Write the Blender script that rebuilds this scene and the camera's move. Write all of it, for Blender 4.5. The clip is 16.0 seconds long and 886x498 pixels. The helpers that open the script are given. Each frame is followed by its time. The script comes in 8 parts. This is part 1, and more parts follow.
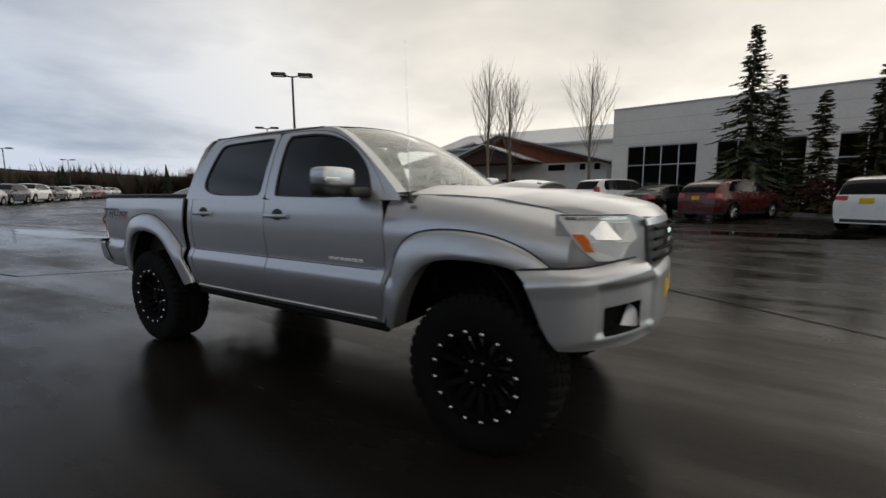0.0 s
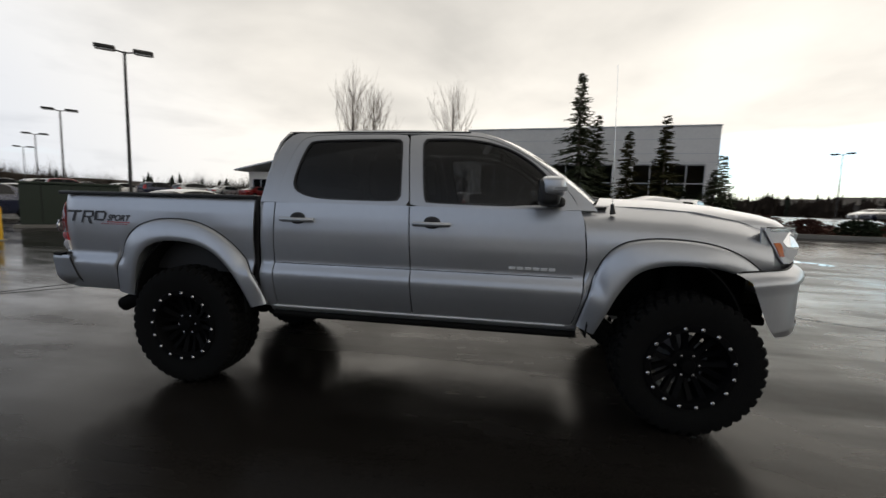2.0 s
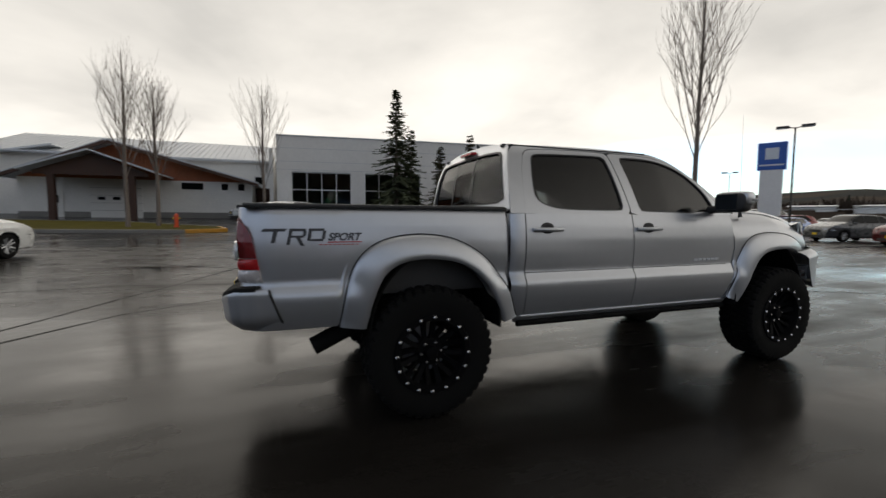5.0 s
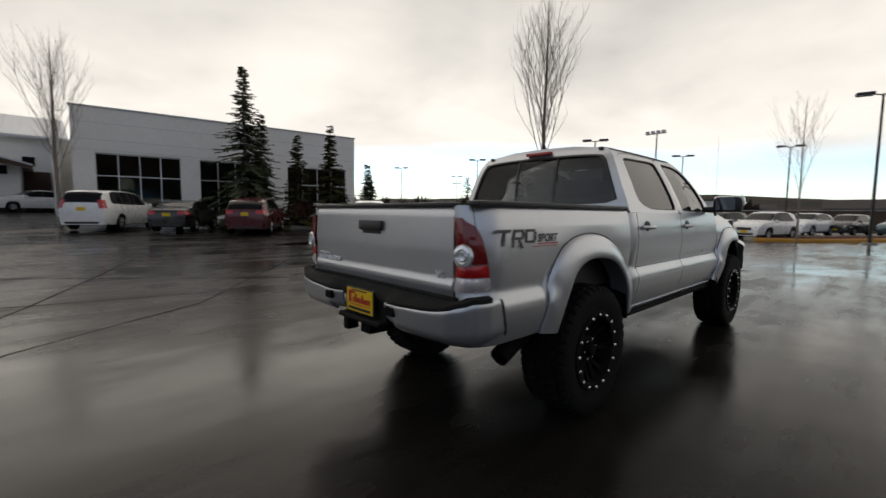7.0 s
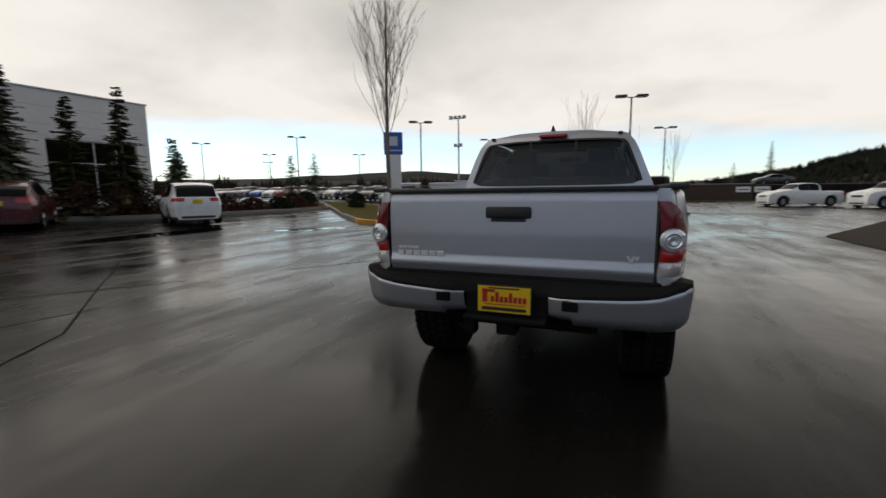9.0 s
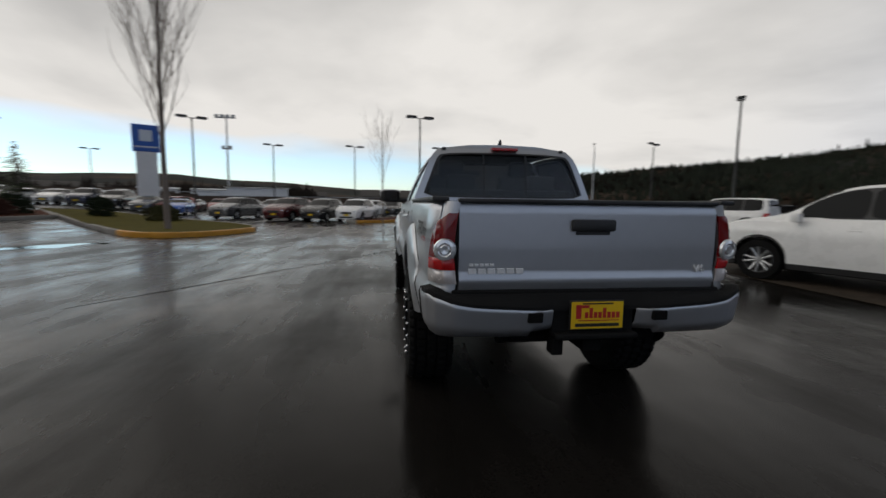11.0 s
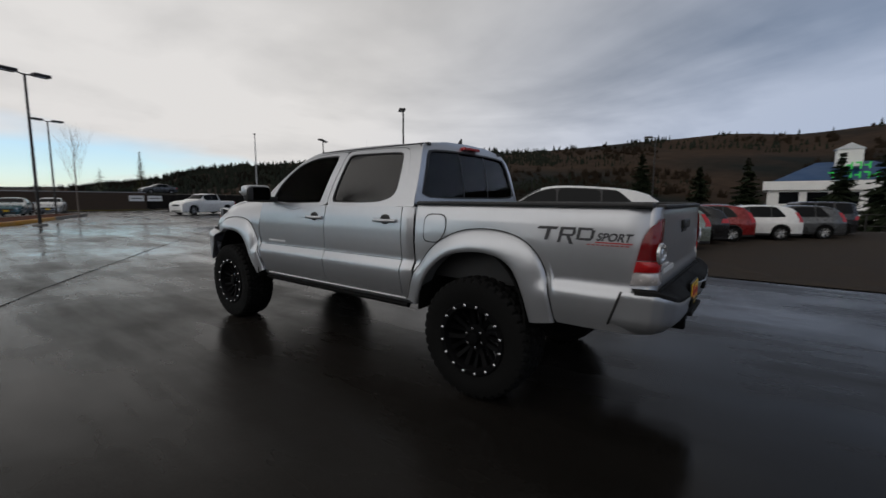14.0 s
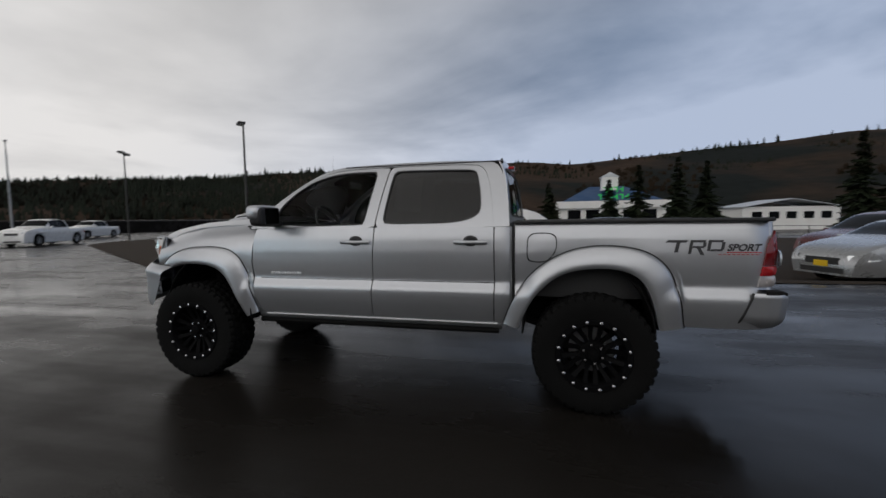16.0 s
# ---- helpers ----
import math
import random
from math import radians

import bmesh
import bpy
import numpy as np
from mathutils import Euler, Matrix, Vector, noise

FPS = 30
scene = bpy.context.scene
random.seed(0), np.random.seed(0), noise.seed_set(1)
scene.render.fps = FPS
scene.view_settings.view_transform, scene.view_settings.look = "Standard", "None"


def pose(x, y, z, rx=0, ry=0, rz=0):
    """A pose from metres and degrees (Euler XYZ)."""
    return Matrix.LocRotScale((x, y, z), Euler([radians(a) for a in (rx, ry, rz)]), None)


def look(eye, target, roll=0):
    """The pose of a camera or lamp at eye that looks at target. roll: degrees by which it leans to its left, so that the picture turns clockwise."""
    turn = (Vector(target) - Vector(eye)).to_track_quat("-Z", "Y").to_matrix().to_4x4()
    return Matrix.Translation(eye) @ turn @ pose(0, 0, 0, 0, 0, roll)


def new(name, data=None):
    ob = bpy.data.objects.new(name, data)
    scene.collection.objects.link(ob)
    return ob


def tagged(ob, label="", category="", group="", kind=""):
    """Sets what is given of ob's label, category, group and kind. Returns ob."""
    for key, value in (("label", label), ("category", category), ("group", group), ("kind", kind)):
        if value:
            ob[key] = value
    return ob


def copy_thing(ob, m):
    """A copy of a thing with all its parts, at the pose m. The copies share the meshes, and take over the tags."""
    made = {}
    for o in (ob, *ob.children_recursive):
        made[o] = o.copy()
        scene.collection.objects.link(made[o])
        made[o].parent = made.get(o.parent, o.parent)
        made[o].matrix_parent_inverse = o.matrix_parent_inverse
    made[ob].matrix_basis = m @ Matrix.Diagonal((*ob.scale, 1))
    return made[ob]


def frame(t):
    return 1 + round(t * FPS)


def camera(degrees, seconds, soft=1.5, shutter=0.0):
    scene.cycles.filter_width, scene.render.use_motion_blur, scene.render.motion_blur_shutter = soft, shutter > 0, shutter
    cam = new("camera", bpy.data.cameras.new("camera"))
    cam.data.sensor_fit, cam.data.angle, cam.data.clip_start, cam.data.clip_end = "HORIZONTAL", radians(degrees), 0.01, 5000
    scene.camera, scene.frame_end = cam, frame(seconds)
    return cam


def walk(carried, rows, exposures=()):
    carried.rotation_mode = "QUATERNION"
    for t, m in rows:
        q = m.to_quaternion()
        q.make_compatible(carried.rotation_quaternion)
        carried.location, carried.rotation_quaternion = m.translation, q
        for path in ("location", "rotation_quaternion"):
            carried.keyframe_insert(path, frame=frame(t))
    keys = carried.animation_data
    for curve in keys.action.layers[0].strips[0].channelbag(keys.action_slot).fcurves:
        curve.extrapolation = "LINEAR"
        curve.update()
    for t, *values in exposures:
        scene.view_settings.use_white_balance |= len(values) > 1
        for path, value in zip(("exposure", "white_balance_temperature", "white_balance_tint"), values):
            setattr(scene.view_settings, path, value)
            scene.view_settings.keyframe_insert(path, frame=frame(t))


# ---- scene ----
cam = camera(92.8, 16.0, shutter=0.5)
PATH = [
    (0, (2.537, -2.651, 1.332), (1.494, -0.965, 1.075), -0.2),
    (0.5, (2.068, -2.884, 1.323), (1.137, -1.13, 1.082), 0.3),
    (1, (1.581, -3.093, 1.315), (0.881, -1.237, 1.057), 1.1),
    (1.5, (1.085, -3.213, 1.31), (0.521, -1.303, 1.129), 0.8),
    (2, (0.607, -3.382, 1.308), (0.278, -1.42, 1.104), 1.6),
    (2.5, (0.123, -3.458, 1.28), (-0.045, -1.475, 1.081), -0.3),
    (3, (-0.391, -3.601, 1.288), (-0.396, -1.611, 1.092), 0.1),
    (3.5, (-0.91, -3.643, 1.284), (-0.733, -1.66, 1.093), 0.1),
    (4, (-1.427, -3.579, 1.278), (-1.076, -1.619, 1.101), 0.1),
    (4.5, (-1.94, -3.442, 1.273), (-1.417, -1.519, 1.112), 0.2),
    (5, (-2.446, -3.262, 1.269), (-1.75, -1.393, 1.121), 0.3),
    (5.5, (-2.942, -3.07, 1.268), (-2.069, -1.276, 1.124), 0.4),
    (6, (-3.41, -2.875, 1.275), (-2.364, -1.175, 1.152), 0.2),
    (6.5, (-3.765, -2.482, 1.264), (-2.56, -0.891, 1.125), 0.2),
    (7, (-4.083, -2.095, 1.282), (-2.719, -0.643, 1.113), 0.6),
    (7.5, (-4.404, -1.752, 1.308), (-2.937, -0.409, 1.103), -1.1),
    (8, (-4.582, -1.318, 1.303), (-2.981, -0.134, 1.108), -1.1),
    (8.5, (-4.733, -0.936, 1.309), (-2.988, 0.006, 1.047), -0.8),
    (9, (-4.833, -0.497, 1.311), (-2.994, 0.242, 1.048), -0.7),
    (9.5, (-4.868, -0.101, 1.31), (-2.95, 0.407, 1.058), -0.3),
    (10, (-4.849, 0.274, 1.307), (-2.879, 0.529, 1.072), 0.2),
    (10.5, (-4.788, 0.647, 1.306), (-2.801, 0.639, 1.086), 0.6),
    (11, (-4.699, 1.039, 1.306), (-2.729, 0.769, 1.093), 0.8),
    (11.5, (-4.574, 1.443, 1.321), (-2.698, 0.777, 1.132), 0.3),
    (12, (-4.342, 1.812, 1.318), (-2.521, 1.005, 1.131), 1.4),
    (12.5, (-4.066, 2.177, 1.33), (-2.364, 1.147, 1.124), 0.7),
    (13, (-3.773, 2.546, 1.338), (-2.171, 1.367, 1.13), 1.1),
    (13.5, (-3.427, 2.83, 1.343), (-2.021, 1.42, 1.153), 0.9),
    (14, (-3.111, 3.14, 1.355), (-1.906, 1.561, 1.122), 0.3),
    (14.5, (-2.682, 3.317, 1.334), (-1.606, 1.641, 1.151), 0.3),
    (15, (-2.267, 3.564, 1.371), (-1.415, 1.761, 1.215), 0.1),
    (15.5, (-1.797, 3.668, 1.331), (-1.119, 1.796, 1.145), 0.3),
    (16, (-1.338, 3.782, 1.357), (-0.844, 1.849, 1.217), -0.8),
]
walk(cam, [(t, look(eye, target, roll)) for t, eye, target, roll in PATH],
     exposures=[(0.0, 0.44, 6850, 10), (2.0, 0.52, 6750, 10), (5.5, 0.50, 6700, 10), (7.5, 0.38, 6750, 11), (9.5, 0.20, 6600, 11), (12.0, 0.04, 6350, 11), (14.0, -0.02, 6300, 12), (16.0, 0.04, 6250, 12)])

# ---- world, sun ----
SUN_AZ, SUN_EL = 76.0, 46.0            # degrees, anticlockwise from +x; the truck's nose points to +x


def make_world():
    w = bpy.data.worlds.new("sky")
    scene.world = w
    w.use_nodes = True
    nt = w.node_tree
    nt.nodes.clear()
    N, L = nt.nodes.new, nt.links.new
    out, bg = N("ShaderNodeOutputWorld"), N("ShaderNodeBackground")
    sky = N("ShaderNodeTexSky")
    sky.sky_type, sky.sun_disc = "NISHITA", False
    sky.sun_elevation, sky.sun_rotation = radians(SUN_EL), radians(90 - SUN_AZ)
    sky.air_density, sky.dust_density, sky.ozone_density = 1.0, 0.4, 2.5
    tc = N("ShaderNodeTexCoord")
    sep = N("ShaderNodeSeparateXYZ")
    L(tc.outputs["Generated"], sep.inputs[0])
    # cloud deck: the ray's meeting place with a flat layer, so that clouds shrink towards the horizon
    zc = N("ShaderNodeMath"); zc.operation = "MAXIMUM"; zc.inputs[1].default_value = 0.0
    L(sep.outputs["Z"], zc.inputs[0])
    za = N("ShaderNodeMath"); za.operation = "ADD"; za.inputs[1].default_value = 0.16
    L(zc.outputs[0], za.inputs[0])
    dv = N("ShaderNodeVectorMath"); dv.operation = "DIVIDE"
    cmb = N("ShaderNodeCombineXYZ")
    for k in range(3):
        L(za.outputs[0], cmb.inputs[k])
    L(tc.outputs["Generated"], dv.inputs[0]); L(cmb.outputs[0], dv.inputs[1])
    flat = N("ShaderNodeVectorMath"); flat.operation = "MULTIPLY"; flat.inputs[1].default_value = (1, 1, 0)
    L(dv.outputs[0], flat.inputs[0])
    n1 = N("ShaderNodeTexNoise"); n1.inputs["Scale"].default_value = 0.62; n1.inputs["Detail"].default_value = 7; n1.inputs["Roughness"].default_value = 0.52; n1.inputs["Distortion"].default_value = 0.5
    off = N("ShaderNodeVectorMath"); off.operation = "ADD"; off.inputs[1].default_value = (3.3, 7.9, 0)
    L(flat.outputs[0], off.inputs[0]); L(off.outputs[0], n1.inputs["Vector"])
    # towards the hidden sun the deck is warm and bright, away from it slate blue
    dot = N("ShaderNodeVectorMath"); dot.operation = "DOT_PRODUCT"
    dot.inputs[1].default_value = (math.cos(radians(39)) * 0.85, math.sin(radians(39)) * 0.85, 0.53)
    L(tc.outputs["Generated"], dot.inputs[0])
    glow = N("ShaderNodeMapRange"); glow.inputs["From Min"].default_value = -0.58; glow.inputs["From Max"].default_value = 0.34; glow.interpolation_type = "SMOOTHSTEP"
    L(dot.outputs["Value"], glow.inputs["Value"])
    shade = N("ShaderNodeMapRange"); shade.inputs["From Min"].default_value = 0.33; shade.inputs["From Max"].default_value = 0.63
    # smaller billows break up the deck, and it pales towards the horizon
    n3 = N("ShaderNodeTexNoise"); n3.inputs["Scale"].default_value, n3.inputs["Detail"].default_value, n3.inputs["Distortion"].default_value = 1.7, 5, 0.2
    L(flat.outputs[0], n3.inputs["Vector"])
    pale = N("ShaderNodeMapRange"); pale.interpolation_type = "SMOOTHSTEP"
    pale.inputs["From Min"].default_value, pale.inputs["From Max"].default_value, pale.inputs["To Min"].default_value, pale.inputs["To Max"].default_value = 0.08, 0.42, 0.10, -0.06
    L(sep.outputs["Z"], pale.inputs["Value"])
    bil = N("ShaderNodeMath"); bil.operation = "MULTIPLY_ADD"; bil.inputs[1].default_value = 0.28
    L(n3.outputs["Fac"], bil.inputs[0]); L(pale.outputs["Result"], bil.inputs[2])
    mass = N("ShaderNodeMath"); mass.operation = "MULTIPLY_ADD"; mass.inputs[1].default_value = 0.76
    L(n1.outputs["Fac"], mass.inputs[0]); L(bil.outputs[0], mass.inputs[2])
    L(mass.outputs[0], shade.inputs["Value"])
    dark = N("ShaderNodeMix"); dark.data_type = "RGBA"
    dark.inputs["A"].default_value = (0.140, 0.200, 0.300, 1); dark.inputs["B"].default_value = (0.48, 0.47, 0.45, 1)
    light = N("ShaderNodeMix"); light.data_type = "RGBA"
    light.inputs["A"].default_value = (0.43, 0.495, 0.61, 1); light.inputs["B"].default_value = (0.77, 0.745, 0.70, 1)
    L(glow.outputs["Result"], dark.inputs["Factor"]); L(glow.outputs["Result"], light.inputs["Factor"])
    cloud = N("ShaderNodeMix"); cloud.data_type = "RGBA"
    L(shade.outputs["Result"], cloud.inputs["Factor"]); L(dark.outputs["Result"], cloud.inputs["A"]); L(light.outputs["Result"], cloud.inputs["B"])
    # thin places in the deck near the horizon, where the clear sky shows
    n2 = N("ShaderNodeTexNoise"); n2.inputs["Scale"].default_value = 0.32; n2.inputs["Detail"].default_value = 4
    L(flat.outputs[0], n2.inputs["Vector"])
    edge = N("ShaderNodeMapRange"); edge.interpolation_type = "SMOOTHSTEP"      # the deck thins out low over the far side
    edge.inputs["From Min"].default_value, edge.inputs["From Max"].default_value, edge.inputs["To Min"].default_value, edge.inputs["To Max"].default_value = 0.05, 0.30, 0.22, -0.25
    L(sep.outputs["Z"], edge.inputs["Value"])
    lowsum = N("ShaderNodeMath"); lowsum.operation = "ADD"
    L(n2.outputs["Fac"], lowsum.inputs[0]); L(edge.outputs["Result"], lowsum.inputs[1])
    ahead = N("ShaderNodeVectorMath"); ahead.operation = "DOT_PRODUCT"; ahead.inputs[1].default_value = (0.85, 0.53, 0)
    L(tc.outputs["Generated"], ahead.inputs[0])
    side = N("ShaderNodeMapRange"); side.inputs["From Min"].default_value, side.inputs["From Max"].default_value, side.inputs["To Min"].default_value, side.inputs["To Max"].default_value = 0.45, 0.95, -0.26, 0.06
    L(ahead.outputs["Value"], side.inputs["Value"])
    lows = N("ShaderNodeMath"); lows.operation = "ADD"
    L(lowsum.outputs[0], lows.inputs[0]); L(side.outputs["Result"], lows.inputs[1])
    hole = N("ShaderNodeMapRange"); hole.inputs["From Min"].default_value = 0.56; hole.inputs["From Max"].default_value = 0.74; hole.inputs["To Max"].default_value = 0.85
    L(lows.outputs[0], hole.inputs["Value"])
    gain = N("ShaderNodeMix"); gain.data_type = "RGBA"; gain.blend_type = "MULTIPLY"; gain.inputs["Factor"].default_value = 1
    gain.inputs["B"].default_value = (0.145, 0.160, 0.165, 1)
    L(sky.outputs[0], gain.inputs["A"])
    allsky = N("ShaderNodeMix"); allsky.data_type = "RGBA"
    L(hole.outputs["Result"], allsky.inputs["Factor"]); L(cloud.outputs["Result"], allsky.inputs["A"]); L(gain.outputs["Result"], allsky.inputs["B"])
    # added dimming towards the unseen zenith, which darkens ground and bonnet
    over = N("ShaderNodeMapRange"); over.interpolation_type = "SMOOTHSTEP"
    over.inputs["From Min"].default_value, over.inputs["From Max"].default_value, over.inputs["To Min"].default_value, over.inputs["To Max"].default_value = 0.34, 0.82, 1.0, 0.30
    L(sep.outputs["Z"], over.inputs["Value"])
    deck = N("ShaderNodeVectorMath"); deck.operation = "SCALE"
    L(allsky.outputs["Result"], deck.inputs[0]); L(over.outputs["Result"], deck.inputs["Scale"])
    L(deck.outputs[0], bg.inputs["Color"])
    bg.inputs["Strength"].default_value = 1.0
    L(bg.outputs[0], out.inputs[0])


make_world()
sun = new("sun", bpy.data.lights.new("sun", "SUN"))
sun.data.energy, sun.data.angle, sun.data.color = 0.75, radians(85), (1.0, 0.95, 0.87)
sun.matrix_world = look((0, 0, 30), (-30 * math.cos(radians(SUN_AZ)) / math.tan(radians(SUN_EL)), -30 * math.sin(radians(SUN_AZ)) / math.tan(radians(SUN_EL)), 0))


# ---- materials ----
def mat(name, color=(0.5, 0.5, 0.5), rough=0.5, metal=0.0, coat=0.0, spec=0.5, vary=0.08, scale=6.0, bump=0.0, bscale=60.0, emit=0.0, rvary=0.08):
    """A surface with colour that varies at two scales, roughness that varies, and fine relief."""
    m = bpy.data.materials.new(name)
    m.use_nodes = True
    nt = m.node_tree
    N, L = nt.nodes.new, nt.links.new
    b = nt.nodes["Principled BSDF"]
    b.inputs["Metallic"].default_value, b.inputs["Coat Weight"].default_value = metal, coat
    b.inputs["Coat Roughness"].default_value = 0.05
    b.inputs["Specular IOR Level"].default_value = spec
    tc = N("ShaderNodeTexCoord")
    n1, n2 = N("ShaderNodeTexNoise"), N("ShaderNodeTexNoise")
    n1.inputs["Scale"].default_value, n2.inputs["Scale"].default_value = scale, scale * 9
    n1.inputs["Detail"].default_value = n2.inputs["Detail"].default_value = 4
    L(tc.outputs["Object"], n1.inputs["Vector"]); L(tc.outputs["Object"], n2.inputs["Vector"])
    add = N("ShaderNodeMath"); add.operation = "ADD"
    L(n1.outputs["Fac"], add.inputs[0]); L(n2.outputs["Fac"], add.inputs[1])
    mr = N("ShaderNodeMapRange")
    mr.inputs["From Min"].default_value, mr.inputs["From Max"].default_value = 0.6, 1.4
    mr.inputs["To Min"].default_value, mr.inputs["To Max"].default_value = 1 - vary, 1 + vary
    L(add.outputs[0], mr.inputs["Value"])
    mix = N("ShaderNodeVectorMath"); mix.operation = "SCALE"; mix.inputs[0].default_value = color[:3]
    L(mr.outputs["Result"], mix.inputs["Scale"]); L(mix.outputs[0], b.inputs["Base Color"])
    rr = N("ShaderNodeMapRange")
    rr.inputs["From Min"].default_value, rr.inputs["From Max"].default_value = 0.3, 0.7
    rr.inputs["To Min"].default_value, rr.inputs["To Max"].default_value = max(0.02, rough - rvary), min(1, rough + rvary)
    L(n1.outputs["Fac"], rr.inputs["Value"]); L(rr.outputs["Result"], b.inputs["Roughness"])
    if bump:
        n3 = N("ShaderNodeTexNoise"); n3.inputs["Scale"].default_value = bscale; n3.inputs["Detail"].default_value = 5
        L(tc.outputs["Object"], n3.inputs["Vector"])
        bp = N("ShaderNodeBump"); bp.inputs["Strength"].default_value = bump; bp.inputs["Distance"].default_value = 0.02
        L(n3.outputs["Fac"], bp.inputs["Height"]); L(bp.outputs[0], b.inputs["Normal"])
    if emit:
        b.inputs["Emission Color"].default_value, b.inputs["Emission Strength"].default_value = (*color[:3], 1), emit
    return m


def glass(name, tint, gloss=1.0, ior=1.5, film=0.0):
    """Tinted pane: what lies behind shows through its tint, and it mirrors at a slant."""
    m = bpy.data.materials.new(name)
    m.use_nodes = True
    nt = m.node_tree
    nt.nodes.clear()
    N, L = nt.nodes.new, nt.links.new
    out, mix, tr, gl, fr = N("ShaderNodeOutputMaterial"), N("ShaderNodeMixShader"), N("ShaderNodeBsdfTransparent"), N("ShaderNodeBsdfGlossy"), N("ShaderNodeFresnel")
    tr.inputs["Color"].default_value = (*tint, 1)
    gl.inputs["Roughness"].default_value = 0.02
    gl.inputs["Color"].default_value = (gloss, gloss, gloss, 1)
    fr.inputs["IOR"].default_value = ior
    L(fr.outputs[0], mix.inputs[0]); L(gl.outputs[0], mix.inputs[2]); L(mix.outputs[0], out.inputs[0])
    if film:                               # pale diffuse film: rain drops, and the sky's reflected haze put in as colour
        wet, df, nz = N("ShaderNodeMixShader"), N("ShaderNodeBsdfDiffuse"), N("ShaderNodeTexNoise")
        nz.inputs["Scale"].default_value, nz.inputs["Detail"].default_value = 9, 6
        mp = N("ShaderNodeMapRange")
        mp.inputs["From Min"].default_value, mp.inputs["From Max"].default_value, mp.inputs["To Min"].default_value, mp.inputs["To Max"].default_value = 0.35, 0.7, film * 0.75, film * 1.25
        L(nz.outputs["Fac"], mp.inputs["Value"]); L(mp.outputs["Result"], wet.inputs[0])
        df.inputs["Color"].default_value = (0.75, 0.80, 0.78, 1)
        L(tr.outputs[0], wet.inputs[1]); L(df.outputs[0], wet.inputs[2]); L(wet.outputs[0], mix.inputs[1])
    else:
        L(tr.outputs[0], mix.inputs[1])
    return m


def wet_asphalt():
    """Dark wet asphalt: standing film of water in broad patches, grit between, soft streaks."""
    m = bpy.data.materials.new("wet_asphalt")
    m.use_nodes = True
    nt = m.node_tree
    N, L = nt.nodes.new, nt.links.new
    b = nt.nodes["Principled BSDF"]
    tc = N("ShaderNodeTexCoord")

    def noise_tex(scale, detail, dist=0.0, rough=0.5):
        n = N("ShaderNodeTexNoise")
        n.inputs["Scale"].default_value, n.inputs["Detail"].default_value, n.inputs["Distortion"].default_value, n.inputs["Roughness"].default_value = scale, detail, dist, rough
        L(tc.outputs["Object"], n.inputs["Vector"])
        return n

    big, mid, grit, wave = noise_tex(0.16, 5, 0.6, 0.6), noise_tex(1.1, 5, 0.3), noise_tex(90, 3), noise_tex(1.6, 3)
    # rain water runs off in streaks along the fall of the lot
    turned = N("ShaderNodeMapping"); turned.inputs["Rotation"].default_value = (0, 0, radians(33)); turned.inputs["Scale"].default_value = (0.22, 1.3, 1)
    L(tc.outputs["Object"], turned.inputs["Vector"])
    streak = N("ShaderNodeTexNoise"); streak.inputs["Scale"].default_value, streak.inputs["Detail"].default_value, streak.inputs["Roughness"].default_value = 0.8, 6, 0.62
    L(turned.outputs[0], streak.inputs["Vector"])
    wet = N("ShaderNodeMapRange"); wet.inputs["From Min"].default_value, wet.inputs["From Max"].default_value = 0.40, 0.60
    both = N("ShaderNodeMix"); both.inputs["Factor"].default_value = 0.5
    L(big.outputs["Fac"], both.inputs["A"]); L(streak.outputs["Fac"], both.inputs["B"]); L(both.outputs["Result"], wet.inputs["Value"])
    film = N("ShaderNodeMapRange"); film.inputs["To Min"].default_value, film.inputs["To Max"].default_value = 0.26, 0.80
    L(wet.outputs["Result"], film.inputs["Value"]); L(film.outputs["Result"], b.inputs["Specular IOR Level"])
    mr = N("ShaderNodeMapRange"); mr.inputs["To Min"].default_value, mr.inputs["To Max"].default_value = 0.38, 0.11
    L(wet.outputs["Result"], mr.inputs["Value"])
    mm = N("ShaderNodeMapRange"); mm.inputs["From Min"].default_value, mm.inputs["From Max"].default_value, mm.inputs["To Min"].default_value, mm.inputs["To Max"].default_value = 0.3, 0.7, -0.05, 0.05
    L(mid.outputs["Fac"], mm.inputs["Value"])
    ad = N("ShaderNodeMath"); ad.operation = "ADD"
    L(mr.outputs["Result"], ad.inputs[0]); L(mm.outputs["Result"], ad.inputs[1]); L(ad.outputs[0], b.inputs["Roughness"])
    cr = N("ShaderNodeMix"); cr.data_type = "RGBA"
    cr.inputs["A"].default_value, cr.inputs["B"].default_value = (0.018, 0.0160, 0.0142, 1), (0.0095, 0.0085, 0.0075, 1)
    L(wet.outputs["Result"], cr.inputs["Factor"])
    gm = N("ShaderNodeMapRange"); gm.inputs["To Min"].default_value, gm.inputs["To Max"].default_value = 0.6, 1.4
    L(grit.outputs["Fac"], gm.inputs["Value"])
    vs = N("ShaderNodeVectorMath"); vs.operation = "SCALE"
    L(cr.outputs["Result"], vs.inputs[0]); L(gm.outputs["Result"], vs.inputs["Scale"]); L(vs.outputs[0], b.inputs["Base Color"])
    b.inputs["IOR"].default_value = 1.20
    b.inputs["Specular Tint"].default_value = (1.0, 0.95, 0.89, 1)
    bp = N("ShaderNodeBump"); bp.inputs["Distance"].default_value = 0.004
    inv = N("ShaderNodeMapRange"); inv.inputs["To Min"].default_value, inv.inputs["To Max"].default_value = 0.22, 0.05
    L(wet.outputs["Result"], inv.inputs["Value"]); L(inv.outputs["Result"], bp.inputs["Strength"])
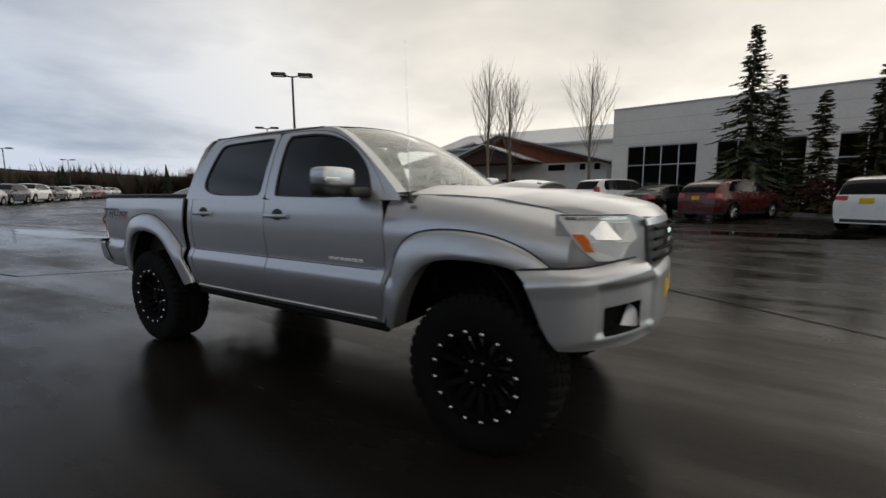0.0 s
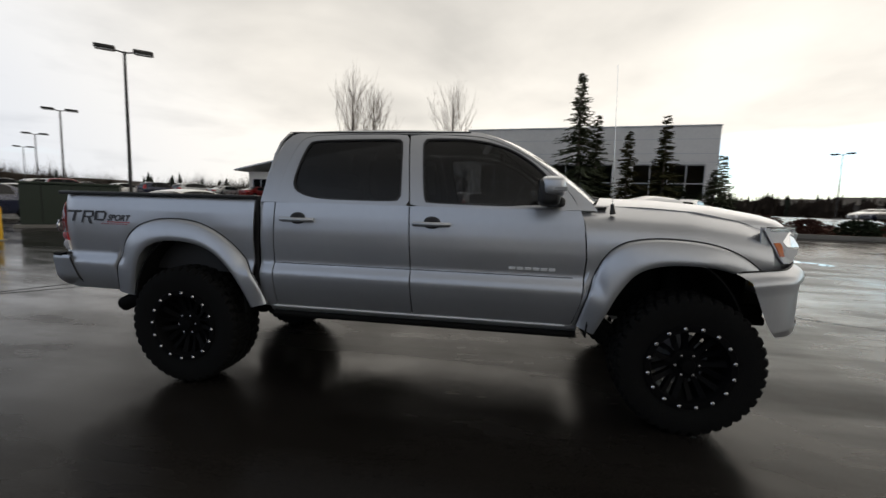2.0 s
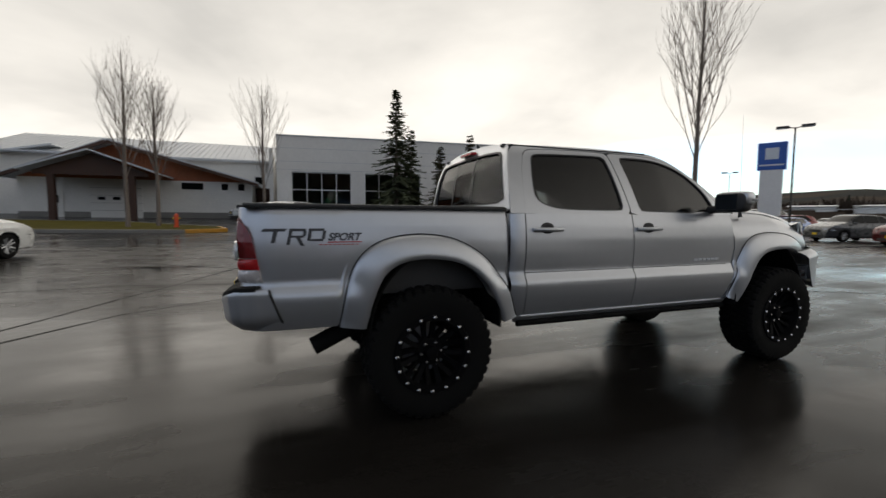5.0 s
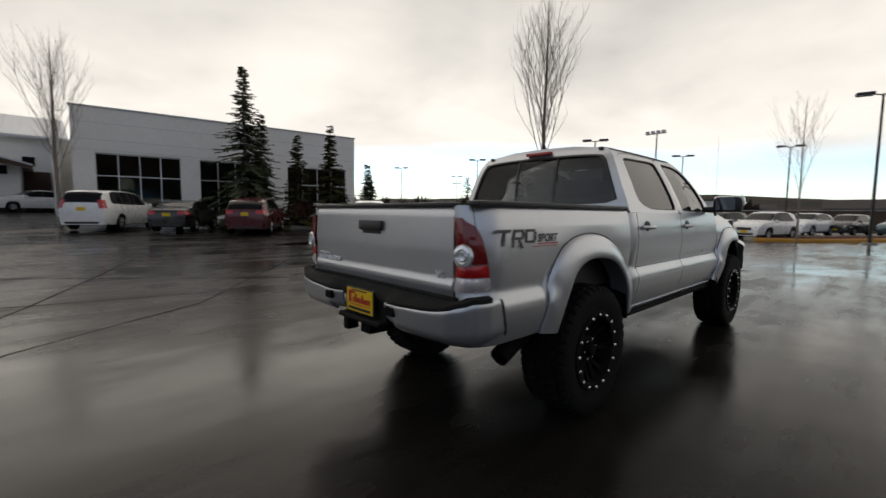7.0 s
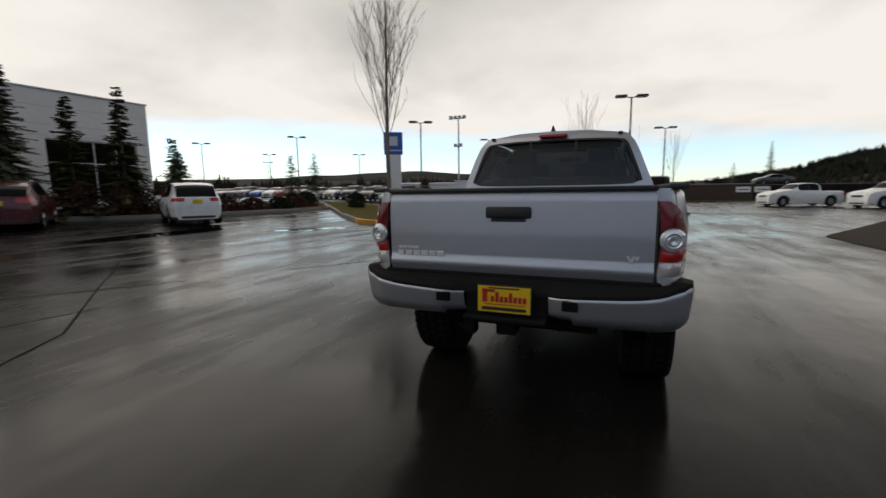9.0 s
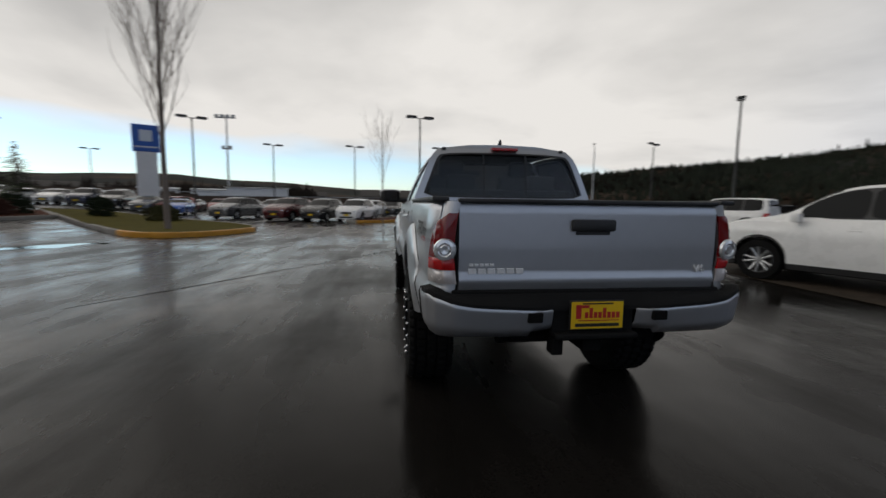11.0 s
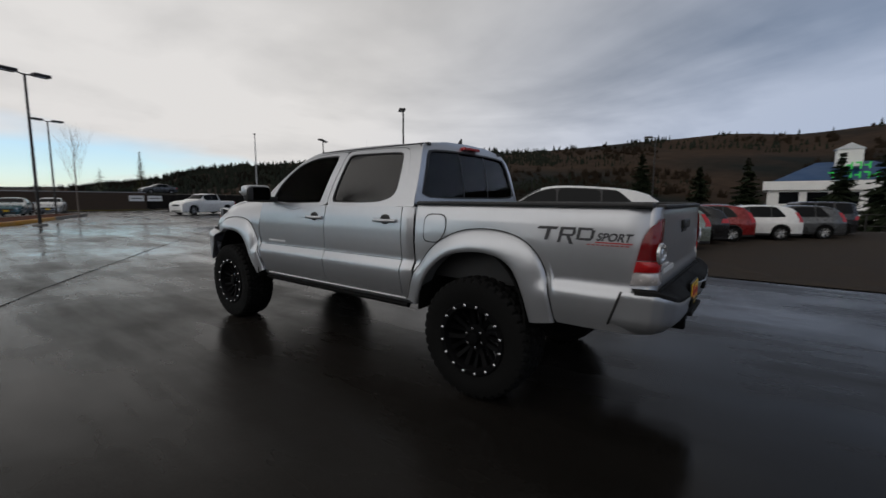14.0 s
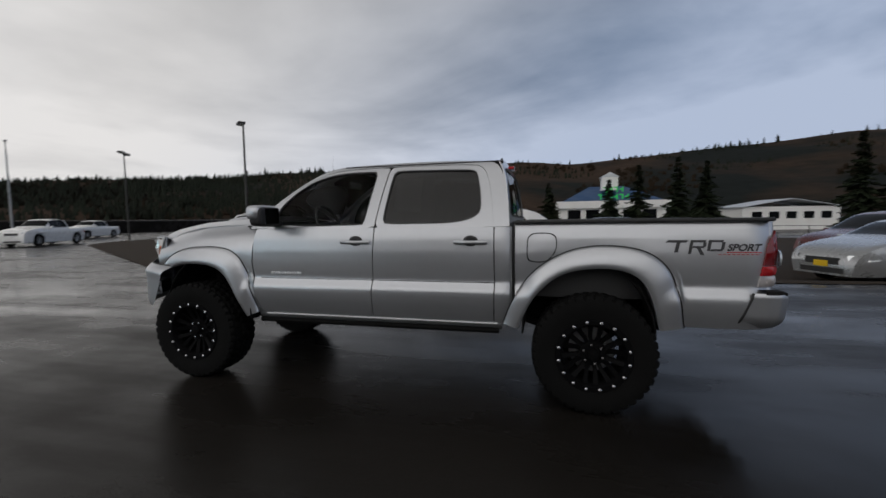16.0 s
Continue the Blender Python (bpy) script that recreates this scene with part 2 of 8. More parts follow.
    sway = N("ShaderNodeBump"); sway.inputs["Distance"].default_value, sway.inputs["Strength"].default_value = 0.012, 0.5
    L(wave.outputs["Fac"], sway.inputs["Height"]); L(sway.outputs[0], bp.inputs["Normal"])
    L(grit.outputs["Fac"], bp.inputs["Height"]); L(bp.outputs[0], b.inputs["Normal"])
    return m


PAINT = mat("silver_paint", (0.50, 0.515, 0.543), 0.32, 0.74, 0.3, vary=0.03, scale=2, rvary=0.02)
BLACK = mat("black_plastic", (0.018, 0.018, 0.019), 0.5, bump=0.15, bscale=300)
RUBBER = mat("tyre_rubber", (0.006, 0.006, 0.006), 0.75, spec=0.12, bump=0.2, bscale=120)
RIM = mat("black_alloy", (0.004, 0.004, 0.0045), 0.6, 0.0, 0.0, spec=0.07)
PAD = mat("step_pad_plastic", (0.010, 0.010, 0.010), 0.75, spec=0.15, bump=0.3, bscale=150)
BRAKERED = mat("brake_lamp_lens", (0.45, 0.010, 0.012), 0.2, coat=0.5)
EMBLEM = mat("satin_emblem", (0.72, 0.73, 0.75), 0.6, 0.0, spec=0.3)
STEEL = mat("bright_steel", (0.75, 0.76, 0.78), 0.22, 1.0)
CHROME = mat("chrome", (0.8, 0.81, 0.83), 0.08, 1.0)
UNDER = mat("underbody_black", (0.006, 0.006, 0.006), 0.8, spec=0.12)
RED = mat("red_lens", (0.17, 0.005, 0.007), 0.18, coat=0.4, vary=0.15, scale=25)
LAMPBOWL = mat("headlamp_reflector", (0.92, 0.93, 0.94), 0.5, 0.0, 0.3, vary=0.10, scale=18, rvary=0.1)
CLEAR = mat("clear_lens", (0.72, 0.74, 0.76), 0.1, 0.6, 1.0, vary=0.2, scale=25)
SMOKY = mat("smoky_lens", (0.60, 0.56, 0.55), 0.22, 0.3, 0.6, vary=0.2, scale=30)
MIRROR = mat("dark_mirror_glass", (0.16, 0.17, 0.18), 0.06, 1.0, rvary=0.02)
AMBER = mat("amber_lens", (0.75, 0.17, 0.02), 0.15, coat=1.0)
YELLOW = mat("yellow_plate", (0.80, 0.52, 0.01), 0.4, vary=0.05)
INKRED = mat("red_ink", (0.45, 0.02, 0.02), 0.5)
INK = mat("black_ink", (0.015, 0.015, 0.015), 0.5)
DECAL = mat("dark_decal", (0.035, 0.035, 0.04), 0.4)
SEAT = mat("dark_cloth", (0.045, 0.045, 0.047), 0.85, bump=0.3, bscale=200)
TINT = glass("tinted_glass", (0.29, 0.295, 0.30), 0.85)
BACKTINT = glass("rear_tint_glass", (0.82, 0.84, 0.84), 0.6)
SHIELD = glass("windscreen_glass", (0.92, 0.95, 0.93), 0.9, 1.4, 0.36)
FRONTTINT = glass("light_tint_glass", (0.95, 0.96, 0.96), 0.12, 1.25)
DARKGLASS = mat("dark_car_glass", (0.006, 0.007, 0.008), 0.06, spec=0.16, rvary=0.02)
ASPHALT = wet_asphalt()
WHITEWALL = mat("white_panel_wall", (0.80, 0.79, 0.77), 0.75, vary=0.06, scale=0.6, bump=0.05)
CREAM = mat("cream_block_wall", (0.76, 0.74, 0.70), 0.8, vary=0.07, scale=0.8, bump=0.1)
CEDAR = mat("red_brown_cedar", (0.33, 0.098, 0.034), 0.6, vary=0.3, scale=1.5, bump=0.2, bscale=20)
TIMBER = mat("dark_timber", (0.055, 0.025, 0.015), 0.65, vary=0.2, scale=3)
METALROOF = mat("pale_metal_roof", (0.55, 0.57, 0.60), 0.45, 0.2, vary=0.06, scale=0.5)
ALU = mat("aluminium_frame", (0.55, 0.56, 0.57), 0.4, 0.7)
POLE = mat("dark_pole_paint", (0.02, 0.018, 0.016), 0.5)
GREYPOLE = mat("galvanised_pole", (0.38, 0.39, 0.40), 0.5, 0.4)
BARK = mat("grey_bark", (0.20, 0.165, 0.14), 0.9, vary=0.25, scale=8, bump=0.4)
NEEDLE = mat("conifer_needles", (0.105, 0.120, 0.072), 0.85, spec=0.08, vary=0.4, scale=2)
NEEDLE2 = mat("bronze_cypress_leaves", (0.085, 0.082, 0.036), 0.85, spec=0.08, vary=0.4, scale=2)
GRASS = mat("winter_grass", (0.085, 0.074, 0.018), 0.95, spec=0.03, vary=0.3, scale=0.8, bump=0.6, bscale=25)
MULCH = mat("red_bark_mulch", (0.070, 0.025, 0.013), 0.9, spec=0.08, vary=0.35, scale=2, bump=0.8, bscale=30)
KERB = mat("concrete_kerb", (0.20, 0.19, 0.175), 0.7, vary=0.15, scale=2, bump=0.2)
YKERB = mat("yellow_kerb_paint", (0.55, 0.25, 0.012), 0.5, vary=0.2, scale=3)
GRAVEL = mat("wet_brown_gravel", (0.040, 0.031, 0.023), 0.85, spec=0.12, vary=0.5, scale=1.2, bump=0.9, bscale=40)


# ---- building blocks ----
def gravel_fall(x, y):
    """The gravel lot lies lower than the asphalt and falls away behind."""
    a = min(1.0, max(0.0, (x + 3.5) / 2.0))
    d = min(1.0, max(0.0, (-y - 5.9 - 2.6 * a) / 1.6))
    far = 0.01 * max(0.0, -y - 12.0) + 0.10 * min(12.0, max(0.0, -y - 30.0))
    return ((0.45 - 0.18 * min(1.0, max(0.0, (-x - 5.0) / 3.0))) * d * d * (3 - 2 * d) + min(far, 1.6)) * min(1.0, max(0.0, (14.0 - x) / 8.0))


def gz(x, y):
    """Height of the lot, a shallow bowl that rises towards the buildings."""
    r = min(math.hypot(x, y), 60.0)
    ahead = min(1.0, max(0.0, (x / max(r, 0.1) - 0.1) / 0.6)) * min(1.0, max(0.0, (16 - y + 0.35 * x) / 12))
    ahead = ahead * ahead * (3 - 2 * ahead)
    back = min(1.0, max(0.0, (-y / max(r, 0.1) - 0.15) / 0.5)) * (1 - ahead)
    return 0.028 + (0.016 * max(0.0, r - 5.0)) * (1 - ahead) * (1 - 0.75 * back) - 0.0035 * max(0.0, min(r, 45.0) - 5.0) * ahead - gravel_fall(x, y) + 0.03 * min(max(y - 20.0, 0.0), 25.0) * min(1.0, max(0.0, (40 - x) / 30))


def thing(name, label, category, loc=(0, 0, 0), rz=0.0, group="", kind=""):
    e = new(name)
    e.matrix_world = pose(*loc, 0, 0, rz)
    e.empty_display_size = 0.2
    return tagged(e, label, category, group, kind)


def mesh_of(name, bm, material, smooth=False):
    me = bpy.data.meshes.new(name)
    bm.to_mesh(me)
    bm.free()
    me.materials.append(material)
    if smooth:
        me.polygons.foreach_set("use_smooth", [True] * len(me.polygons))
        if smooth != 180:
            me.set_sharp_from_angle(angle=radians(38))
    return me


def part(name, bm, material, parent, label="", smooth=False):
    """Links a bmesh as one mesh object under a thing or a part."""
    ob = new(name, mesh_of(name, bm, material, smooth))
    ob.parent = parent
    return tagged(ob, label)


def solo(name, bm, material, label, category, smooth=False, group="", kind=""):
    ob = new(name, mesh_of(name, bm, material, smooth))
    return tagged(ob, label, category, group, kind)


def box(x0, x1, y0, y1, z0, z1, bevel=0.0, bm=None, m=None):
    bm = bm or bmesh.new()
    r = bmesh.ops.create_cube(bm, size=1)
    vs = r["verts"]
    bmesh.ops.scale(bm, vec=(abs(x1 - x0), abs(y1 - y0), abs(z1 - z0)), verts=vs)
    bmesh.ops.translate(bm, vec=((x0 + x1) / 2, (y0 + y1) / 2, (z0 + z1) / 2), verts=vs)
    if m is not None:
        bmesh.ops.transform(bm, matrix=m, verts=vs)
    if bevel:
        es = list({e for v in vs for e in v.link_edges})
        bmesh.ops.bevel(bm, geom=es, offset=bevel, segments=2, affect="EDGES", profile=0.5)
    return bm


def tube(p, q, r0, r1=None, n=10, bm=None, caps=True):
    """A tapered bar from p to q."""
    bm = bm or bmesh.new()
    p, q = Vector(p), Vector(q)
    r1 = r0 if r1 is None else r1
    t = (q - p).to_track_quat("Z", "Y").to_matrix()
    rings = []
    for c, r in ((p, r0), (q, r1)):
        rings.append([bm.verts.new(c + t @ Vector((r * math.cos(2 * math.pi * k / n), r * math.sin(2 * math.pi * k / n), 0))) for k in range(n)])
    for k in range(n):
        bm.faces.new((rings[0][k], rings[0][(k + 1) % n], rings[1][(k + 1) % n], rings[1][k]))
    if caps:
        bm.faces.new(rings[0][::-1]); bm.faces.new(rings[1])
    return bm


def lathe(profile, n=48, axis="y", bm=None, centre=(0, 0, 0)):
    """Turns rows of (radius, along) round an axis."""
    bm = bm or bmesh.new()
    rings = []
    for r, a in profile:
        ring = []
        for k in range(n):
            w = 2 * math.pi * k / n
            c, s = r * math.cos(w), r * math.sin(w)
            v = {"y": (c, a, s), "z": (c, s, a), "x": (a, c, s)}[axis]
            ring.append(bm.verts.new(Vector(v) + Vector(centre)))
        rings.append(ring)
    for a, b in zip(rings, rings[1:]):
        for k in range(n):
            bm.faces.new((a[k], a[(k + 1) % n], b[(k + 1) % n], b[k]))
    return bm


def sheet(nu, nv, f, inside=(0, 0, 1.0), thick=0.0, bm=None, skip=None):
    """A grid of quads from f(u, v), turned so that it faces away from the point inside, with a returned edge if thick."""
    bm = bm or bmesh.new()
    vs = [[bm.verts.new(f(i / nu, j / nv)) for j in range(nv + 1)] for i in range(nu + 1)]
    fs = []
    for i in range(nu):
        for j in range(nv):
            if skip and skip((i + 0.5) / nu, (j + 0.5) / nv):
                continue
            try:
                fs.append(bm.faces.new((vs[i][j], vs[i + 1][j], vs[i + 1][j + 1], vs[i][j + 1])))
            except ValueError:
                pass
    turn_out(bm, fs, inside, thick)
    return bm


def turn_out(bm, fs, inside, thick):
    bm.normal_update()
    c = Vector(inside)
    if sum((fc.normal.dot(fc.calc_center_median() - c)) * fc.calc_area() for fc in fs) < 0:
        bmesh.ops.reverse_faces(bm, faces=fs)
    bm.normal_update()
    if thick:
        bmesh.ops.solidify(bm, geom=fs, thickness=thick)


def lerp_rows(rows, x):
    """Piecewise straight curve through rows (x, value)."""
    return float(np.interp(x, [r[0] for r in rows], [r[1] for r in rows]))


def smooth_rows(rows, n=60, passes=2):
    """The curve through rows, with its corners rounded off."""
    pts = [Vector(r) for r in rows]
    for _ in range(passes):
        pts = [pts[0]] + [p for a, b in zip(pts, pts[1:]) for p in (a.lerp(b, 0.25), a.lerp(b, 0.75))] + [pts[-1]]
    return [tuple(p) for p in pts]


def round_poly(poly, passes=2):
    pts = [Vector(p) for p in poly]
    for _ in range(passes):
        pts = [p for a, b in zip(pts, pts[1:] + pts[:1]) for p in (a.lerp(b, 0.2), a.lerp(b, 0.8))]
    return [tuple(p) for p in pts]


def cast(poly, c, w, closed=True):
    """Where the ray from c at the angle w leaves the outline."""
    d = (math.cos(w), math.sin(w))
    best = None
    pairs = list(zip(poly, poly[1:] + (poly[:1] if closed else [])))
    for (ax, ay), (bx, by) in pairs:
        ex, ey = bx - ax, by - ay
        den = d[0] * ey - d[1] * ex
        if abs(den) < 1e-9:
            continue
        t = ((ax - c[0]) * ey - (ay - c[1]) * ex) / den
        s = ((ax - c[0]) * d[1] - (ay - c[1]) * d[0]) / den
        if t > 0 and -1e-6 <= s <= 1 + 1e-6 and (best is None or t > best):
            best = t
    best = best or 0.01
    return (c[0] + best * d[0], c[1] + best * d[1])


def ring(inner, outer, c, surf, n=72, rows=3, span=(0, 2 * math.pi), closed=True, inside=(0, 0, 1.2), thick=0.0, bm=None):
    """A band between two outlines on a curved surface."""
    bm = bm or bmesh.new()
    cols = []
    for k in range(n + (0 if closed else 1)):
        w = span[0] + (span[1] - span[0]) * k / n
        a, b = cast(inner, c, w, closed), cast(outer, c, w, closed)
        cols.append([bm.verts.new(surf(a[0] + (b[0] - a[0]) * j / rows, a[1] + (b[1] - a[1]) * j / rows)) for j in range(rows + 1)])
    fs = []
    for a, b in zip(cols, cols[1:] + (cols[:1] if closed else [])):
        for j in range(rows):
            fs.append(bm.faces.new((a[j], b[j], b[j + 1], a[j + 1])))
    turn_out(bm, fs, inside, thick)
    return bm


def pane(outline, c, surf, n=72, rows=4, inside=(0, 0, 1.2), thick=0.004):
    """A filled outline on a curved surface."""
    bm = bmesh.new()
    mid = bm.verts.new(surf(*c))
    cols = []
    for k in range(n):
        b = cast(outline, c, 2 * math.pi * k / n)
        cols.append([bm.verts.new(surf(c[0] + (b[0] - c[0]) * j / rows, c[1] + (b[1] - c[1]) * j / rows)) for j in range(1, rows + 1)])
    fs = []
    for a, b in zip(cols, cols[1:] + cols[:1]):
        fs.append(bm.faces.new((mid, a[0], b[0])))
        for j in range(rows - 1):
            fs.append(bm.faces.new((a[j], a[j + 1], b[j + 1], b[j])))
    turn_out(bm, fs, inside, thick)
    return bm


def strip_bar(points, r, n=8, bm=None):
    """One bar of even thickness swept along the points."""
    bm = bm or bmesh.new()
    p = [Vector(q) for q in points]
    rings, up = [], None
    for k, c in enumerate(p):
        d = (p[min(k + 1, len(p) - 1)] - p[max(k - 1, 0)]).normalized()
        if up is None:
            up = d.orthogonal().normalized()
        up = (up - d * up.dot(d)).normalized()
        sd = d.cross(up)
        rings.append([bm.verts.new(c + up * (r * math.cos(2 * math.pi * i / n)) + sd * (r * math.sin(2 * math.pi * i / n))) for i in range(n)])
    for a, b in zip(rings, rings[1:]):
        for i in range(n):
            bm.faces.new((a[i], a[(i + 1) % n], b[(i + 1) % n], b[i]))
    bm.faces.new(rings[0][::-1]); bm.faces.new(rings[-1])
    return bm


# ---- the pickup ----
truck = thing("pickup_truck", "silver lifted crew-cab pickup truck on black wheels, parked on wet asphalt", "pickup truck")
WB, TYRE_R = 1.618, 0.445
IN = (0, 0, 1.0)
BELT = 1.30
REAR_OUT = [(-2.17, 0.64), (-2.135, 0.85), (-2.085, 1.015), (-1.97, 1.125), (-1.80, 1.170), (-1.60, 1.172), (-1.42, 1.13), (-1.22, 1.005), (-1.08, 0.80), (-1.012, 0.62)]
REAR_IN = [(-2.02, 0.62), (-1.98, 0.80), (-1.915, 0.95), (-1.79, 1.018), (-1.60, 1.026), (-1.40, 0.985), (-1.25, 0.855), (-1.17, 0.72), (-1.12, 0.59)]
FRONT_OUT = [(0.99, 0.62), (1.05, 0.84), (1.11, 1.03), (1.21, 1.125), (1.34, 1.155), (1.50, 1.160), (1.70, 1.14), (1.86, 1.08), (1.965, 1.0)]
FRONT_IN = [(1.09, 0.58), (1.15, 0.72), (1.20, 0.83), (1.29, 0.96), (1.42, 1.01), (1.60, 1.017), (1.72, 1.004), (1.80, 0.98)]


def along(rows, n):
    """n + 1 evenly spaced points of the rounded curve through rows."""
    p = smooth_rows(rows, passes=3)
    d = np.cumsum([0] + [math.dist(a, b) for a, b in zip(p, p[1:])])
    return [(float(np.interp(s, d, [q[0] for q in p])), float(np.interp(s, d, [q[1] for q in p]))) for s in np.linspace(0, d[-1], n + 1)]


SIDE = [(0.56, 0.772), (0.60, 0.796), (0.66, 0.820), (0.74, 0.843), (0.80, 0.854), (0.826, 0.857), (0.850, 0.851), (0.886, 0.832), (0.901, 0.822), (0.916, 0.823), (0.97, 0.831), (1.04, 0.838), (1.12, 0.838), (1.22, 0.828), (1.30, 0.812), (1.34, 0.80)]


def side_y(x, z):
    """Half width of the lower body."""
    y = lerp_rows(SIDE, z)
    if x > 1.55:
        y -= 0.22 * (x - 1.55) ** 2
    # a soft shoulder that follows each wheel arch
    for cx in (-WB, WB):
        d = math.hypot((x - cx) / 0.78, (z - 0.60) / 0.72)
        y += 0.005 * math.exp(-((d - 0.86) / 0.16) ** 2) * (1 if z > 0.6 else 0)
    return y


def up_y(x, z):
    """Half width of the cab above the belt, which leans in."""
    h = z - 1.30
    return 0.812 - 0.33 * h - 0.30 * h * h - (1.6 * (z - 1.70) ** 2 if z > 1.70 else 0) - 0.07 * max(0.0, x - 0.35)


def arch_floor(x, outline, floor):
    xs = sorted(outline)
    return lerp_rows(xs, x) - 0.03 if xs[0][0] < x < xs[-1][0] else floor


DOOR_TOP = [(-0.948, 1.30), (-0.93, 1.50), (-0.895, 1.66), (-0.85, 1.745), (-0.78, 1.768), (-0.3, 1.778), (0.28, 1.768), (0.46, 1.735), (0.66, 1.64), (0.84, 1.505), (0.955, 1.37), (0.985, 1.30)]
CAB_TOP = [(-1.06, 1.30), (-1.045, 1.45), (-1.02, 1.62), (-0.985, 1.73), (-0.93, 1.785), (-0.80, 1.800), (-0.3, 1.812), (0.28, 1.800), (0.42, 1.775), (0.56, 1.715), (0.75, 1.595), (0.93, 1.455), (1.06, 1.345), (1.09, 1.30)]
REAR_WIN = [(-0.845, 1.42), (-0.80, 1.375), (-0.70, 1.345), (-0.56, 1.335), (-0.13, 1.333), (-0.112, 1.36), (-0.148, 1.715), (-0.17, 1.738), (-0.76, 1.725), (-0.80, 1.70), (-0.835, 1.55)]
FRONT_WIN = [(0.052, 1.34), (0.075, 1.328), (0.82, 1.318), (0.868, 1.335), (0.862, 1.375), (0.80, 1.495), (0.68, 1.60), (0.56, 1.672), (0.42, 1.715), (0.26, 1.736), (0.02, 1.738), (0.0, 1.715)]


def split_x(z):
    return float(np.interp(z, [0.55, 1.33, 1.78], [-0.012, -0.045, -0.105]))


def door_outline(front):
    top = smooth_rows(DOOR_TOP, passes=2)
    g = 0.004
    if front:
        edge = [(split_x(z) + g, z) for z in np.linspace(1.30, 1.77, 8)]
        return edge + [p for p in top if p[0] > split_x(p[1]) + 0.02]
    edge = [(split_x(z) - g, z) for z in np.linspace(1.77, 1.30, 8)]
    return [p for p in top if p[0] < split_x(p[1]) - 0.02] + edge


def side_of(s):
    return lambda x, z: (x, s * side_y(x, z), z)


def upper_of(s, out=0.0):
    return lambda x, z: (x, s * (up_y(x, z) + out), z)


def front_edge(z):
    """Where the front door meets the front wing."""
    return float(np.interp(z, [0.58, 0.64, 0.76, 1.02, 1.23, 1.30], [0.955, 0.975, 1.012, 1.03, 1.012, 0.99]))


def rear_edge(z):
    return float(np.interp(z, [0.58, 0.70, 0.87, 1.30], [-0.945, -0.95, -0.955, -0.952]))


def hood(u, v):
    w = 2 * v - 1
    b = 1 - w * w
    x = (1.09 + 0.11 * b) + u * ((2.035 + 0.315 * b ** (0.8 - 0.4 * u)) - (1.09 + 0.11 * b))
    z = lerp_rows([(0, 1.334), (0.3, 1.331), (0.6, 1.312), (0.85, 1.268), (1, 1.224)], u)
    z += (0.050 - 0.02 * u) * min(1.0, b * 1.9) ** 0.9 + 0.006 * b
    if u > 0.93:
        z -= (0.020 + 0.025 * b) * ((u - 0.93) / 0.07) ** 2
    xe = 1.09 + u * (2.035 - 1.09)
    return (x, w * (side_y(xe, 1.16) - 0.168), z)


def text_mesh(name, words, size, extrude=0.0):
    """Lettering in the built-in face as a mesh in its own plane."""
    fc = bpy.data.curves.new(name, "FONT")
    fc.body, fc.size, fc.extrude, fc.offset = words, size, extrude, size * 0.035
    tmp = new(name, fc)
    me = bpy.data.meshes.new_from_object(tmp.evaluated_get(bpy.context.evaluated_depsgraph_get()))
    bpy.data.objects.remove(tmp)
    return me


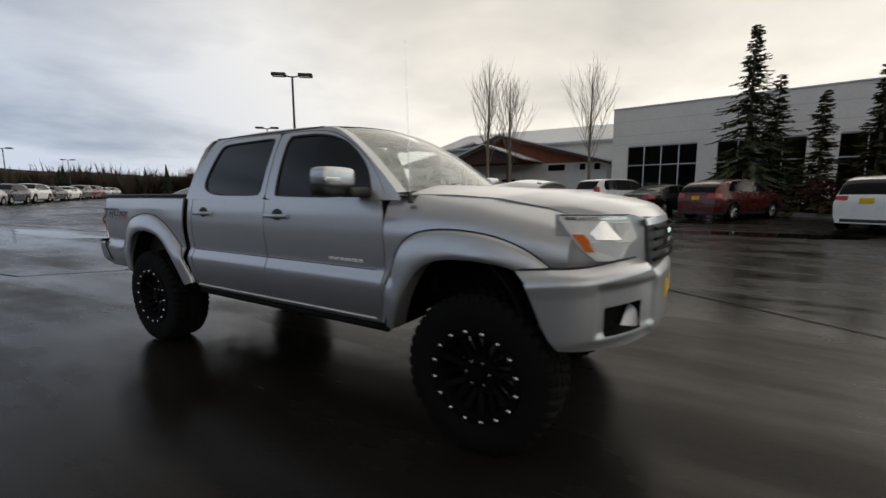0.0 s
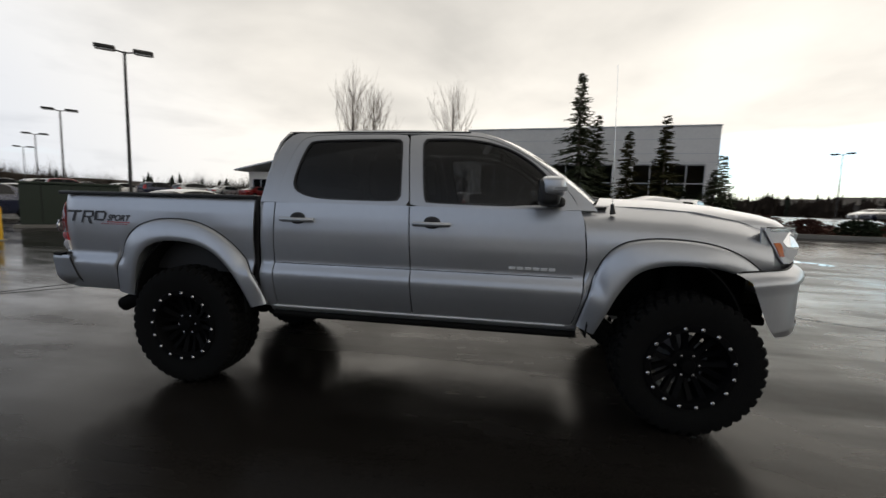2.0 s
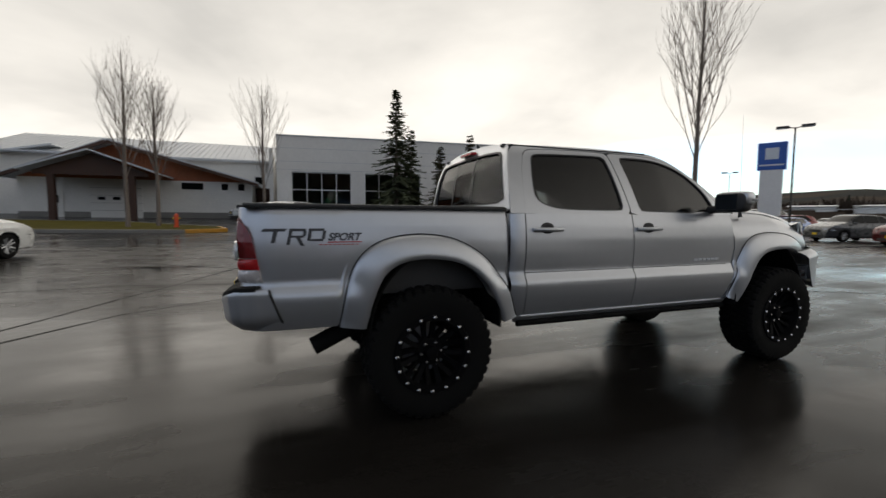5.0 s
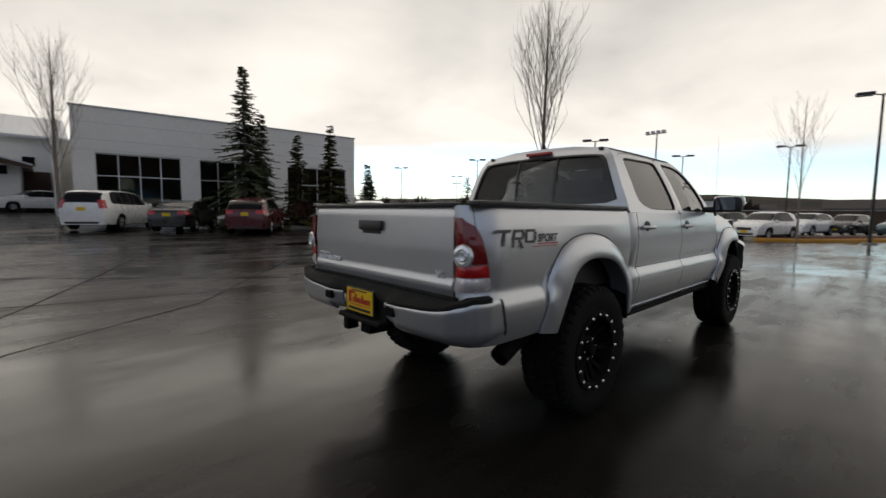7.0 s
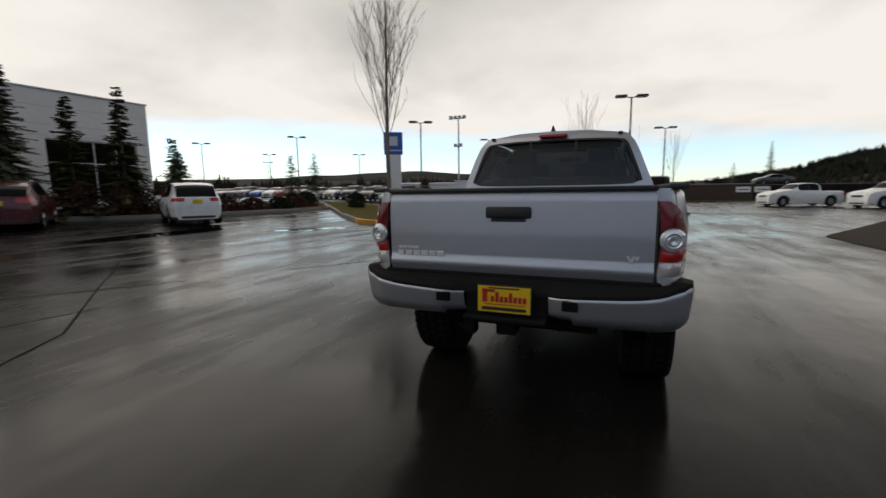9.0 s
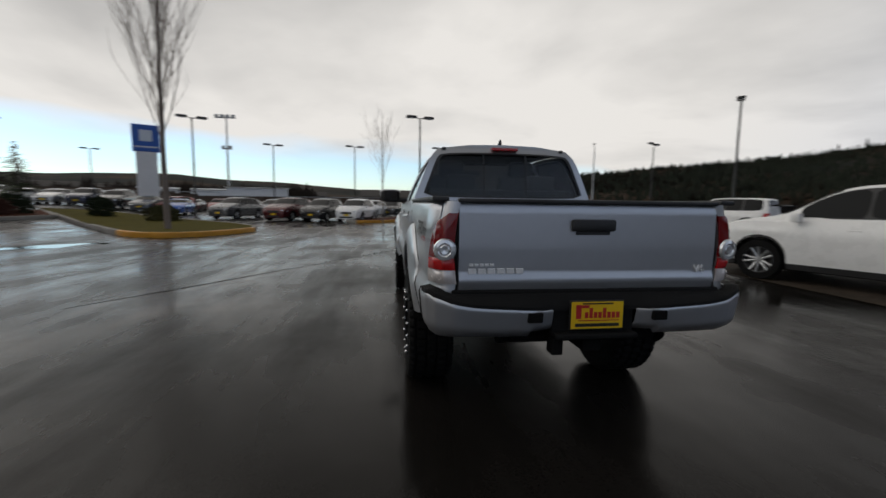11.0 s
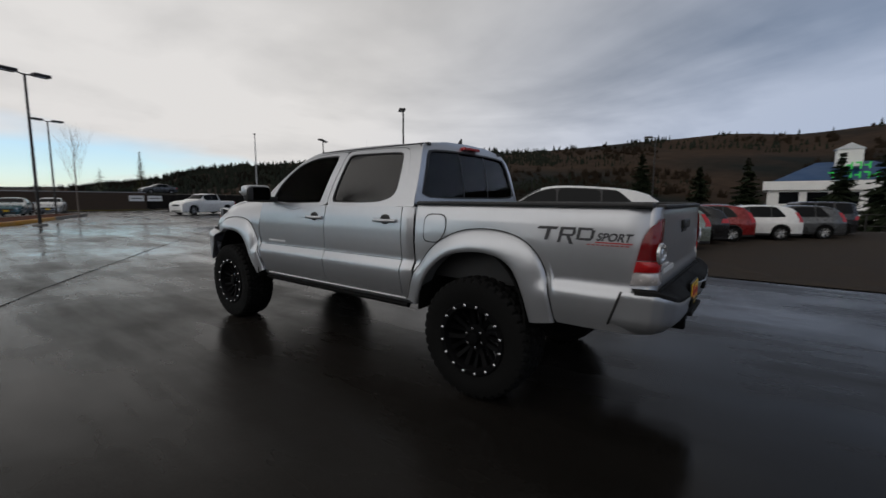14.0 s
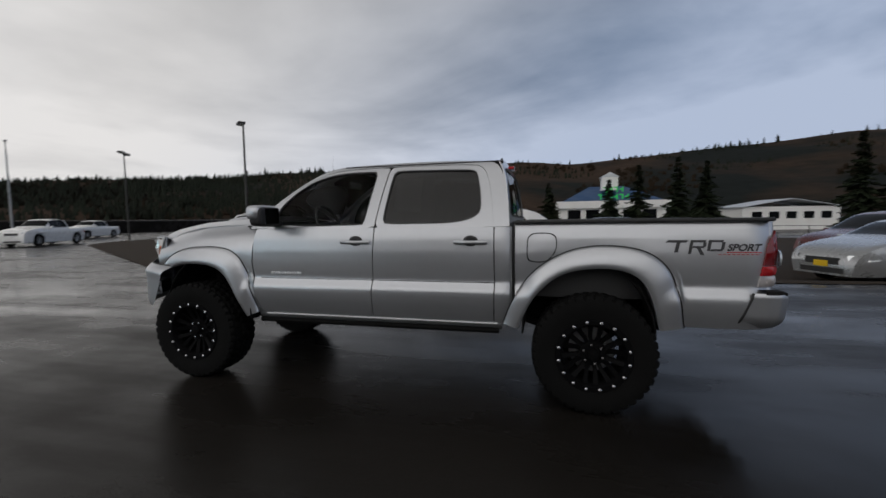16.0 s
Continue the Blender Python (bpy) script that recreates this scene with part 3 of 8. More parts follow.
def build_side(s):
    inn = (0, -s * 5, 1.0)
    # doors
    for name, lo, hi, win, cw, zf in (("front_door", lambda z: split_x(z) + 0.004, lambda z: front_edge(z) - 0.004, FRONT_WIN, (0.36, 1.50), 0.615),
                                      ("rear_door", lambda z: rear_edge(z) + 0.004, lambda z: split_x(z) - 0.004, REAR_WIN, (-0.47, 1.53), 0.615)):
        bm = sheet(22, 30, lambda u, v: (lo(zf + v * (BELT - zf)) + u * (hi(zf + v * (BELT - zf)) - lo(zf + v * (BELT - zf))), s * side_y(0, zf + v * (BELT - zf)), zf + v * (BELT - zf)), inn, 0.012)
        door = part(name, bm, PAINT, truck, smooth=True)
        # shade of the crease above the moulding, drawn as a dark strip
        part("crease_shade", strip_bar([(lo(0.903) + (hi(0.903) - lo(0.903) - (0.06 if name == "front_door" else 0)) * k / 8, s * (side_y(0, 0.903) + 0.0005), 0.903) for k in range(9)], 0.0045, 6), DECAL, door, "dark strip for the shade in the crease above the side moulding")
        outline = door_outline(name == "front_door")
        wo = round_poly(win, 2)
        big = [(cw[0] + (x - cw[0]) * 1.03, cw[1] + (z - cw[1]) * 1.045) for x, z in wo]
        part("window_frame", ring(big, outline, cw, upper_of(s), inside=inn, thick=0.012), PAINT, door, smooth=True)
        part("window_seal", ring(wo, big, cw, upper_of(s, -0.004), rows=1, inside=inn, thick=0.02), BLACK, door, "black rubber window seal", smooth=True)
        part("window", pane(wo, cw, upper_of(s, -0.014), inside=inn), FRONTTINT if name == "front_door" and s > 0 else TINT, door, "tinted side window glass", smooth=True)
        # pull handle with its cup; the cup's shade is a black disc
        hx = 0.105 if name == "front_door" else -0.785
        hz = 1.193
        y0 = side_y(hx, hz)
        part("handle_cup", lathe([(0.001, 0.003), (0.030, 0.004), (0.040, 0.0), (0.042, -0.006)], 28, "y", centre=(0, 0, 0)), BLACK, door, "black disc for the shade in the handle recess").matrix_local = Matrix.Translation((hx, s * (y0 + 0.001), hz + 0.006)) @ Matrix.Diagonal((1.35, s, 1.0, 1))
        hb = strip_bar([(hx - 0.115 + 0.23 * a / 10, s * (y0 + 0.010 + 0.028 * math.sin(math.pi * a / 10)), hz) for a in range(11)], 0.014, 12)
        part("handle", hb, PAINT, door, "painted pull handle", smooth=True)
        if name == "front_door":
            # raised emblem on the door: a row of small bright bars
            for k in range(6):
                part("emblem_bar", box(0.585 + k * 0.047, 0.622 + k * 0.047, s * 0.824, s * 0.835, 0.938, 0.955, 0.002), EMBLEM, door, "bright emblem bar")
    # A-pillar, roof rail and C-pillar in one pressing
    ct, dt = smooth_rows(CAB_TOP, passes=2), smooth_rows([(x, z + 0.005) for x, z in DOOR_TOP], passes=2)
    part("cab_side", ring(dt, ct, (0, 1.30), upper_of(s), 96, 4, (0.002, math.pi - 0.002), False, inn, 0.012), PAINT, truck, smooth=True)
    part("cab_corner", sheet(6, 30, lambda u, v: (-1.06 + u * (rear_edge(0.6 + v * 0.7) - 0.004 + 1.06), s * (side_y(0, 0.6 + v * 0.7) - 0.02 * (1 - u) ** 3), 0.6 + v * 0.7), inn, 0.012), PAINT, truck, smooth=True)
    part("window_channel", box(-1.0, 0.97, s * 0.70, s * 0.765, 1.22, 1.30), BLACK, truck)
    # sill
    part("sill", sheet(30, 6, lambda u, v: (-1.0 + 2.0 * u, s * (0.755 + 0.045 * math.sin(v * math.pi / 2)), 0.555 + 0.055 * v), inn, 0.02), PAINT, truck, smooth=True)
    # highlight along the sill lip, put in as a pale strip
    part("sill_highlight", strip_bar([(-0.97 + 1.9 * k / 10, s * 0.802, 0.607) for k in range(11)], 0.006, 8), EMBLEM, truck, "pale strip for the highlight along the sill lip", smooth=True)
    part("sill_rail", strip_bar([(-0.98, s * 0.775, 0.55), (1.0, s * 0.775, 0.55)], 0.022), UNDER, truck)

    # front wing
    def wing(u, v):
        z = 0.62 + 0.7 * v
        for _ in range(4):
            x = front_edge(min(z, 1.30)) + 0.004 + u * (2.03 - front_edge(min(z, 1.30)))
            top = lerp_rows([(0.98, 1.335), (1.2, 1.333), (1.6, 1.312), (1.9, 1.262), (2.03, 1.225)], x)
            low = arch_floor(x, FRONT_OUT, 0.62)
            if x > 1.9:
                low = max(0.97, low)
            z = low + (top - low) * v
        k = max(0.0, 1 - (top - z) / 0.25)
        return (x, s * (side_y(x, min(z, 1.16)) - 0.172 * k ** 3.0), z)

    part("front_wing", sheet(46, 24, wing, inn, 0.01), PAINT, truck, smooth=True)

    # wheel-arch flares: they swell from the body to a turned-in lip
    def flare(name, out_rows, in_rows, lip0):
        o, i = along(out_rows, 48), along(in_rows, 48)

        def f(u, v):
            k = u * 48
            a, b = o[int(round(k))], i[int(round(k))]
            end = min(1.0, min(u, 1 - u) / 0.22)
            lip = lip0 - 0.040 * (1 - end) ** 1.5
            if v <= 0.8:
                w = v / 0.8
                x, z = a[0] + (b[0] - a[0]) * w, a[1] + (b[1] - a[1]) * w
                y0 = side_y(a[0], max(a[1], 0.66)) + 0.004
                y = y0 + (lip - y0) * (1 - (1 - w) ** 1.9) + (0.007 * min(1.0, w * 8) if w > 0 else -0.01) - 0.010 * max(0.0, (w - 0.82) / 0.18) ** 2
            else:
                w = (v - 0.8) / 0.2
                x, z, y = b[0], b[1] + 0.012 * w, lip - 0.003 - 0.12 * w
            return (x, s * y, z)

        fl = part(name, sheet(48, 15, f, inn), PAINT, truck, smooth=True)
        part("flare_seal", strip_bar([(x, s * (side_y(x, max(z, 0.66)) + 0.002), z) for x, z in o], 0.0035, 6), INK, fl, "thin black rubber seal")

    flare("rear_flare", REAR_OUT, REAR_IN, 0.890)
    flare("front_flare", FRONT_OUT, FRONT_IN, 0.892)

    # dark wheel wells
    for cx in (-WB, WB):
        part("wheel_well", sheet(20, 2, lambda u, v: (cx + (0.045 if cx < 0 else -0.15) + 0.42 * math.cos(math.pi * u), s * (0.44 + 0.42 * v), 0.56 + 0.50 * math.sin(math.pi * u)), (cx, 0, 3), 0.01), UNDER, truck, "black wheel-well liner", smooth=True)
        part("well_wall", box(cx - 0.5, cx + 0.46, s * 0.40, s * 0.43, 0.60, 1.12), UNDER, truck)

    # load bed side, with the rounded rear corner
    def bed(u, v):
        x = -1.100 - u * 1.540
        low = arch_floor(x, REAR_OUT, 0.645)
        if x > -1.03:
            low = 0.66
        z = low + (1.325 - low) * v
        k = max(0.0, (-2.50 - x) / 0.14)
        y = side_y(x, z) - 0.05 * k * k - (0.02 * max(0.0, 1 - (1.325 - z) / 0.03) ** 2)
        return (x, s * y, z)

    bedside = part("bed_side", sheet(64, 26, bed, inn, 0.012), PAINT, truck, smooth=True)
    part("rear_corner", sheet(8, 20, lambda u, v: (-2.638 - 0.05 * math.sin(u * math.pi / 2), s * (side_y(-2.3, 0.66 + v * 0.66) - 0.055 - 0.075 * (1 - math.cos(u * math.pi / 2))), 0.66 + v * 0.66), (0, 0, 1), 0.012), PAINT, truck, smooth=True)
    part("bed_rail_cap", box(-2.66, -1.10, s * 0.73, s * 0.815, 1.318, 1.343, 0.008), BLACK, truck, "black plastic rail cap on the bed side", smooth=True)
    part("bed_inner_wall", box(-2.64, -1.09, s * 0.70, s * 0.73, 0.82, 1.32), BLACK, truck)
    if s > 0:
        fo = round_poly([(-1.19, 1.25), (-1.37, 1.25), (-1.375, 1.14), (-1.31, 1.06), (-1.20, 1.065), (-1.185, 1.10)], 2)
        part("fuel_flap", pane(fo, (-1.28, 1.16), lambda x, z: (x, s * (side_y(x, z) + 0.004), z), 48, 3, inn, 0.006), PAINT, bedside, "round-cornered fuel filler flap", smooth=True)
        part("flap_gap", ring(fo, [(-1.28 + (x + 1.28) * 1.085, 1.16 + (z - 1.16) * 1.085) for x, z in fo], (-1.28, 1.16), lambda x, z: (x, s * (side_y(x, z) + 0.0025), z), 48, 1, inside=inn), INK, bedside)
    # side decal: block shapes in dark film with a red underline
    def decal(x0, x1, z0, z1, material, slant=0.0):
        def f(u, v):
            x, z = x0 + (x1 - x0) * u + slant * (v - 0.5), z0 + (z1 - z0) * v
            return (x, s * (side_y(x, z) + 0.0035), z)
        part("decal_bar", sheet(4, 4, f, inn), material, bedside, "dark film decal" if material is DECAL else "red film decal")
    # on either side the big block reads first from left to right
    d = 1 if s < 0 else -1
    first = -2.565 if s < 0 else -2.055

    def bar(a, b, z0, z1, lean=0.0):
        decal(first + d * a, first + d * b, z0, z1, DECAL, d * lean)

    for a, b, z0, z1, lean in ((0.0, 0.118, 1.190, 1.206, 0.014), (0.048, 0.070, 1.128, 1.191, 0.016), (0.128, 0.146, 1.118, 1.206, 0.018), (0.146, 0.222, 1.191, 1.206, 0.004), (0.146, 0.212, 1.156, 1.168, 0.003), (0.206, 0.224, 1.165, 1.192, 0.004), (0.180, 0.202, 1.112, 1.158, -0.022),
                            (0.232, 0.250, 1.138, 1.206, 0.012), (0.250, 0.318, 1.192, 1.206, 0.004), (0.246, 0.312, 1.136, 1.149, 0.004), (0.308, 0.326, 1.147, 1.194, 0.010)):
        bar(a, b, z0, z1, lean)
    word = text_mesh("sport_word", "SPORT", 0.058)
    for v in word.vertices:
        a, h = 0.336 + v.co.x * 1.02 + 0.32 * v.co.y, v.co.y
        v.co = (first + d * a, s * (side_y(first + d * a, 1.145 + h) + 0.0036), 1.140 + h)
    word.materials.append(DECAL)
    tagged(new("decal_word", word), "dark slanted lettering film").parent = bedside
    decal(first + d * 0.335, first + d * 0.525, 1.127, 1.133, INKRED)
    for k in range(9):
        decal(first + d * (0.29 + k * 0.025), first + d * (0.307 + k * 0.025), 1.114, 1.119, INKRED)

    # tail lamp wrapped round the corner: red, clear, red, clear
    def corner(a, z, out):
        """a from 0 at the tailgate's edge to 1 on the bed side."""
        if a < 0.5:
            w = a / 0.5
            p = (-2.690 + 0.012 * w - out, side_y(-2.3, z) - 0.13 + 0.085 * w)
            if w > 0.6:
                k = (w - 0.6) / 0.4
                p = (p[0] + 0.022 * k * k, p[1] - 0.006 * k)
        else:
            w = (a - 0.5) / 0.5
            p = (-2.656 + 0.125 * w - out * (1 - w), side_y(-2.3, z) - 0.051 + 0.048 * min(1, w * 1.3) + out)
        return (p[0], s * p[1], z)

    lamp = None
    for name, z0, z1, mt, lb in (("lens_top", 1.046, 1.262, RED, "deep red lens"), ("lens_brake", 0.984, 1.042, BRAKERED, "bright red brake lens"), ("lens_base", 0.915, 0.980, SMOKY, "smoky clear lower lens")):
        def f(u, v):
            z = z0 + (z1 - z0) * v
            reach = float(np.interp(z, [0.915, 1.16, 1.225, 1.262], [0.84, 0.66, 0.54, 0.28]))
            bulge = 0.006 + 0.008 * math.sin(v * math.pi) * math.sin(u * math.pi)
            return corner(u * reach, z, bulge)
        bm = sheet(16, 16, f, (-2.3, s * 0.4, 1.08), 0.012)
        ob = part(name if lamp else "tail_lamp", bm, mt, lamp or truck, lb if lamp else "tail lamp with red and clear lenses", smooth=True)
        lamp = lamp or ob
    # clear round reversing lens with its ring, set in the red
    for rr, nm, mt in (([(0.0, 0.004), (0.020, 0.007), (0.026, 0.003)], "reflector", CLEAR), ([(0.027, 0.002), (0.034, 0.009), (0.050, 0.006), (0.056, -0.006)], "lens_clear", CLEAR)):
        part(nm, lathe(rr, 28, "x"), mt, lamp, "clear round reversing lens" if nm == "lens_clear" else "", smooth=True).matrix_local = pose(-2.703, s * 0.757, 1.085, 0, 0, -s * 10) @ Matrix.Diagonal((-1, 1, 1, 1))

    # door mirror: body-colour cap on a black housing
    def shell(cx, cy, cz, rx, ry, rz, e):
        def f(u, v):
            a, b = 2 * math.pi * u, math.pi * (v - 0.5)
            pw = lambda q: math.copysign(abs(q) ** e, q)
            return (cx + rx * pw(math.cos(b)) * pw(math.cos(a)), s * (cy + ry * pw(math.cos(b)) * pw(math.sin(a))), cz + rz * pw(math.sin(b)))
        return sheet(28, 14, f, (cx, s * cy, cz))
    mr = part("door_mirror", shell(0.785, 0.978, 1.397, 0.060, 0.122, 0.076, 0.45), BLACK, truck, "black door mirror with silver cap", smooth=True)
    part("mirror_cap", shell(0.803, 0.981, 1.426, 0.064, 0.127, 0.056, 0.45), PAINT, mr, "silver painted mirror cap", smooth=True)
    part("mirror_glass", box(0.724, 0.730, s * 0.885, s * 1.05, 1.34, 1.462, 0.002), MIRROR, mr, "dark mirror glass")
    part("turn_signal", box(0.80, 0.872, s * 1.00, s * 1.108, 1.402, 1.424, 0.004), CLEAR, mr, "clear turn signal strip")
    part("mirror_foot", box(0.775, 0.885, s * 0.76, s * 0.93, 1.318, 1.375, 0.02), BLACK, mr)

    # headlamp: clear wrap-round lens with an amber corner
    PL = [(1.985, 0.772), (2.06, 0.742), (2.15, 0.683), (2.23, 0.603), (2.285, 0.515), (2.312, 0.455)]

    def plan(a, out):
        k = a * (len(PL) - 1)
        i = min(int(k), len(PL) - 2)
        w = k - i
        x, y = PL[i][0] + (PL[i + 1][0] - PL[i][0]) * w, PL[i][1] + (PL[i + 1][1] - PL[i][1]) * w
        return x + out * 0.7, y + out * 0.7

    def lamp_l(z):
        return float(np.interp(z, [1.03, 1.08, 1.15, 1.225, 1.236], [0.37, 0.25, 0.13, 0.0, 0.02]))

    def lamp_r(z):
        return float(np.interp(z, [1.03, 1.10, 1.125, 1.236], [0.60, 0.68, 0.79, 0.67]))

    def hl(z0, z1, u0, u1, out, name, mt, par, lb, tilt=0.0, slant=0.0, thick=0.006):
        """A piece of the lamp between two heights and two shares of its width; tilt leans its face."""
        def f(u, v):
            z = z0 + (z1 - z0) * v
            w = u0 + (u1 - u0) * u
            a = lamp_l(z) + (lamp_r(z) - lamp_l(z)) * w
            x, y = plan(a, out + tilt * (v - 0.5) + slant * (u - 0.5) + 0.004 * math.sin(math.pi * w))
            return (x - 0.06 * max(0, z - 1.12), s * y, z)
        return part(name, sheet(18, 12, f, (1.6, 0, 1.1), thick), mt, par, lb, smooth=True)

    hp = hl(1.030, 1.236, 0.0, 1.0, 0.000, "headlamp", LAMPBOWL, truck, "clear angular headlamp with amber corner lens")
    hl(1.072, 1.152, 0.03, 0.20, 0.005, "amber_lens", AMBER, hp, "amber corner lens")
    hl(1.036, 1.118, 0.22, 0.86, 0.006, "lower_reflector", LAMPBOWL, hp, "bright lower reflector", 0.022, 0.012)
    hl(1.128, 1.212, 0.30, 0.62, 0.006, "outer_reflector", CHROME, hp, "bright main reflector", -0.026, 0.020)
    hl(1.132, 1.205, 0.66, 0.93, 0.005, "inner_reflector", LAMPBOWL, hp, "bright inner reflector", 0.030, -0.020)
    hl(1.216, 1.231, 0.10, 0.95, 0.004, "upper_strip", STEEL, hp, "")
    part("lamp_gap", strip_bar([(lambda q: (q[0] + 0.004 - 0.06 * 0.118, s * (q[1] + 0.002), 1.238))(plan(lamp_l(1.236) + (lamp_r(1.236) - lamp_l(1.236)) * k / 12, 0.0)) for k in range(13)], 0.003, 6), INK, hp, "thin dark seam over the lamp")

    # painted panel round the lamp, and the brow that closes it to the bonnet
    def nose(u, v):
        x, y = plan(u, -0.012)
        z = 0.955 + v * (1.237 - 0.022 * max(0, u - 0.75) / 0.25 - 0.955)
        return (x - 0.004 - 0.06 * max(0, z - 1.12), s * y, z)

    def brow(u, v):
        a = nose(u, 1.0)
        edge = side_y(2.035, 1.16) - 0.168
        w = min(0.999, abs(a[1]) / edge)
        q = hood(1.0, (w + 1) / 2)
        b = (q[0] - 0.002, q[1], q[2] - 0.004)
        return (a[0] + (b[0] - a[0]) * v ** 1.3, s * (abs(a[1]) + (b[1] - abs(a[1])) * v), a[2] + (b[2] - a[2]) * v ** 0.7)

    part("lamp_surround", sheet(24, 8, nose, (1.6, 0, 1.1), 0.008), PAINT, truck, smooth=True)
    part("lamp_brow", sheet(24, 6, brow, (1.6, 0, 1.0), 0.006), PAINT, truck, smooth=True)
    # radio mast on the right wing
    if s < 0:
        part("aerial_base", tube((1.17, s * 0.775, 1.285), (1.165, s * 0.772, 1.345), 0.018, 0.009, 12), BLACK, truck, "black rubber aerial base", smooth=True)
        part("aerial_mast", tube((1.166, s * 0.772, 1.34), (1.145, s * 0.772, 2.13), 0.0022, 0.0012, 6), STEEL, truck, "thin radio mast")


for side in (-1, 1):
    build_side(side)


# roof, windscreen, back of the cab
CT = smooth_rows(CAB_TOP, passes=2)
ROOF = [p for p in CT if -0.945 <= p[0] <= 0.33]
SCREEN = [p for p in CT if p[0] >= 0.33 and p[1] >= 1.335]
BACK = [p for p in CT if p[0] <= -0.94]


def on(rows, u):
    k = u * (len(rows) - 1)
    i = min(int(k), len(rows) - 2)
    return rows[i][0] + (rows[i + 1][0] - rows[i][0]) * (k - i), rows[i][1] + (rows[i + 1][1] - rows[i][1]) * (k - i)


def across(rows, bulge_x, bulge_z, u, v, edge=0.0):
    x, z = on(rows, u)
    w = 2 * v - 1
    b = 1 - w * w
    return (x + bulge_x(u) * b, w * (up_y(x, z) - edge), z + bulge_z(u) * b)


part("roof", sheet(40, 28, lambda u, v: across(ROOF, lambda a: -0.03 + 0.11 * a, lambda a: 0.030 + 0.020 * math.sin(a * math.pi), u, v), (0, 0, 1.2), 0.012), PAINT, truck, smooth=True)
for s in (-1, 1):
    part("roof_ditch", strip_bar([(x, s * (up_y(x, z) - 0.03), z + 0.002) for x, z in ROOF[::2]], 0.003, 6), BLACK, truck, "black roof seam strip")
part("windscreen", sheet(24, 24, lambda u, v: across(SCREEN, lambda a: 0.08 + 0.05 * a, lambda a: 0.03, u, v, 0.03), (0, 0, 1.2)), SHIELD, truck, "clear windscreen", smooth=True)
part("screen_edge", sheet(3, 24, lambda u, v: across(SCREEN, lambda a: 0.083, lambda a: 0.033, u * 0.05, v), (0, 0, 1.2), 0.006), INK, truck, smooth=True)
for s in (-1, 1):
    part("screen_pillar", sheet(24, 3, lambda u, v: across(SCREEN, lambda a: 0.082 + 0.05 * a, lambda a: 0.031, u, (0.0 + 0.04 * v) if s < 0 else (0.96 + 0.04 * v)), (0, 0, 1.2), 0.012), PAINT, truck, smooth=True)


def back_at(y, z, out=0.0):
    """The cab's back wall."""
    x = float(np.interp(z, [1.30, 1.45, 1.62, 1.73, 1.80, 1.86], [-1.06, -1.045, -1.02, -0.99, -0.945, -0.93]))
    return (x - 0.035 * (1 - (y / 0.8) ** 2) - out, y, z)


bwin = round_poly([(-0.715, 1.365), (0.715, 1.365), (0.700, 1.42), (0.592, 1.705), (0.555, 1.738), (0.3, 1.752), (-0.3, 1.752), (-0.555, 1.738), (-0.592, 1.705), (-0.700, 1.42)], 2)
bout = [(-0.80, 1.30), (0.80, 1.30), (0.755, 1.45), (0.69, 1.62), (0.645, 1.72), (0.585, 1.79), (0.3, 1.825), (0, 1.832), (-0.3, 1.825), (-0.585, 1.79), (-0.645, 1.72), (-0.69, 1.62), (-0.755, 1.45)]
part("cab_back", ring(bwin, bout, (0, 1.54), back_at, 96, 4, inside=(0, 0, 1.5), thick=0.012), PAINT, truck, smooth=True)
rw = part("rear_window", pane(bwin, (0, 1.54), lambda y, z: back_at(y, z, -0.012), 96, 4, (0, 0, 1.5)), BACKTINT, truck, "dark tinted sliding rear window", smooth=True)
part("window_seal", ring([(y * 0.975, 1.54 + (z - 1.54) * 0.95) for y, z in bwin], [(y * 1.012, 1.54 + (z - 1.54) * 1.02) for y, z in bwin], (0, 1.54), lambda y, z: back_at(y, z, 0.003), 96, 1, inside=(0, 0, 1.5)), BLACK, rw, smooth=True)
for y in (-0.19, 0.19):
    part("slider_bar", sheet(1, 8, lambda u, v: back_at(y - 0.008 + 0.016 * u, 1.37 + v * 0.37, -0.004), (0, 0, 1.5)), BLACK, rw)
part("cab_back_lower", box(-1.075, -1.055, -0.79, 0.79, 0.70, 1.30), PAINT, truck)
part("brake_lamp", box(-1.035, -0.985, -0.118, 0.118, 1.775, 1.800, 0.006), BRAKERED, truck, "red high brake lamp")
part("roof_fin", tube((-0.90, 0.015, 1.82), (-0.925, 0.015, 1.885), 0.028, 0.006, 8), BLACK, truck, "small black roof fin", smooth=True)
for s in (-1, 1):
    part("roof_clip", box(-0.99, -0.93, s * 0.535 - 0.018, s * 0.535 + 0.018, 1.776, 1.798, 0.004), BLACK, truck)


# bonnet with its scoop
part("bonnet", sheet(36, 36, hood, (1.6, 0, 0.8), 0.012), PAINT, truck, smooth=True)
scoop = part("bonnet_scoop", sheet(14, 20, lambda u, v: (1.36 + 0.36 * u + 0.02 * math.sin(math.pi * v), (v - 0.5) * 0.60, 1.383 - 0.008 * u + 0.052 * math.sin(math.pi * v) ** 0.35 * min(1, u * 1.9) ** 1.3 - 0.02 * u * u), (1.5, 0, 1.0), 0.01), PAINT, truck, "raised scoop on the bonnet", smooth=True)
part("scoop_mouth", box(1.69, 1.715, -0.24, 0.24, 1.372, 1.398), INK, scoop)
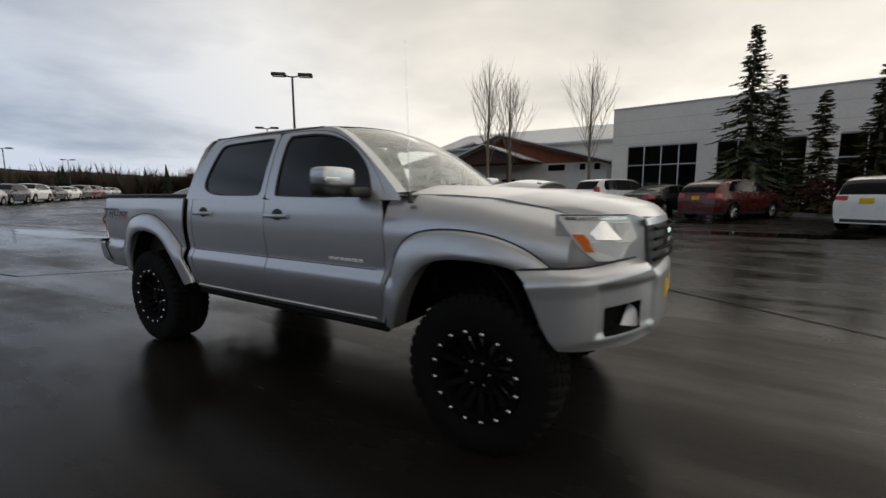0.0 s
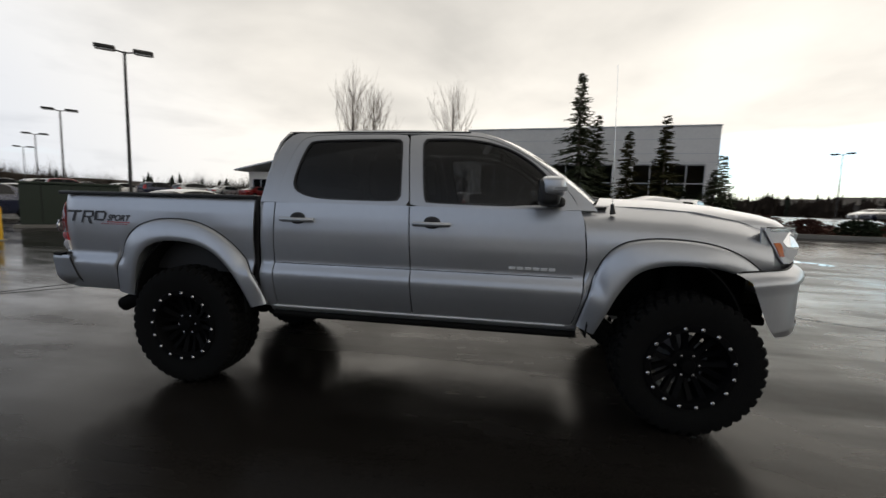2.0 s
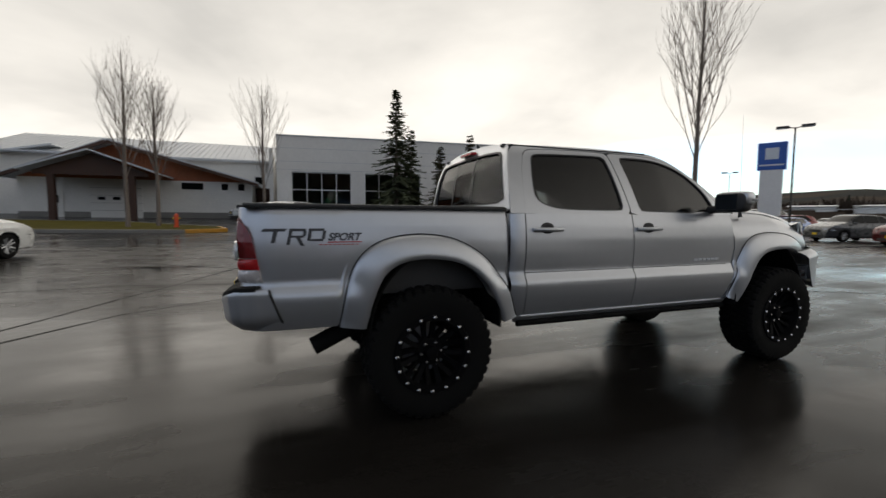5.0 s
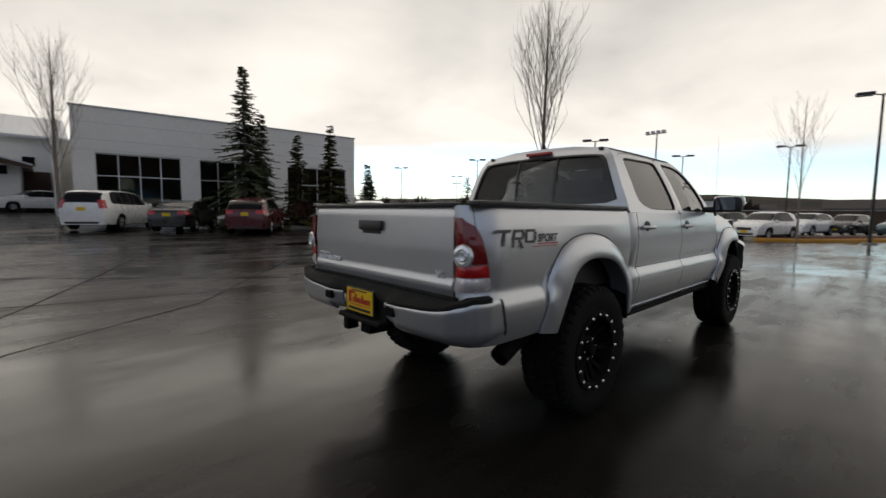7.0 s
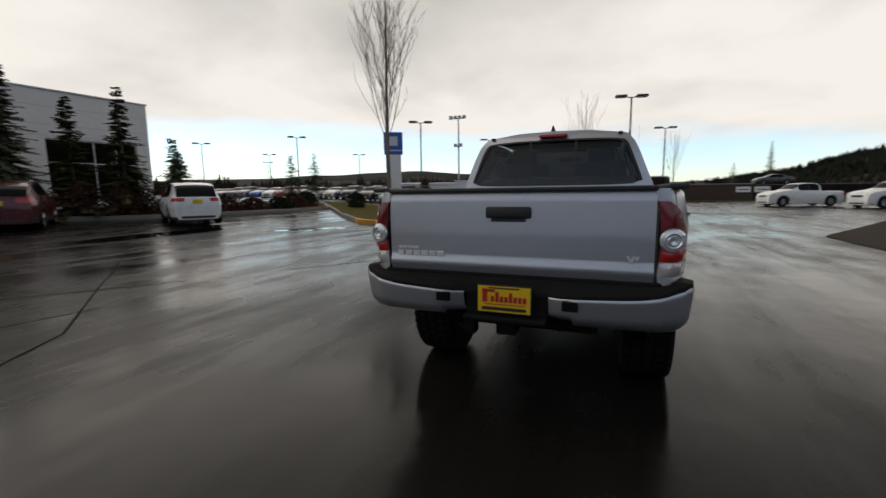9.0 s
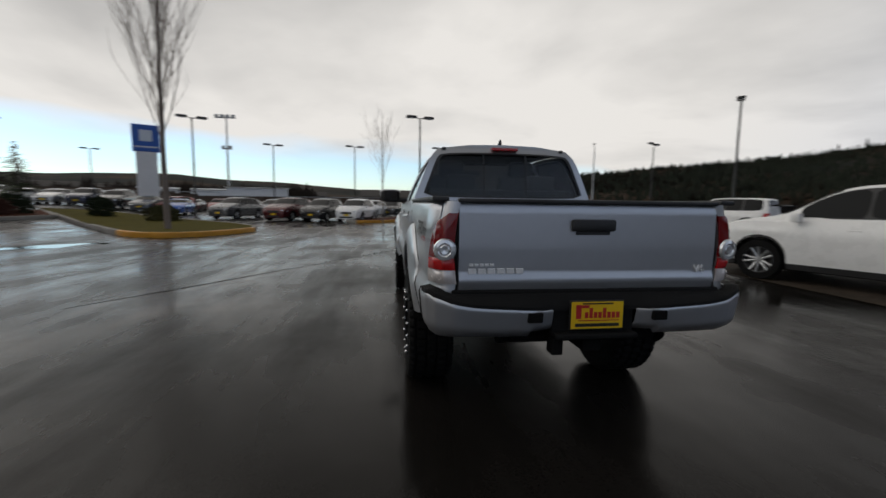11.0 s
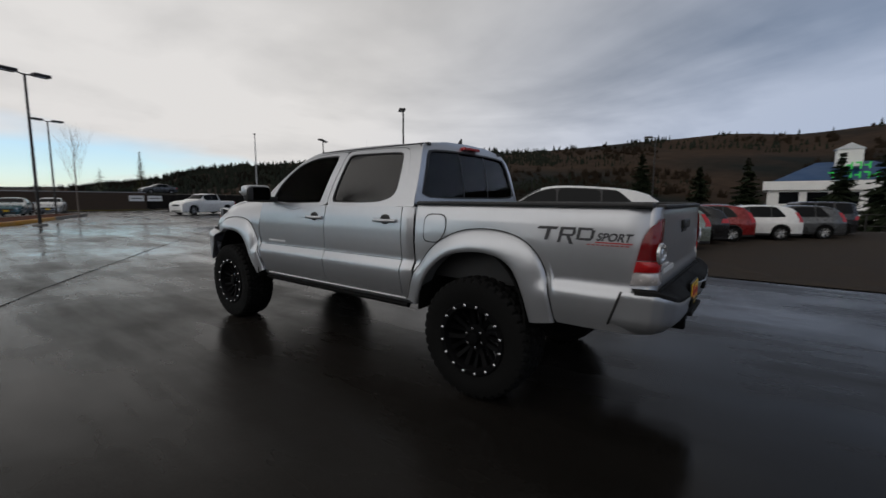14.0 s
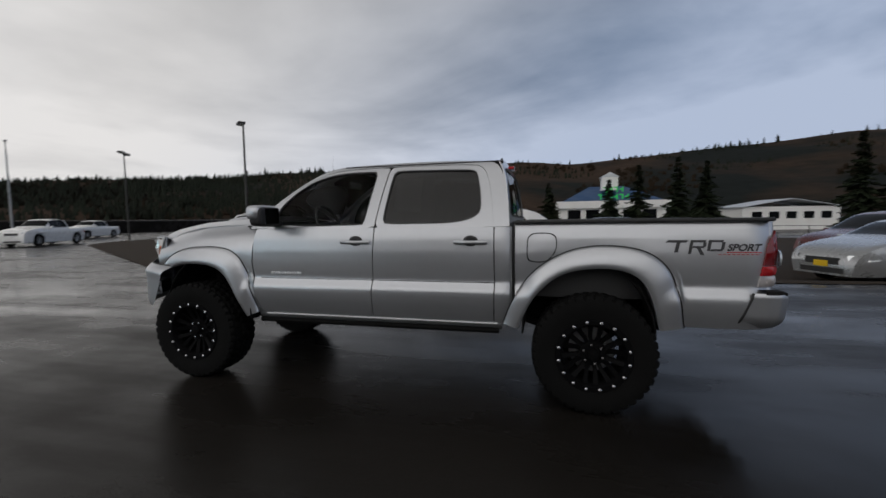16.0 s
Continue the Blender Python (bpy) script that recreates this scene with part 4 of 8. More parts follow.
part("cowl", sheet(4, 20, lambda u, v: (1.05 + 0.09 * u + 0.115 * (1 - (2 * v - 1) ** 2), (2 * v - 1) * 0.73, 1.325 + 0.025 * (1 - (2 * v - 1) ** 2)), (1.1, 0, 0.5), 0.01), BLACK, truck, "black plastic cowl panel", smooth=True)
for y0, y1 in ((0.15, 0.62), (-0.45, 0.05)):
    part("wiper", strip_bar([(1.20, y0, 1.375), (1.12, (y0 + y1) / 2, 1.40), (1.06, y1, 1.425)], 0.008, 6), BLACK, truck, "black windscreen wiper")

# grille and front bumper
gr = part("grille", sheet(30, 12, lambda u, v: (2.325 + 0.045 * (1 - (2 * u - 1) ** 2) - 0.02 * v, (2 * u - 1) * 0.43, 0.985 + 0.225 * v), (1.8, 0, 1.1), 0.02), BLACK, truck, "black mesh grille in a silver surround", smooth=True)
for k in range(4):
    part("grille_bar", strip_bar([(2.345 + 0.045 * (1 - (i / 6 - 1) ** 2), (i / 6 - 1) * 0.41, 1.015 + k * 0.05) for i in range(13)], 0.008, 6), UNDER, gr)
for s in (-1, 1):
    part("grille_surround", strip_bar([(2.325, s * 0.30, 0.985), (2.295, s * 0.42, 1.005), (2.285, s * 0.44, 1.10), (2.280, s * 0.42, 1.19), (2.315, s * 0.25, 1.212)], 0.017, 10), PAINT, gr, "silver grille surround", smooth=True)
part("front_emblem", lathe([(0.0, 0.01), (0.045, 0.008), (0.06, 0.0)], 28, "x", centre=(2.375, 0, 1.10)), CHROME, gr, "round bright emblem", smooth=True)
part("header_panel", sheet(30, 3, lambda u, v: (2.318 + 0.042 * (1 - (2 * u - 1) ** 2) - 0.01 * v, (2 * u - 1) * 0.47, 1.185 + 0.03 * v), (1.8, 0, 1.1), 0.01), PAINT, truck, smooth=True)
FB = [(1.78, 0.920), (1.95, 0.908), (2.06, 0.884), (2.125, 0.850), (2.175, 0.795), (2.27, 0.67), (2.34, 0.50), (2.38, 0.28), (2.393, 0.0)]
FBC = smooth_rows(FB, passes=2)[::-1]                        # from the middle to the wheel
FBL = np.cumsum([0] + [math.dist(a, b) for a, b in zip(FBC, FBC[1:])])
CREASE = float(np.interp(-2.165, [-q[0] for q in FBC], FBL))  # where front turns into side


def bar_s(u, z):
    """Way along the bumper from its middle: fixed up to the corner, then stretched to the slanted wheel edge."""
    w = abs(2 * u - 1)
    end = float(np.interp(-float(np.interp(z, [0.645, 0.69, 0.745, 0.84, 0.945, 0.985, 1.06], [2.03, 1.99, 1.96, 1.92, 1.875, 1.815, 1.80])), [-q[0] for q in FBC], FBL))
    return w / 0.7 * CREASE if w < 0.7 else CREASE + (w - 0.7) / 0.3 * (end - CREASE)


def bar_z(u, v):
    top = float(np.interp(abs(2 * u - 1), [0, 0.30, 0.38, 0.55, 0.7, 0.86, 1], [0.985, 0.985, 1.035, 1.030, 1.012, 1.002, 0.985]))
    return 0.645 + (top - 0.645) * v, top


P0, P1 = CREASE - 0.075, CREASE - 0.335


def in_pocket(sw, z):
    """The fog lamp's pocket."""
    return 0.705 <= z <= 0.83 and P1 <= sw <= P0


def front_bar(u, v):
    z, top = bar_z(u, v)
    sw = bar_s(u, z)
    x, y = float(np.interp(sw, FBL, [q[0] for q in FBC])), float(np.interp(sw, FBL, [q[1] for q in FBC]))
    x2, y2 = float(np.interp(sw + 0.01, FBL, [q[0] for q in FBC])), float(np.interp(sw + 0.01, FBL, [q[1] for q in FBC]))
    n = Vector((y2 - y, x - x2, 0))
    n = n.normalized() if n.length > 1e-6 else Vector((0, 1, 0))
    inset = float(np.interp(z - top, [-0.36, -0.32, -0.26, -0.12, -0.065, -0.05, -0.03, 0.0], [0.022, 0.010, 0.008, 0.006, 0.0, 0.004, 0.018, 0.062]))
    if sw < CREASE:                        # the front face is set back a little between the corner and the middle
        side = min(1.0, (CREASE - sw) / 0.035) * min(1.0, max(0.0, (sw - 0.34) / 0.05))
        inset += 0.016 * side * float(np.interp(z, [0.69, 0.72, 0.915, 0.94], [0, 1, 1, 0]))
    if in_pocket(sw, z):
        inset += 0.075
    return (x - inset * n.x, (1 if u > 0.5 else -1) * max(0.0, y - inset * n.y), z)


def pocket_cell(u, v):
    z = bar_z(u, v)[0]
    return in_pocket(bar_s(u, z), z)


fb = part("front_bumper", sheet(260, 40, front_bar, (1.2, 0, 0.8), 0.0, skip=pocket_cell), PAINT, truck, "silver painted front bumper with fog lamp pockets", smooth=True)
part("fog_pocket", sheet(260, 40, front_bar, (1.2, 0, 0.8), 0.0, skip=lambda u, v: not pocket_cell(u, v)), UNDER, fb, "dark fog lamp pockets")
part("bumper_seam", strip_bar([(lambda q: (q[0] + 0.002, q[1], q[2] + 0.002))(front_bar(k / 80, 1.0)) for k in range(81)], 0.005, 6), INK, fb, "thin dark seam above the bumper")
def at_bar(sw, z, deep):
    """A place on the bumper by its way from the middle, set in by so much."""
    x, y = float(np.interp(sw, FBL, [q[0] for q in FBC])), float(np.interp(sw, FBL, [q[1] for q in FBC]))
    return x - deep * 0.78, y - deep * 0.62, z


part("lower_intake", box(2.25, 2.30, -0.42, 0.42, 0.66, 0.76, 0.01), BLACK, fb)
part("front_plate", box(2.378, 2.386, -0.13, 0.13, 0.775, 0.875, 0.003), YELLOW, fb, "yellow dealer plate")
for s in (-1, 1):
    def fin(u, v):
        z = 0.700 + 0.135 * v
        x, y, z = at_bar(P1 - 0.004 + u * (0.02 + 0.085 * (1 - v)), z, 0.026 + 0.060 * u)
        return (x, s * y, z)

    part("pocket_fin", sheet(8, 10, fin, (1.9, 0, 0.77), 0.0), PAINT, fb, "silver fin beside the fog lamp", smooth=True)
    part("fog_lamp", lathe([(0.0, 0.010), (0.018, 0.008), (0.028, 0.0), (0.032, -0.03)], 24, "x"), CLEAR, fb, "small clear fog lamp", smooth=True).matrix_local = pose(2.125, s * 0.745, 0.765, 0, 0, s * 40)
    part("tow_hook", tube((2.10, s * 0.35, 0.61), (2.24, s * 0.35, 0.61), 0.03, 0.03, 10), UNDER, fb)

# tailgate
tg = part("tailgate", sheet(28, 24, lambda u, v: (-2.692 + lerp_rows([(0, 0.010), (0.12, -0.008), (0.155, -0.010), (0.185, 0.006), (0.25, 0.004), (0.5, 0.0), (0.93, 0.004), (1, 0.016)], v), (2 * u - 1) * 0.685, 0.875 + 0.44 * v), (0, 0, 1.1), 0.03), PAINT, truck, smooth=True)
part("tailgate_cap", box(-2.70, -2.645, -0.69, 0.69, 1.312, 1.335, 0.008), BLACK, tg, "black plastic tailgate cap", smooth=True)
part("tailgate_inner", box(-2.655, -2.63, -0.69, 0.69, 0.86, 1.31), BLACK, tg)
part("handle_cup", sheet(16, 8, lambda u, v: (-2.689 + 0.004 * math.sin(math.pi * u) * math.sin(math.pi * v), (u - 0.5) * 0.235 * (0.80 + 0.2 * v), 1.135 + 0.06 * v), (0, 0, 1.1)), PAINT, tg, "silver handle recess", smooth=True)
part("handle", box(-2.712, -2.688, -0.118, 0.118, 1.178, 1.238, 0.012), BLACK, tg, "black tailgate handle", smooth=True)
part("handle_gap", box(-2.696, -2.684, -0.09, 0.09, 1.160, 1.182), INK, tg)
for k in range(6):
    part("emblem_bar", box(-2.699, -2.690, 0.36 + k * 0.048, 0.398 + k * 0.048, 0.965, 0.992, 0.002), EMBLEM, tg, "bright emblem bar")
for k in range(5):
    part("emblem_bar", box(-2.699, -2.690, 0.51 + k * 0.026, 0.53 + k * 0.026, 1.003, 1.016, 0.001), EMBLEM, tg, "small bright emblem bar")
me = text_mesh("engine_badge", "V6", 0.052, 0.003)
me.materials.append(EMBLEM)
vb = tagged(new("engine_badge", me), "bright engine badge")
vb.parent = tg
vb.matrix_local = Matrix(((0, 0, -1, -2.697), (-1, 0, 0, -0.57), (0, 1, 0, 0.968), (0, 0, 0, 1)))

# bed floor and front wall
part("bed_floor", box(-2.64, -1.09, -0.72, 0.72, 0.80, 0.83), BLACK, truck)
part("bed_front_wall", box(-1.115, -1.085, -0.80, 0.80, 0.68, 1.335), BLACK, truck)

# rear bumper: painted ends, black step pad, plate in the middle
RB = [(-2.465, 0.864), (-2.62, 0.868), (-2.695, 0.853), (-2.745, 0.812), (-2.785, 0.72), (-2.80, 0.55), (-2.803, 0.34), (-2.79, 0.28), (-2.765, 0.22), (-2.76, 0.0)]


def rear_bar(u, v):
    w = abs(2 * u - 1)
    k = (1 - w) * (len(RB) - 1)
    i = min(int(k), len(RB) - 2)
    x, y = RB[i][0] + (RB[i + 1][0] - RB[i][0]) * (k - i), RB[i][1] + (RB[i + 1][1] - RB[i][1]) * (k - i)
    top = float(np.interp(k, [2.4, 3.4, 4.5, 6.0, 7.2, 9], [0.880, 0.858, 0.826, 0.808, 0.80, 0.795]))
    low = 0.655 if k < 6.2 else 0.675
    z = low + (top - low) * v
    if k < 1:
        x -= 0.075 * v * (1 - k)
    inset = 0.028 * (1 - v) + 0.05 * max(0, 1 - v / 0.36) ** 2 + 0.012 * max(0, (v - 0.88) / 0.12) ** 2
    n = Vector((-1, 0, 0)) if k > 4 else Vector((-0.15 - 0.2 * k, 1 - 0.2 * k, 0)).normalized()
    return (x - inset * n.x, (1 if u > 0.5 else -1) * max(0.0, y - inset * n.y), z)


rb = part("rear_bumper", sheet(90, 14, rear_bar, (-2.2, 0, 0.8), 0.012, skip=lambda u, v: abs(rear_bar(u, 0.5)[1]) < 0.205), PAINT, truck, "silver step bumper with black pad", smooth=True)
def pad_top(u, v):
    """The black pad: a low lip along the bar's edge, then a tread in to the tailgate."""
    p = rear_bar(0.045 + 0.91 * u, 1.0)
    w = abs(2 * u - 1)
    inn = (max(p[0] + 0.03, -2.70 + 0.10 * max(0.0, w - 0.8) / 0.2), p[1] * 0.93, max(0.868, p[2] + 0.014))
    k, up = ((-0.06, -0.010), (-0.06, 0.008), (0.0, 0.014), (0.12, 0.012), (0.4, 0.010), (0.7, 0.008), (1.0, 0.0))[round(v * 6)]
    return (p[0] + (inn[0] - p[0]) * k, p[1] + (inn[1] - p[1]) * k, p[2] + up + (inn[2] - p[2]) * max(0.0, k) ** 0.8)


part("step_pad", sheet(90, 6, pad_top, (-2.6, 0, 0.3)), PAD, rb, "black plastic step pad", smooth=True)
part("pad_riser", box(-2.700, -2.66, -0.72, 0.72, 0.80, 0.885, 0.008), PAD, rb)
# shadow in the gap at each bumper end, drawn as a dark strip
for u in (0.0, 1.0):
    part("bumper_gap_shade", strip_bar([rear_bar(u, v / 8) for v in range(9)], 0.007, 6), INK, rb, "dark strip for the shadow in the bumper-end gap")
part("plate_recess", box(-2.742, -2.70, -0.215, 0.215, 0.655, 0.79, 0.008), PAD, rb)
part("centre_step", box(-2.795, -2.73, -0.215, 0.215, 0.650, 0.678, 0.008), PAD, rb, "black plastic centre step")
plate = part("number_plate", box(-2.775, -2.765, -0.142, 0.142, 0.695, 0.842, 0.003), INK, rb, "yellow dealer plate in a black frame")
part("plate_face", box(-2.780, -2.7755, -0.135, 0.135, 0.702, 0.836), YELLOW, plate, "yellow plate face")
for y0, y1, z0, z1, mt in ((0.085, 0.112, 0.752, 0.822, INKRED), (0.045, 0.085, 0.806, 0.820, INKRED), (-0.112, 0.10, 0.741, 0.745, INKRED), (-0.08, 0.08, 0.824, 0.831, INK), (-0.115, 0.115, 0.712, 0.728, INK)):
    part("plate_bar", box(-2.7825, -2.7802, y0, y1, z0, z1), mt, plate)
for k in range(8):
    yk = 0.066 - k * 0.0235
    part("plate_bar", box(-2.7825, -2.7802, yk - 0.017, yk, 0.755, 0.806 if k in (1, 4) else 0.785), INKRED, plate)
for s in (-1, 1):
    part("bumper_hole", box(-2.806, -2.78, s * 0.325 - 0.038, s * 0.325 + 0.038, 0.742, 0.790, 0.006), UNDER, rb, "dark step hole")
hr = part("tow_hitch", box(-2.74, -2.50, -0.05, 0.05, 0.57, 0.64, 0.006), UNDER, truck, "black receiver hitch")
part("cross_bar", tube((-2.55, -0.45, 0.60), (-2.55, 0.45, 0.60), 0.035, 0.035, 12), UNDER, hr)
part("tow_plug", box(-2.76, -2.68, 0.16, 0.22, 0.56, 0.66, 0.01), UNDER, hr)

# underside: frame, axles, springs, exhaust
chassis = part("chassis", box(-2.6, 2.2, -0.42, -0.32, 0.60, 0.72), UNDER, truck, "black ladder frame and running gear")
part("frame_rail", box(-2.6, 2.2, 0.32, 0.42, 0.60, 0.72), UNDER, chassis)
part("floor_pan", box(-1.1, 1.1, -0.77, 0.77, 0.62, 0.66), UNDER, chassis)
part("engine_pan", box(1.1, 2.1, -0.40, 0.40, 0.62, 1.05, 0.03), UNDER, chassis)
part("rear_axle", tube((-WB, -0.7, 0.44), (-WB, 0.7, 0.44), 0.05, 0.05, 14), UNDER, chassis)
part("differential", lathe([(0.0, -0.14), (0.10, -0.11), (0.15, 0), (0.10, 0.11), (0.0, 0.14)], 20, "y", centre=(-WB, 0.05, 0.45)), UNDER, chassis, smooth=True)
part("front_axle", tube((WB, -0.7, 0.44), (WB, 0.7, 0.44), 0.04, 0.04, 14), UNDER, chassis)
part("drive_shaft", tube((-WB, 0.03, 0.48), (0.2, 0.03, 0.60), 0.035, 0.035, 10), UNDER, chassis)
for s in (-1, 1):
    part("leaf_spring", strip_bar([(-2.25, s * 0.52, 0.62), (-1.9, s * 0.52, 0.52), (-WB, s * 0.52, 0.50), (-1.3, s * 0.52, 0.54), (-1.0, s * 0.52, 0.64)], 0.028, 8), UNDER, chassis)
    part("shock", tube((-1.75, s * 0.58, 0.45), (-1.60, s * 0.50, 1.0), 0.028, 0.028, 10), UNDER, chassis)
    part("coil_strut", tube((WB, s * 0.55, 0.50), (WB - 0.02, s * 0.50, 1.05), 0.06, 0.06, 14), UNDER, chassis)
    part("lower_arm", tube((WB - 0.2, s * 0.30, 0.55), (WB, s * 0.68, 0.36), 0.035, 0.035, 10), UNDER, chassis)
part("exhaust_pipe", strip_bar([(-0.6, -0.50, 0.58), (-1.9, -0.64, 0.62), (-2.12, -0.66, 0.585)], 0.035, 12), UNDER, chassis)
part("exhaust_tip", lathe([(0.045, 0), (0.054, 0.02), (0.054, 0.24), (0.048, 0.24), (0.046, 0.1)], 24, "x"), UNDER, chassis, "dark exhaust tip", smooth=True).matrix_local = Matrix.Translation((-2.09, -0.66, 0.595)) @ Euler((0, radians(25), radians(180))).to_matrix().to_4x4()

# cabin: floor, dash, wheel, seats
cabin = part("dashboard", sheet(10, 16, lambda u, v: (1.05 - 0.42 * u, (2 * v - 1) * 0.70, 1.30 + 0.03 * math.sin(u * math.pi) - 0.30 * max(0, u - 0.75) * 4 * 0.25), (0.8, 0, 0.8), 0.04), SEAT, truck, "dark dashboard", smooth=True)
part("headliner", box(-0.95, 0.30, -0.57, 0.57, 1.785, 1.795), SEAT, truck)
steer = part("steering_wheel", lathe([(0.19 + 0.014 * math.cos(a), 0.014 * math.sin(a)) for a in np.linspace(0, 2 * math.pi, 11)], 36, "x"), BLACK, cabin, "black steering wheel", smooth=True)
steer.matrix_local = pose(0.575, 0.37, 1.315, 0, 24, 0)
part("spoke", box(-0.015, 0.015, -0.19, 0.19, -0.03, 0.03, 0.01), BLACK, steer)
part("spoke", box(-0.015, 0.015, -0.03, 0.03, -0.19, 0.0, 0.01), BLACK, steer)
for y in (-0.37, 0.37):
    st = part("front_seat", box(-0.28, 0.28, y - 0.25, y + 0.25, 0.90, 1.06, 0.05), SEAT, truck, "dark cloth front seat", smooth=True)
    part("seat_back", box(-0.07, 0.07, -0.24, 0.24, -0.32, 0.32, 0.05, m=pose(-0.24, y, 1.30, 0, -14, 0)), SEAT, st, smooth=True)
    part("headrest", box(-0.05, 0.05, -0.13, 0.13, -0.09, 0.09, 0.04, m=pose(-0.33, y, 1.66, 0, -10, 0)), SEAT, st, smooth=True)
    part("rear_headrest", box(-0.05, 0.05, -0.13, 0.13, -0.07, 0.07, 0.03, m=pose(-0.92, y, 1.50, 0, -8, 0)), SEAT, truck, smooth=True)
part("window_sticker", sheet(4, 6, lambda u, v: (-0.385 + 0.215 * u, up_y(0, 1.415 + 0.265 * v) - 0.030, 1.415 + 0.265 * v), (0, 0, 1.3), 0.001), mat("pale_paper", (0.85, 0.85, 0.82), 0.7), truck, "pale price sheet inside the window")
bench = part("rear_bench", box(-0.95, -0.50, -0.66, 0.66, 0.88, 1.02, 0.05), SEAT, truck, "dark cloth rear bench", smooth=True)
part("bench_back", box(-1.0, -0.88, -0.66, 0.66, 1.0, 1.44, 0.04), SEAT, bench, smooth=True)
part("cabin_mirror", box(0.48, 0.51, -0.12, 0.12, 1.66, 1.72, 0.01), BLACK, truck)
part("side_trim", box(-0.95, 0.95, -0.74, -0.70, 0.7, 1.30), SEAT, truck)
part("side_trim", box(-0.95, 0.95, 0.70, 0.74, 0.7, 1.30), SEAT, truck)

# ---- wheels ----
def build_wheel():
    tyre_prof = [(0.235, -0.125), (0.245, -0.140), (0.30, -0.150), (0.345, -0.153), (0.38, -0.146), (0.396, -0.128), (0.399, -0.108), (0.399, -0.092), (0.400, -0.045), (0.400, -0.028), (0.401, 0.0), (0.400, 0.028), (0.400, 0.045), (0.399, 0.092), (0.399, 0.108), (0.396, 0.128), (0.38, 0.146), (0.345, 0.153), (0.30, 0.150), (0.245, 0.140), (0.235, 0.125)]
    w = new("wheel")
    # one surface: the tread steps in and out round the tyre, in staggered rows of blocks
    bm, rings, n = bmesh.new(), [], 160
    prof = []
    for (r0, a0), (r1, a1) in zip(tyre_prof, tyre_prof[1:]):
        m = 3 if abs(a0) < 0.147 and abs(a1) < 0.147 and r0 > 0.37 else 1
        prof += [(r0 + (r1 - r0) * k / m, a0 + (a1 - a0) * k / m) for k in range(m)]
    prof.append(tyre_prof[-1])
    for r, a in prof:
        band = 0 if abs(a) > 0.147 or r < 0.372 else 1 if abs(a) > 0.100 else 2 if abs(a) > 0.036 else 3
        loop = []
        for k in range(n):
            turn = 2 * math.pi * k / n
            ph = (k / 4 + {0: 0, 1: 0.25 if a > 0 else 0.6, 2: 0.0 if a > 0 else 0.4, 3: 0.5}[band]) % 1.0
            lift = 0 if band == 0 else (0.009 if ph < 0.7 else -0.007)
            if band and min(abs(abs(a) - 0.036), abs(abs(a) - 0.100)) < 0.008:
                lift = -0.005
            loop.append(bm.verts.new(((r + lift) * math.cos(turn), a, (r + lift) * math.sin(turn))))
        rings.append(loop)
    for p, q in zip(rings, rings[1:]):
        for k in range(n):
            bm.faces.new((p[k], p[(k + 1) % n], q[(k + 1) % n], q[k]))
    part("tyre", bm, RUBBER, w, "black all-terrain tyre with chunky tread", smooth=True)
    rim = part("rim", lathe([(0.240, 0.135), (0.248, 0.143), (0.244, 0.150), (0.212, 0.150), (0.204, 0.138), (0.198, 0.05), (0.192, -0.11), (0.235, -0.13)], 64), RIM, w, "black alloy rim with bright studs", smooth=True)
    for k in range(8):
        r = Matrix.Rotation(2 * math.pi * (k + 0.5) / 8, 4, "Y")
        bm = bmesh.new()
        for da in (-1, 1):
            rows = [(0.06, 0.074, 0.000, 0.026), (0.11, 0.086, 0.004, 0.030), (0.155, 0.102, 0.016, 0.046), (0.207, 0.122, 0.030, 0.066)]
            loops = [[bm.verts.new(r @ Vector((x, y + dy, da * zz))) for zz, dy in ((z0, 0), (z1, -0.006), (z1, -0.04), (z0, -0.04))] for x, y, z0, z1 in rows]
            for a, b in zip(loops, loops[1:]):
                for i in range(4):
                    bm.faces.new((a[i], a[(i + 1) % 4], b[(i + 1) % 4], b[i]))
            bm.faces.new(loops[0][::-1]); bm.faces.new(loops[-1])
        bmesh.ops.recalc_face_normals(bm, faces=bm.faces[:])
        part("spoke", bm, RIM, rim)
    part("hub", lathe([(0.0, 0.125), (0.036, 0.122), (0.044, 0.108), (0.046, 0.085), (0.085, 0.080), (0.088, 0.06), (0.0, 0.05)], 40), RIM, rim, smooth=True)
    part("brake_disc", lathe([(0.0, -0.02), (0.155, -0.02), (0.155, -0.045), (0.0, -0.045)], 40), GREYPOLE, rim, "bare steel brake disc", smooth=True)
    stud = lathe([(0.0, 0.164), (0.007, 0.163), (0.0115, 0.158), (0.0115, 0.149)], 10)
    me = mesh_of("stud", stud, STEEL, True)
    for k in range(16):
        a = 2 * math.pi * (k + 0.3) / 16
        o = new("stud", me)
        o.parent = rim
        o.matrix_local = Matrix.Translation((0.229 * math.cos(a), 0, 0.229 * math.sin(a)))
    nut = mesh_of("lug_nut", lathe([(0.0, 0.105), (0.009, 0.104), (0.0105, 0.09), (0.0105, 0.078)], 6), STEEL)
    for k in range(6):
        a = 2 * math.pi * k / 6
        o = new("lug_nut", nut)
        o.parent = rim
        o.matrix_local = Matrix.Translation((0.065 * math.cos(a), 0, 0.065 * math.sin(a)))
    return w


wheel = build_wheel()
wheel.parent = truck
tagged(wheel, "black wheel with all-terrain tyre")
wheel.matrix_local = pose(WB, 0.735, 0.436, 0, 11, 0)
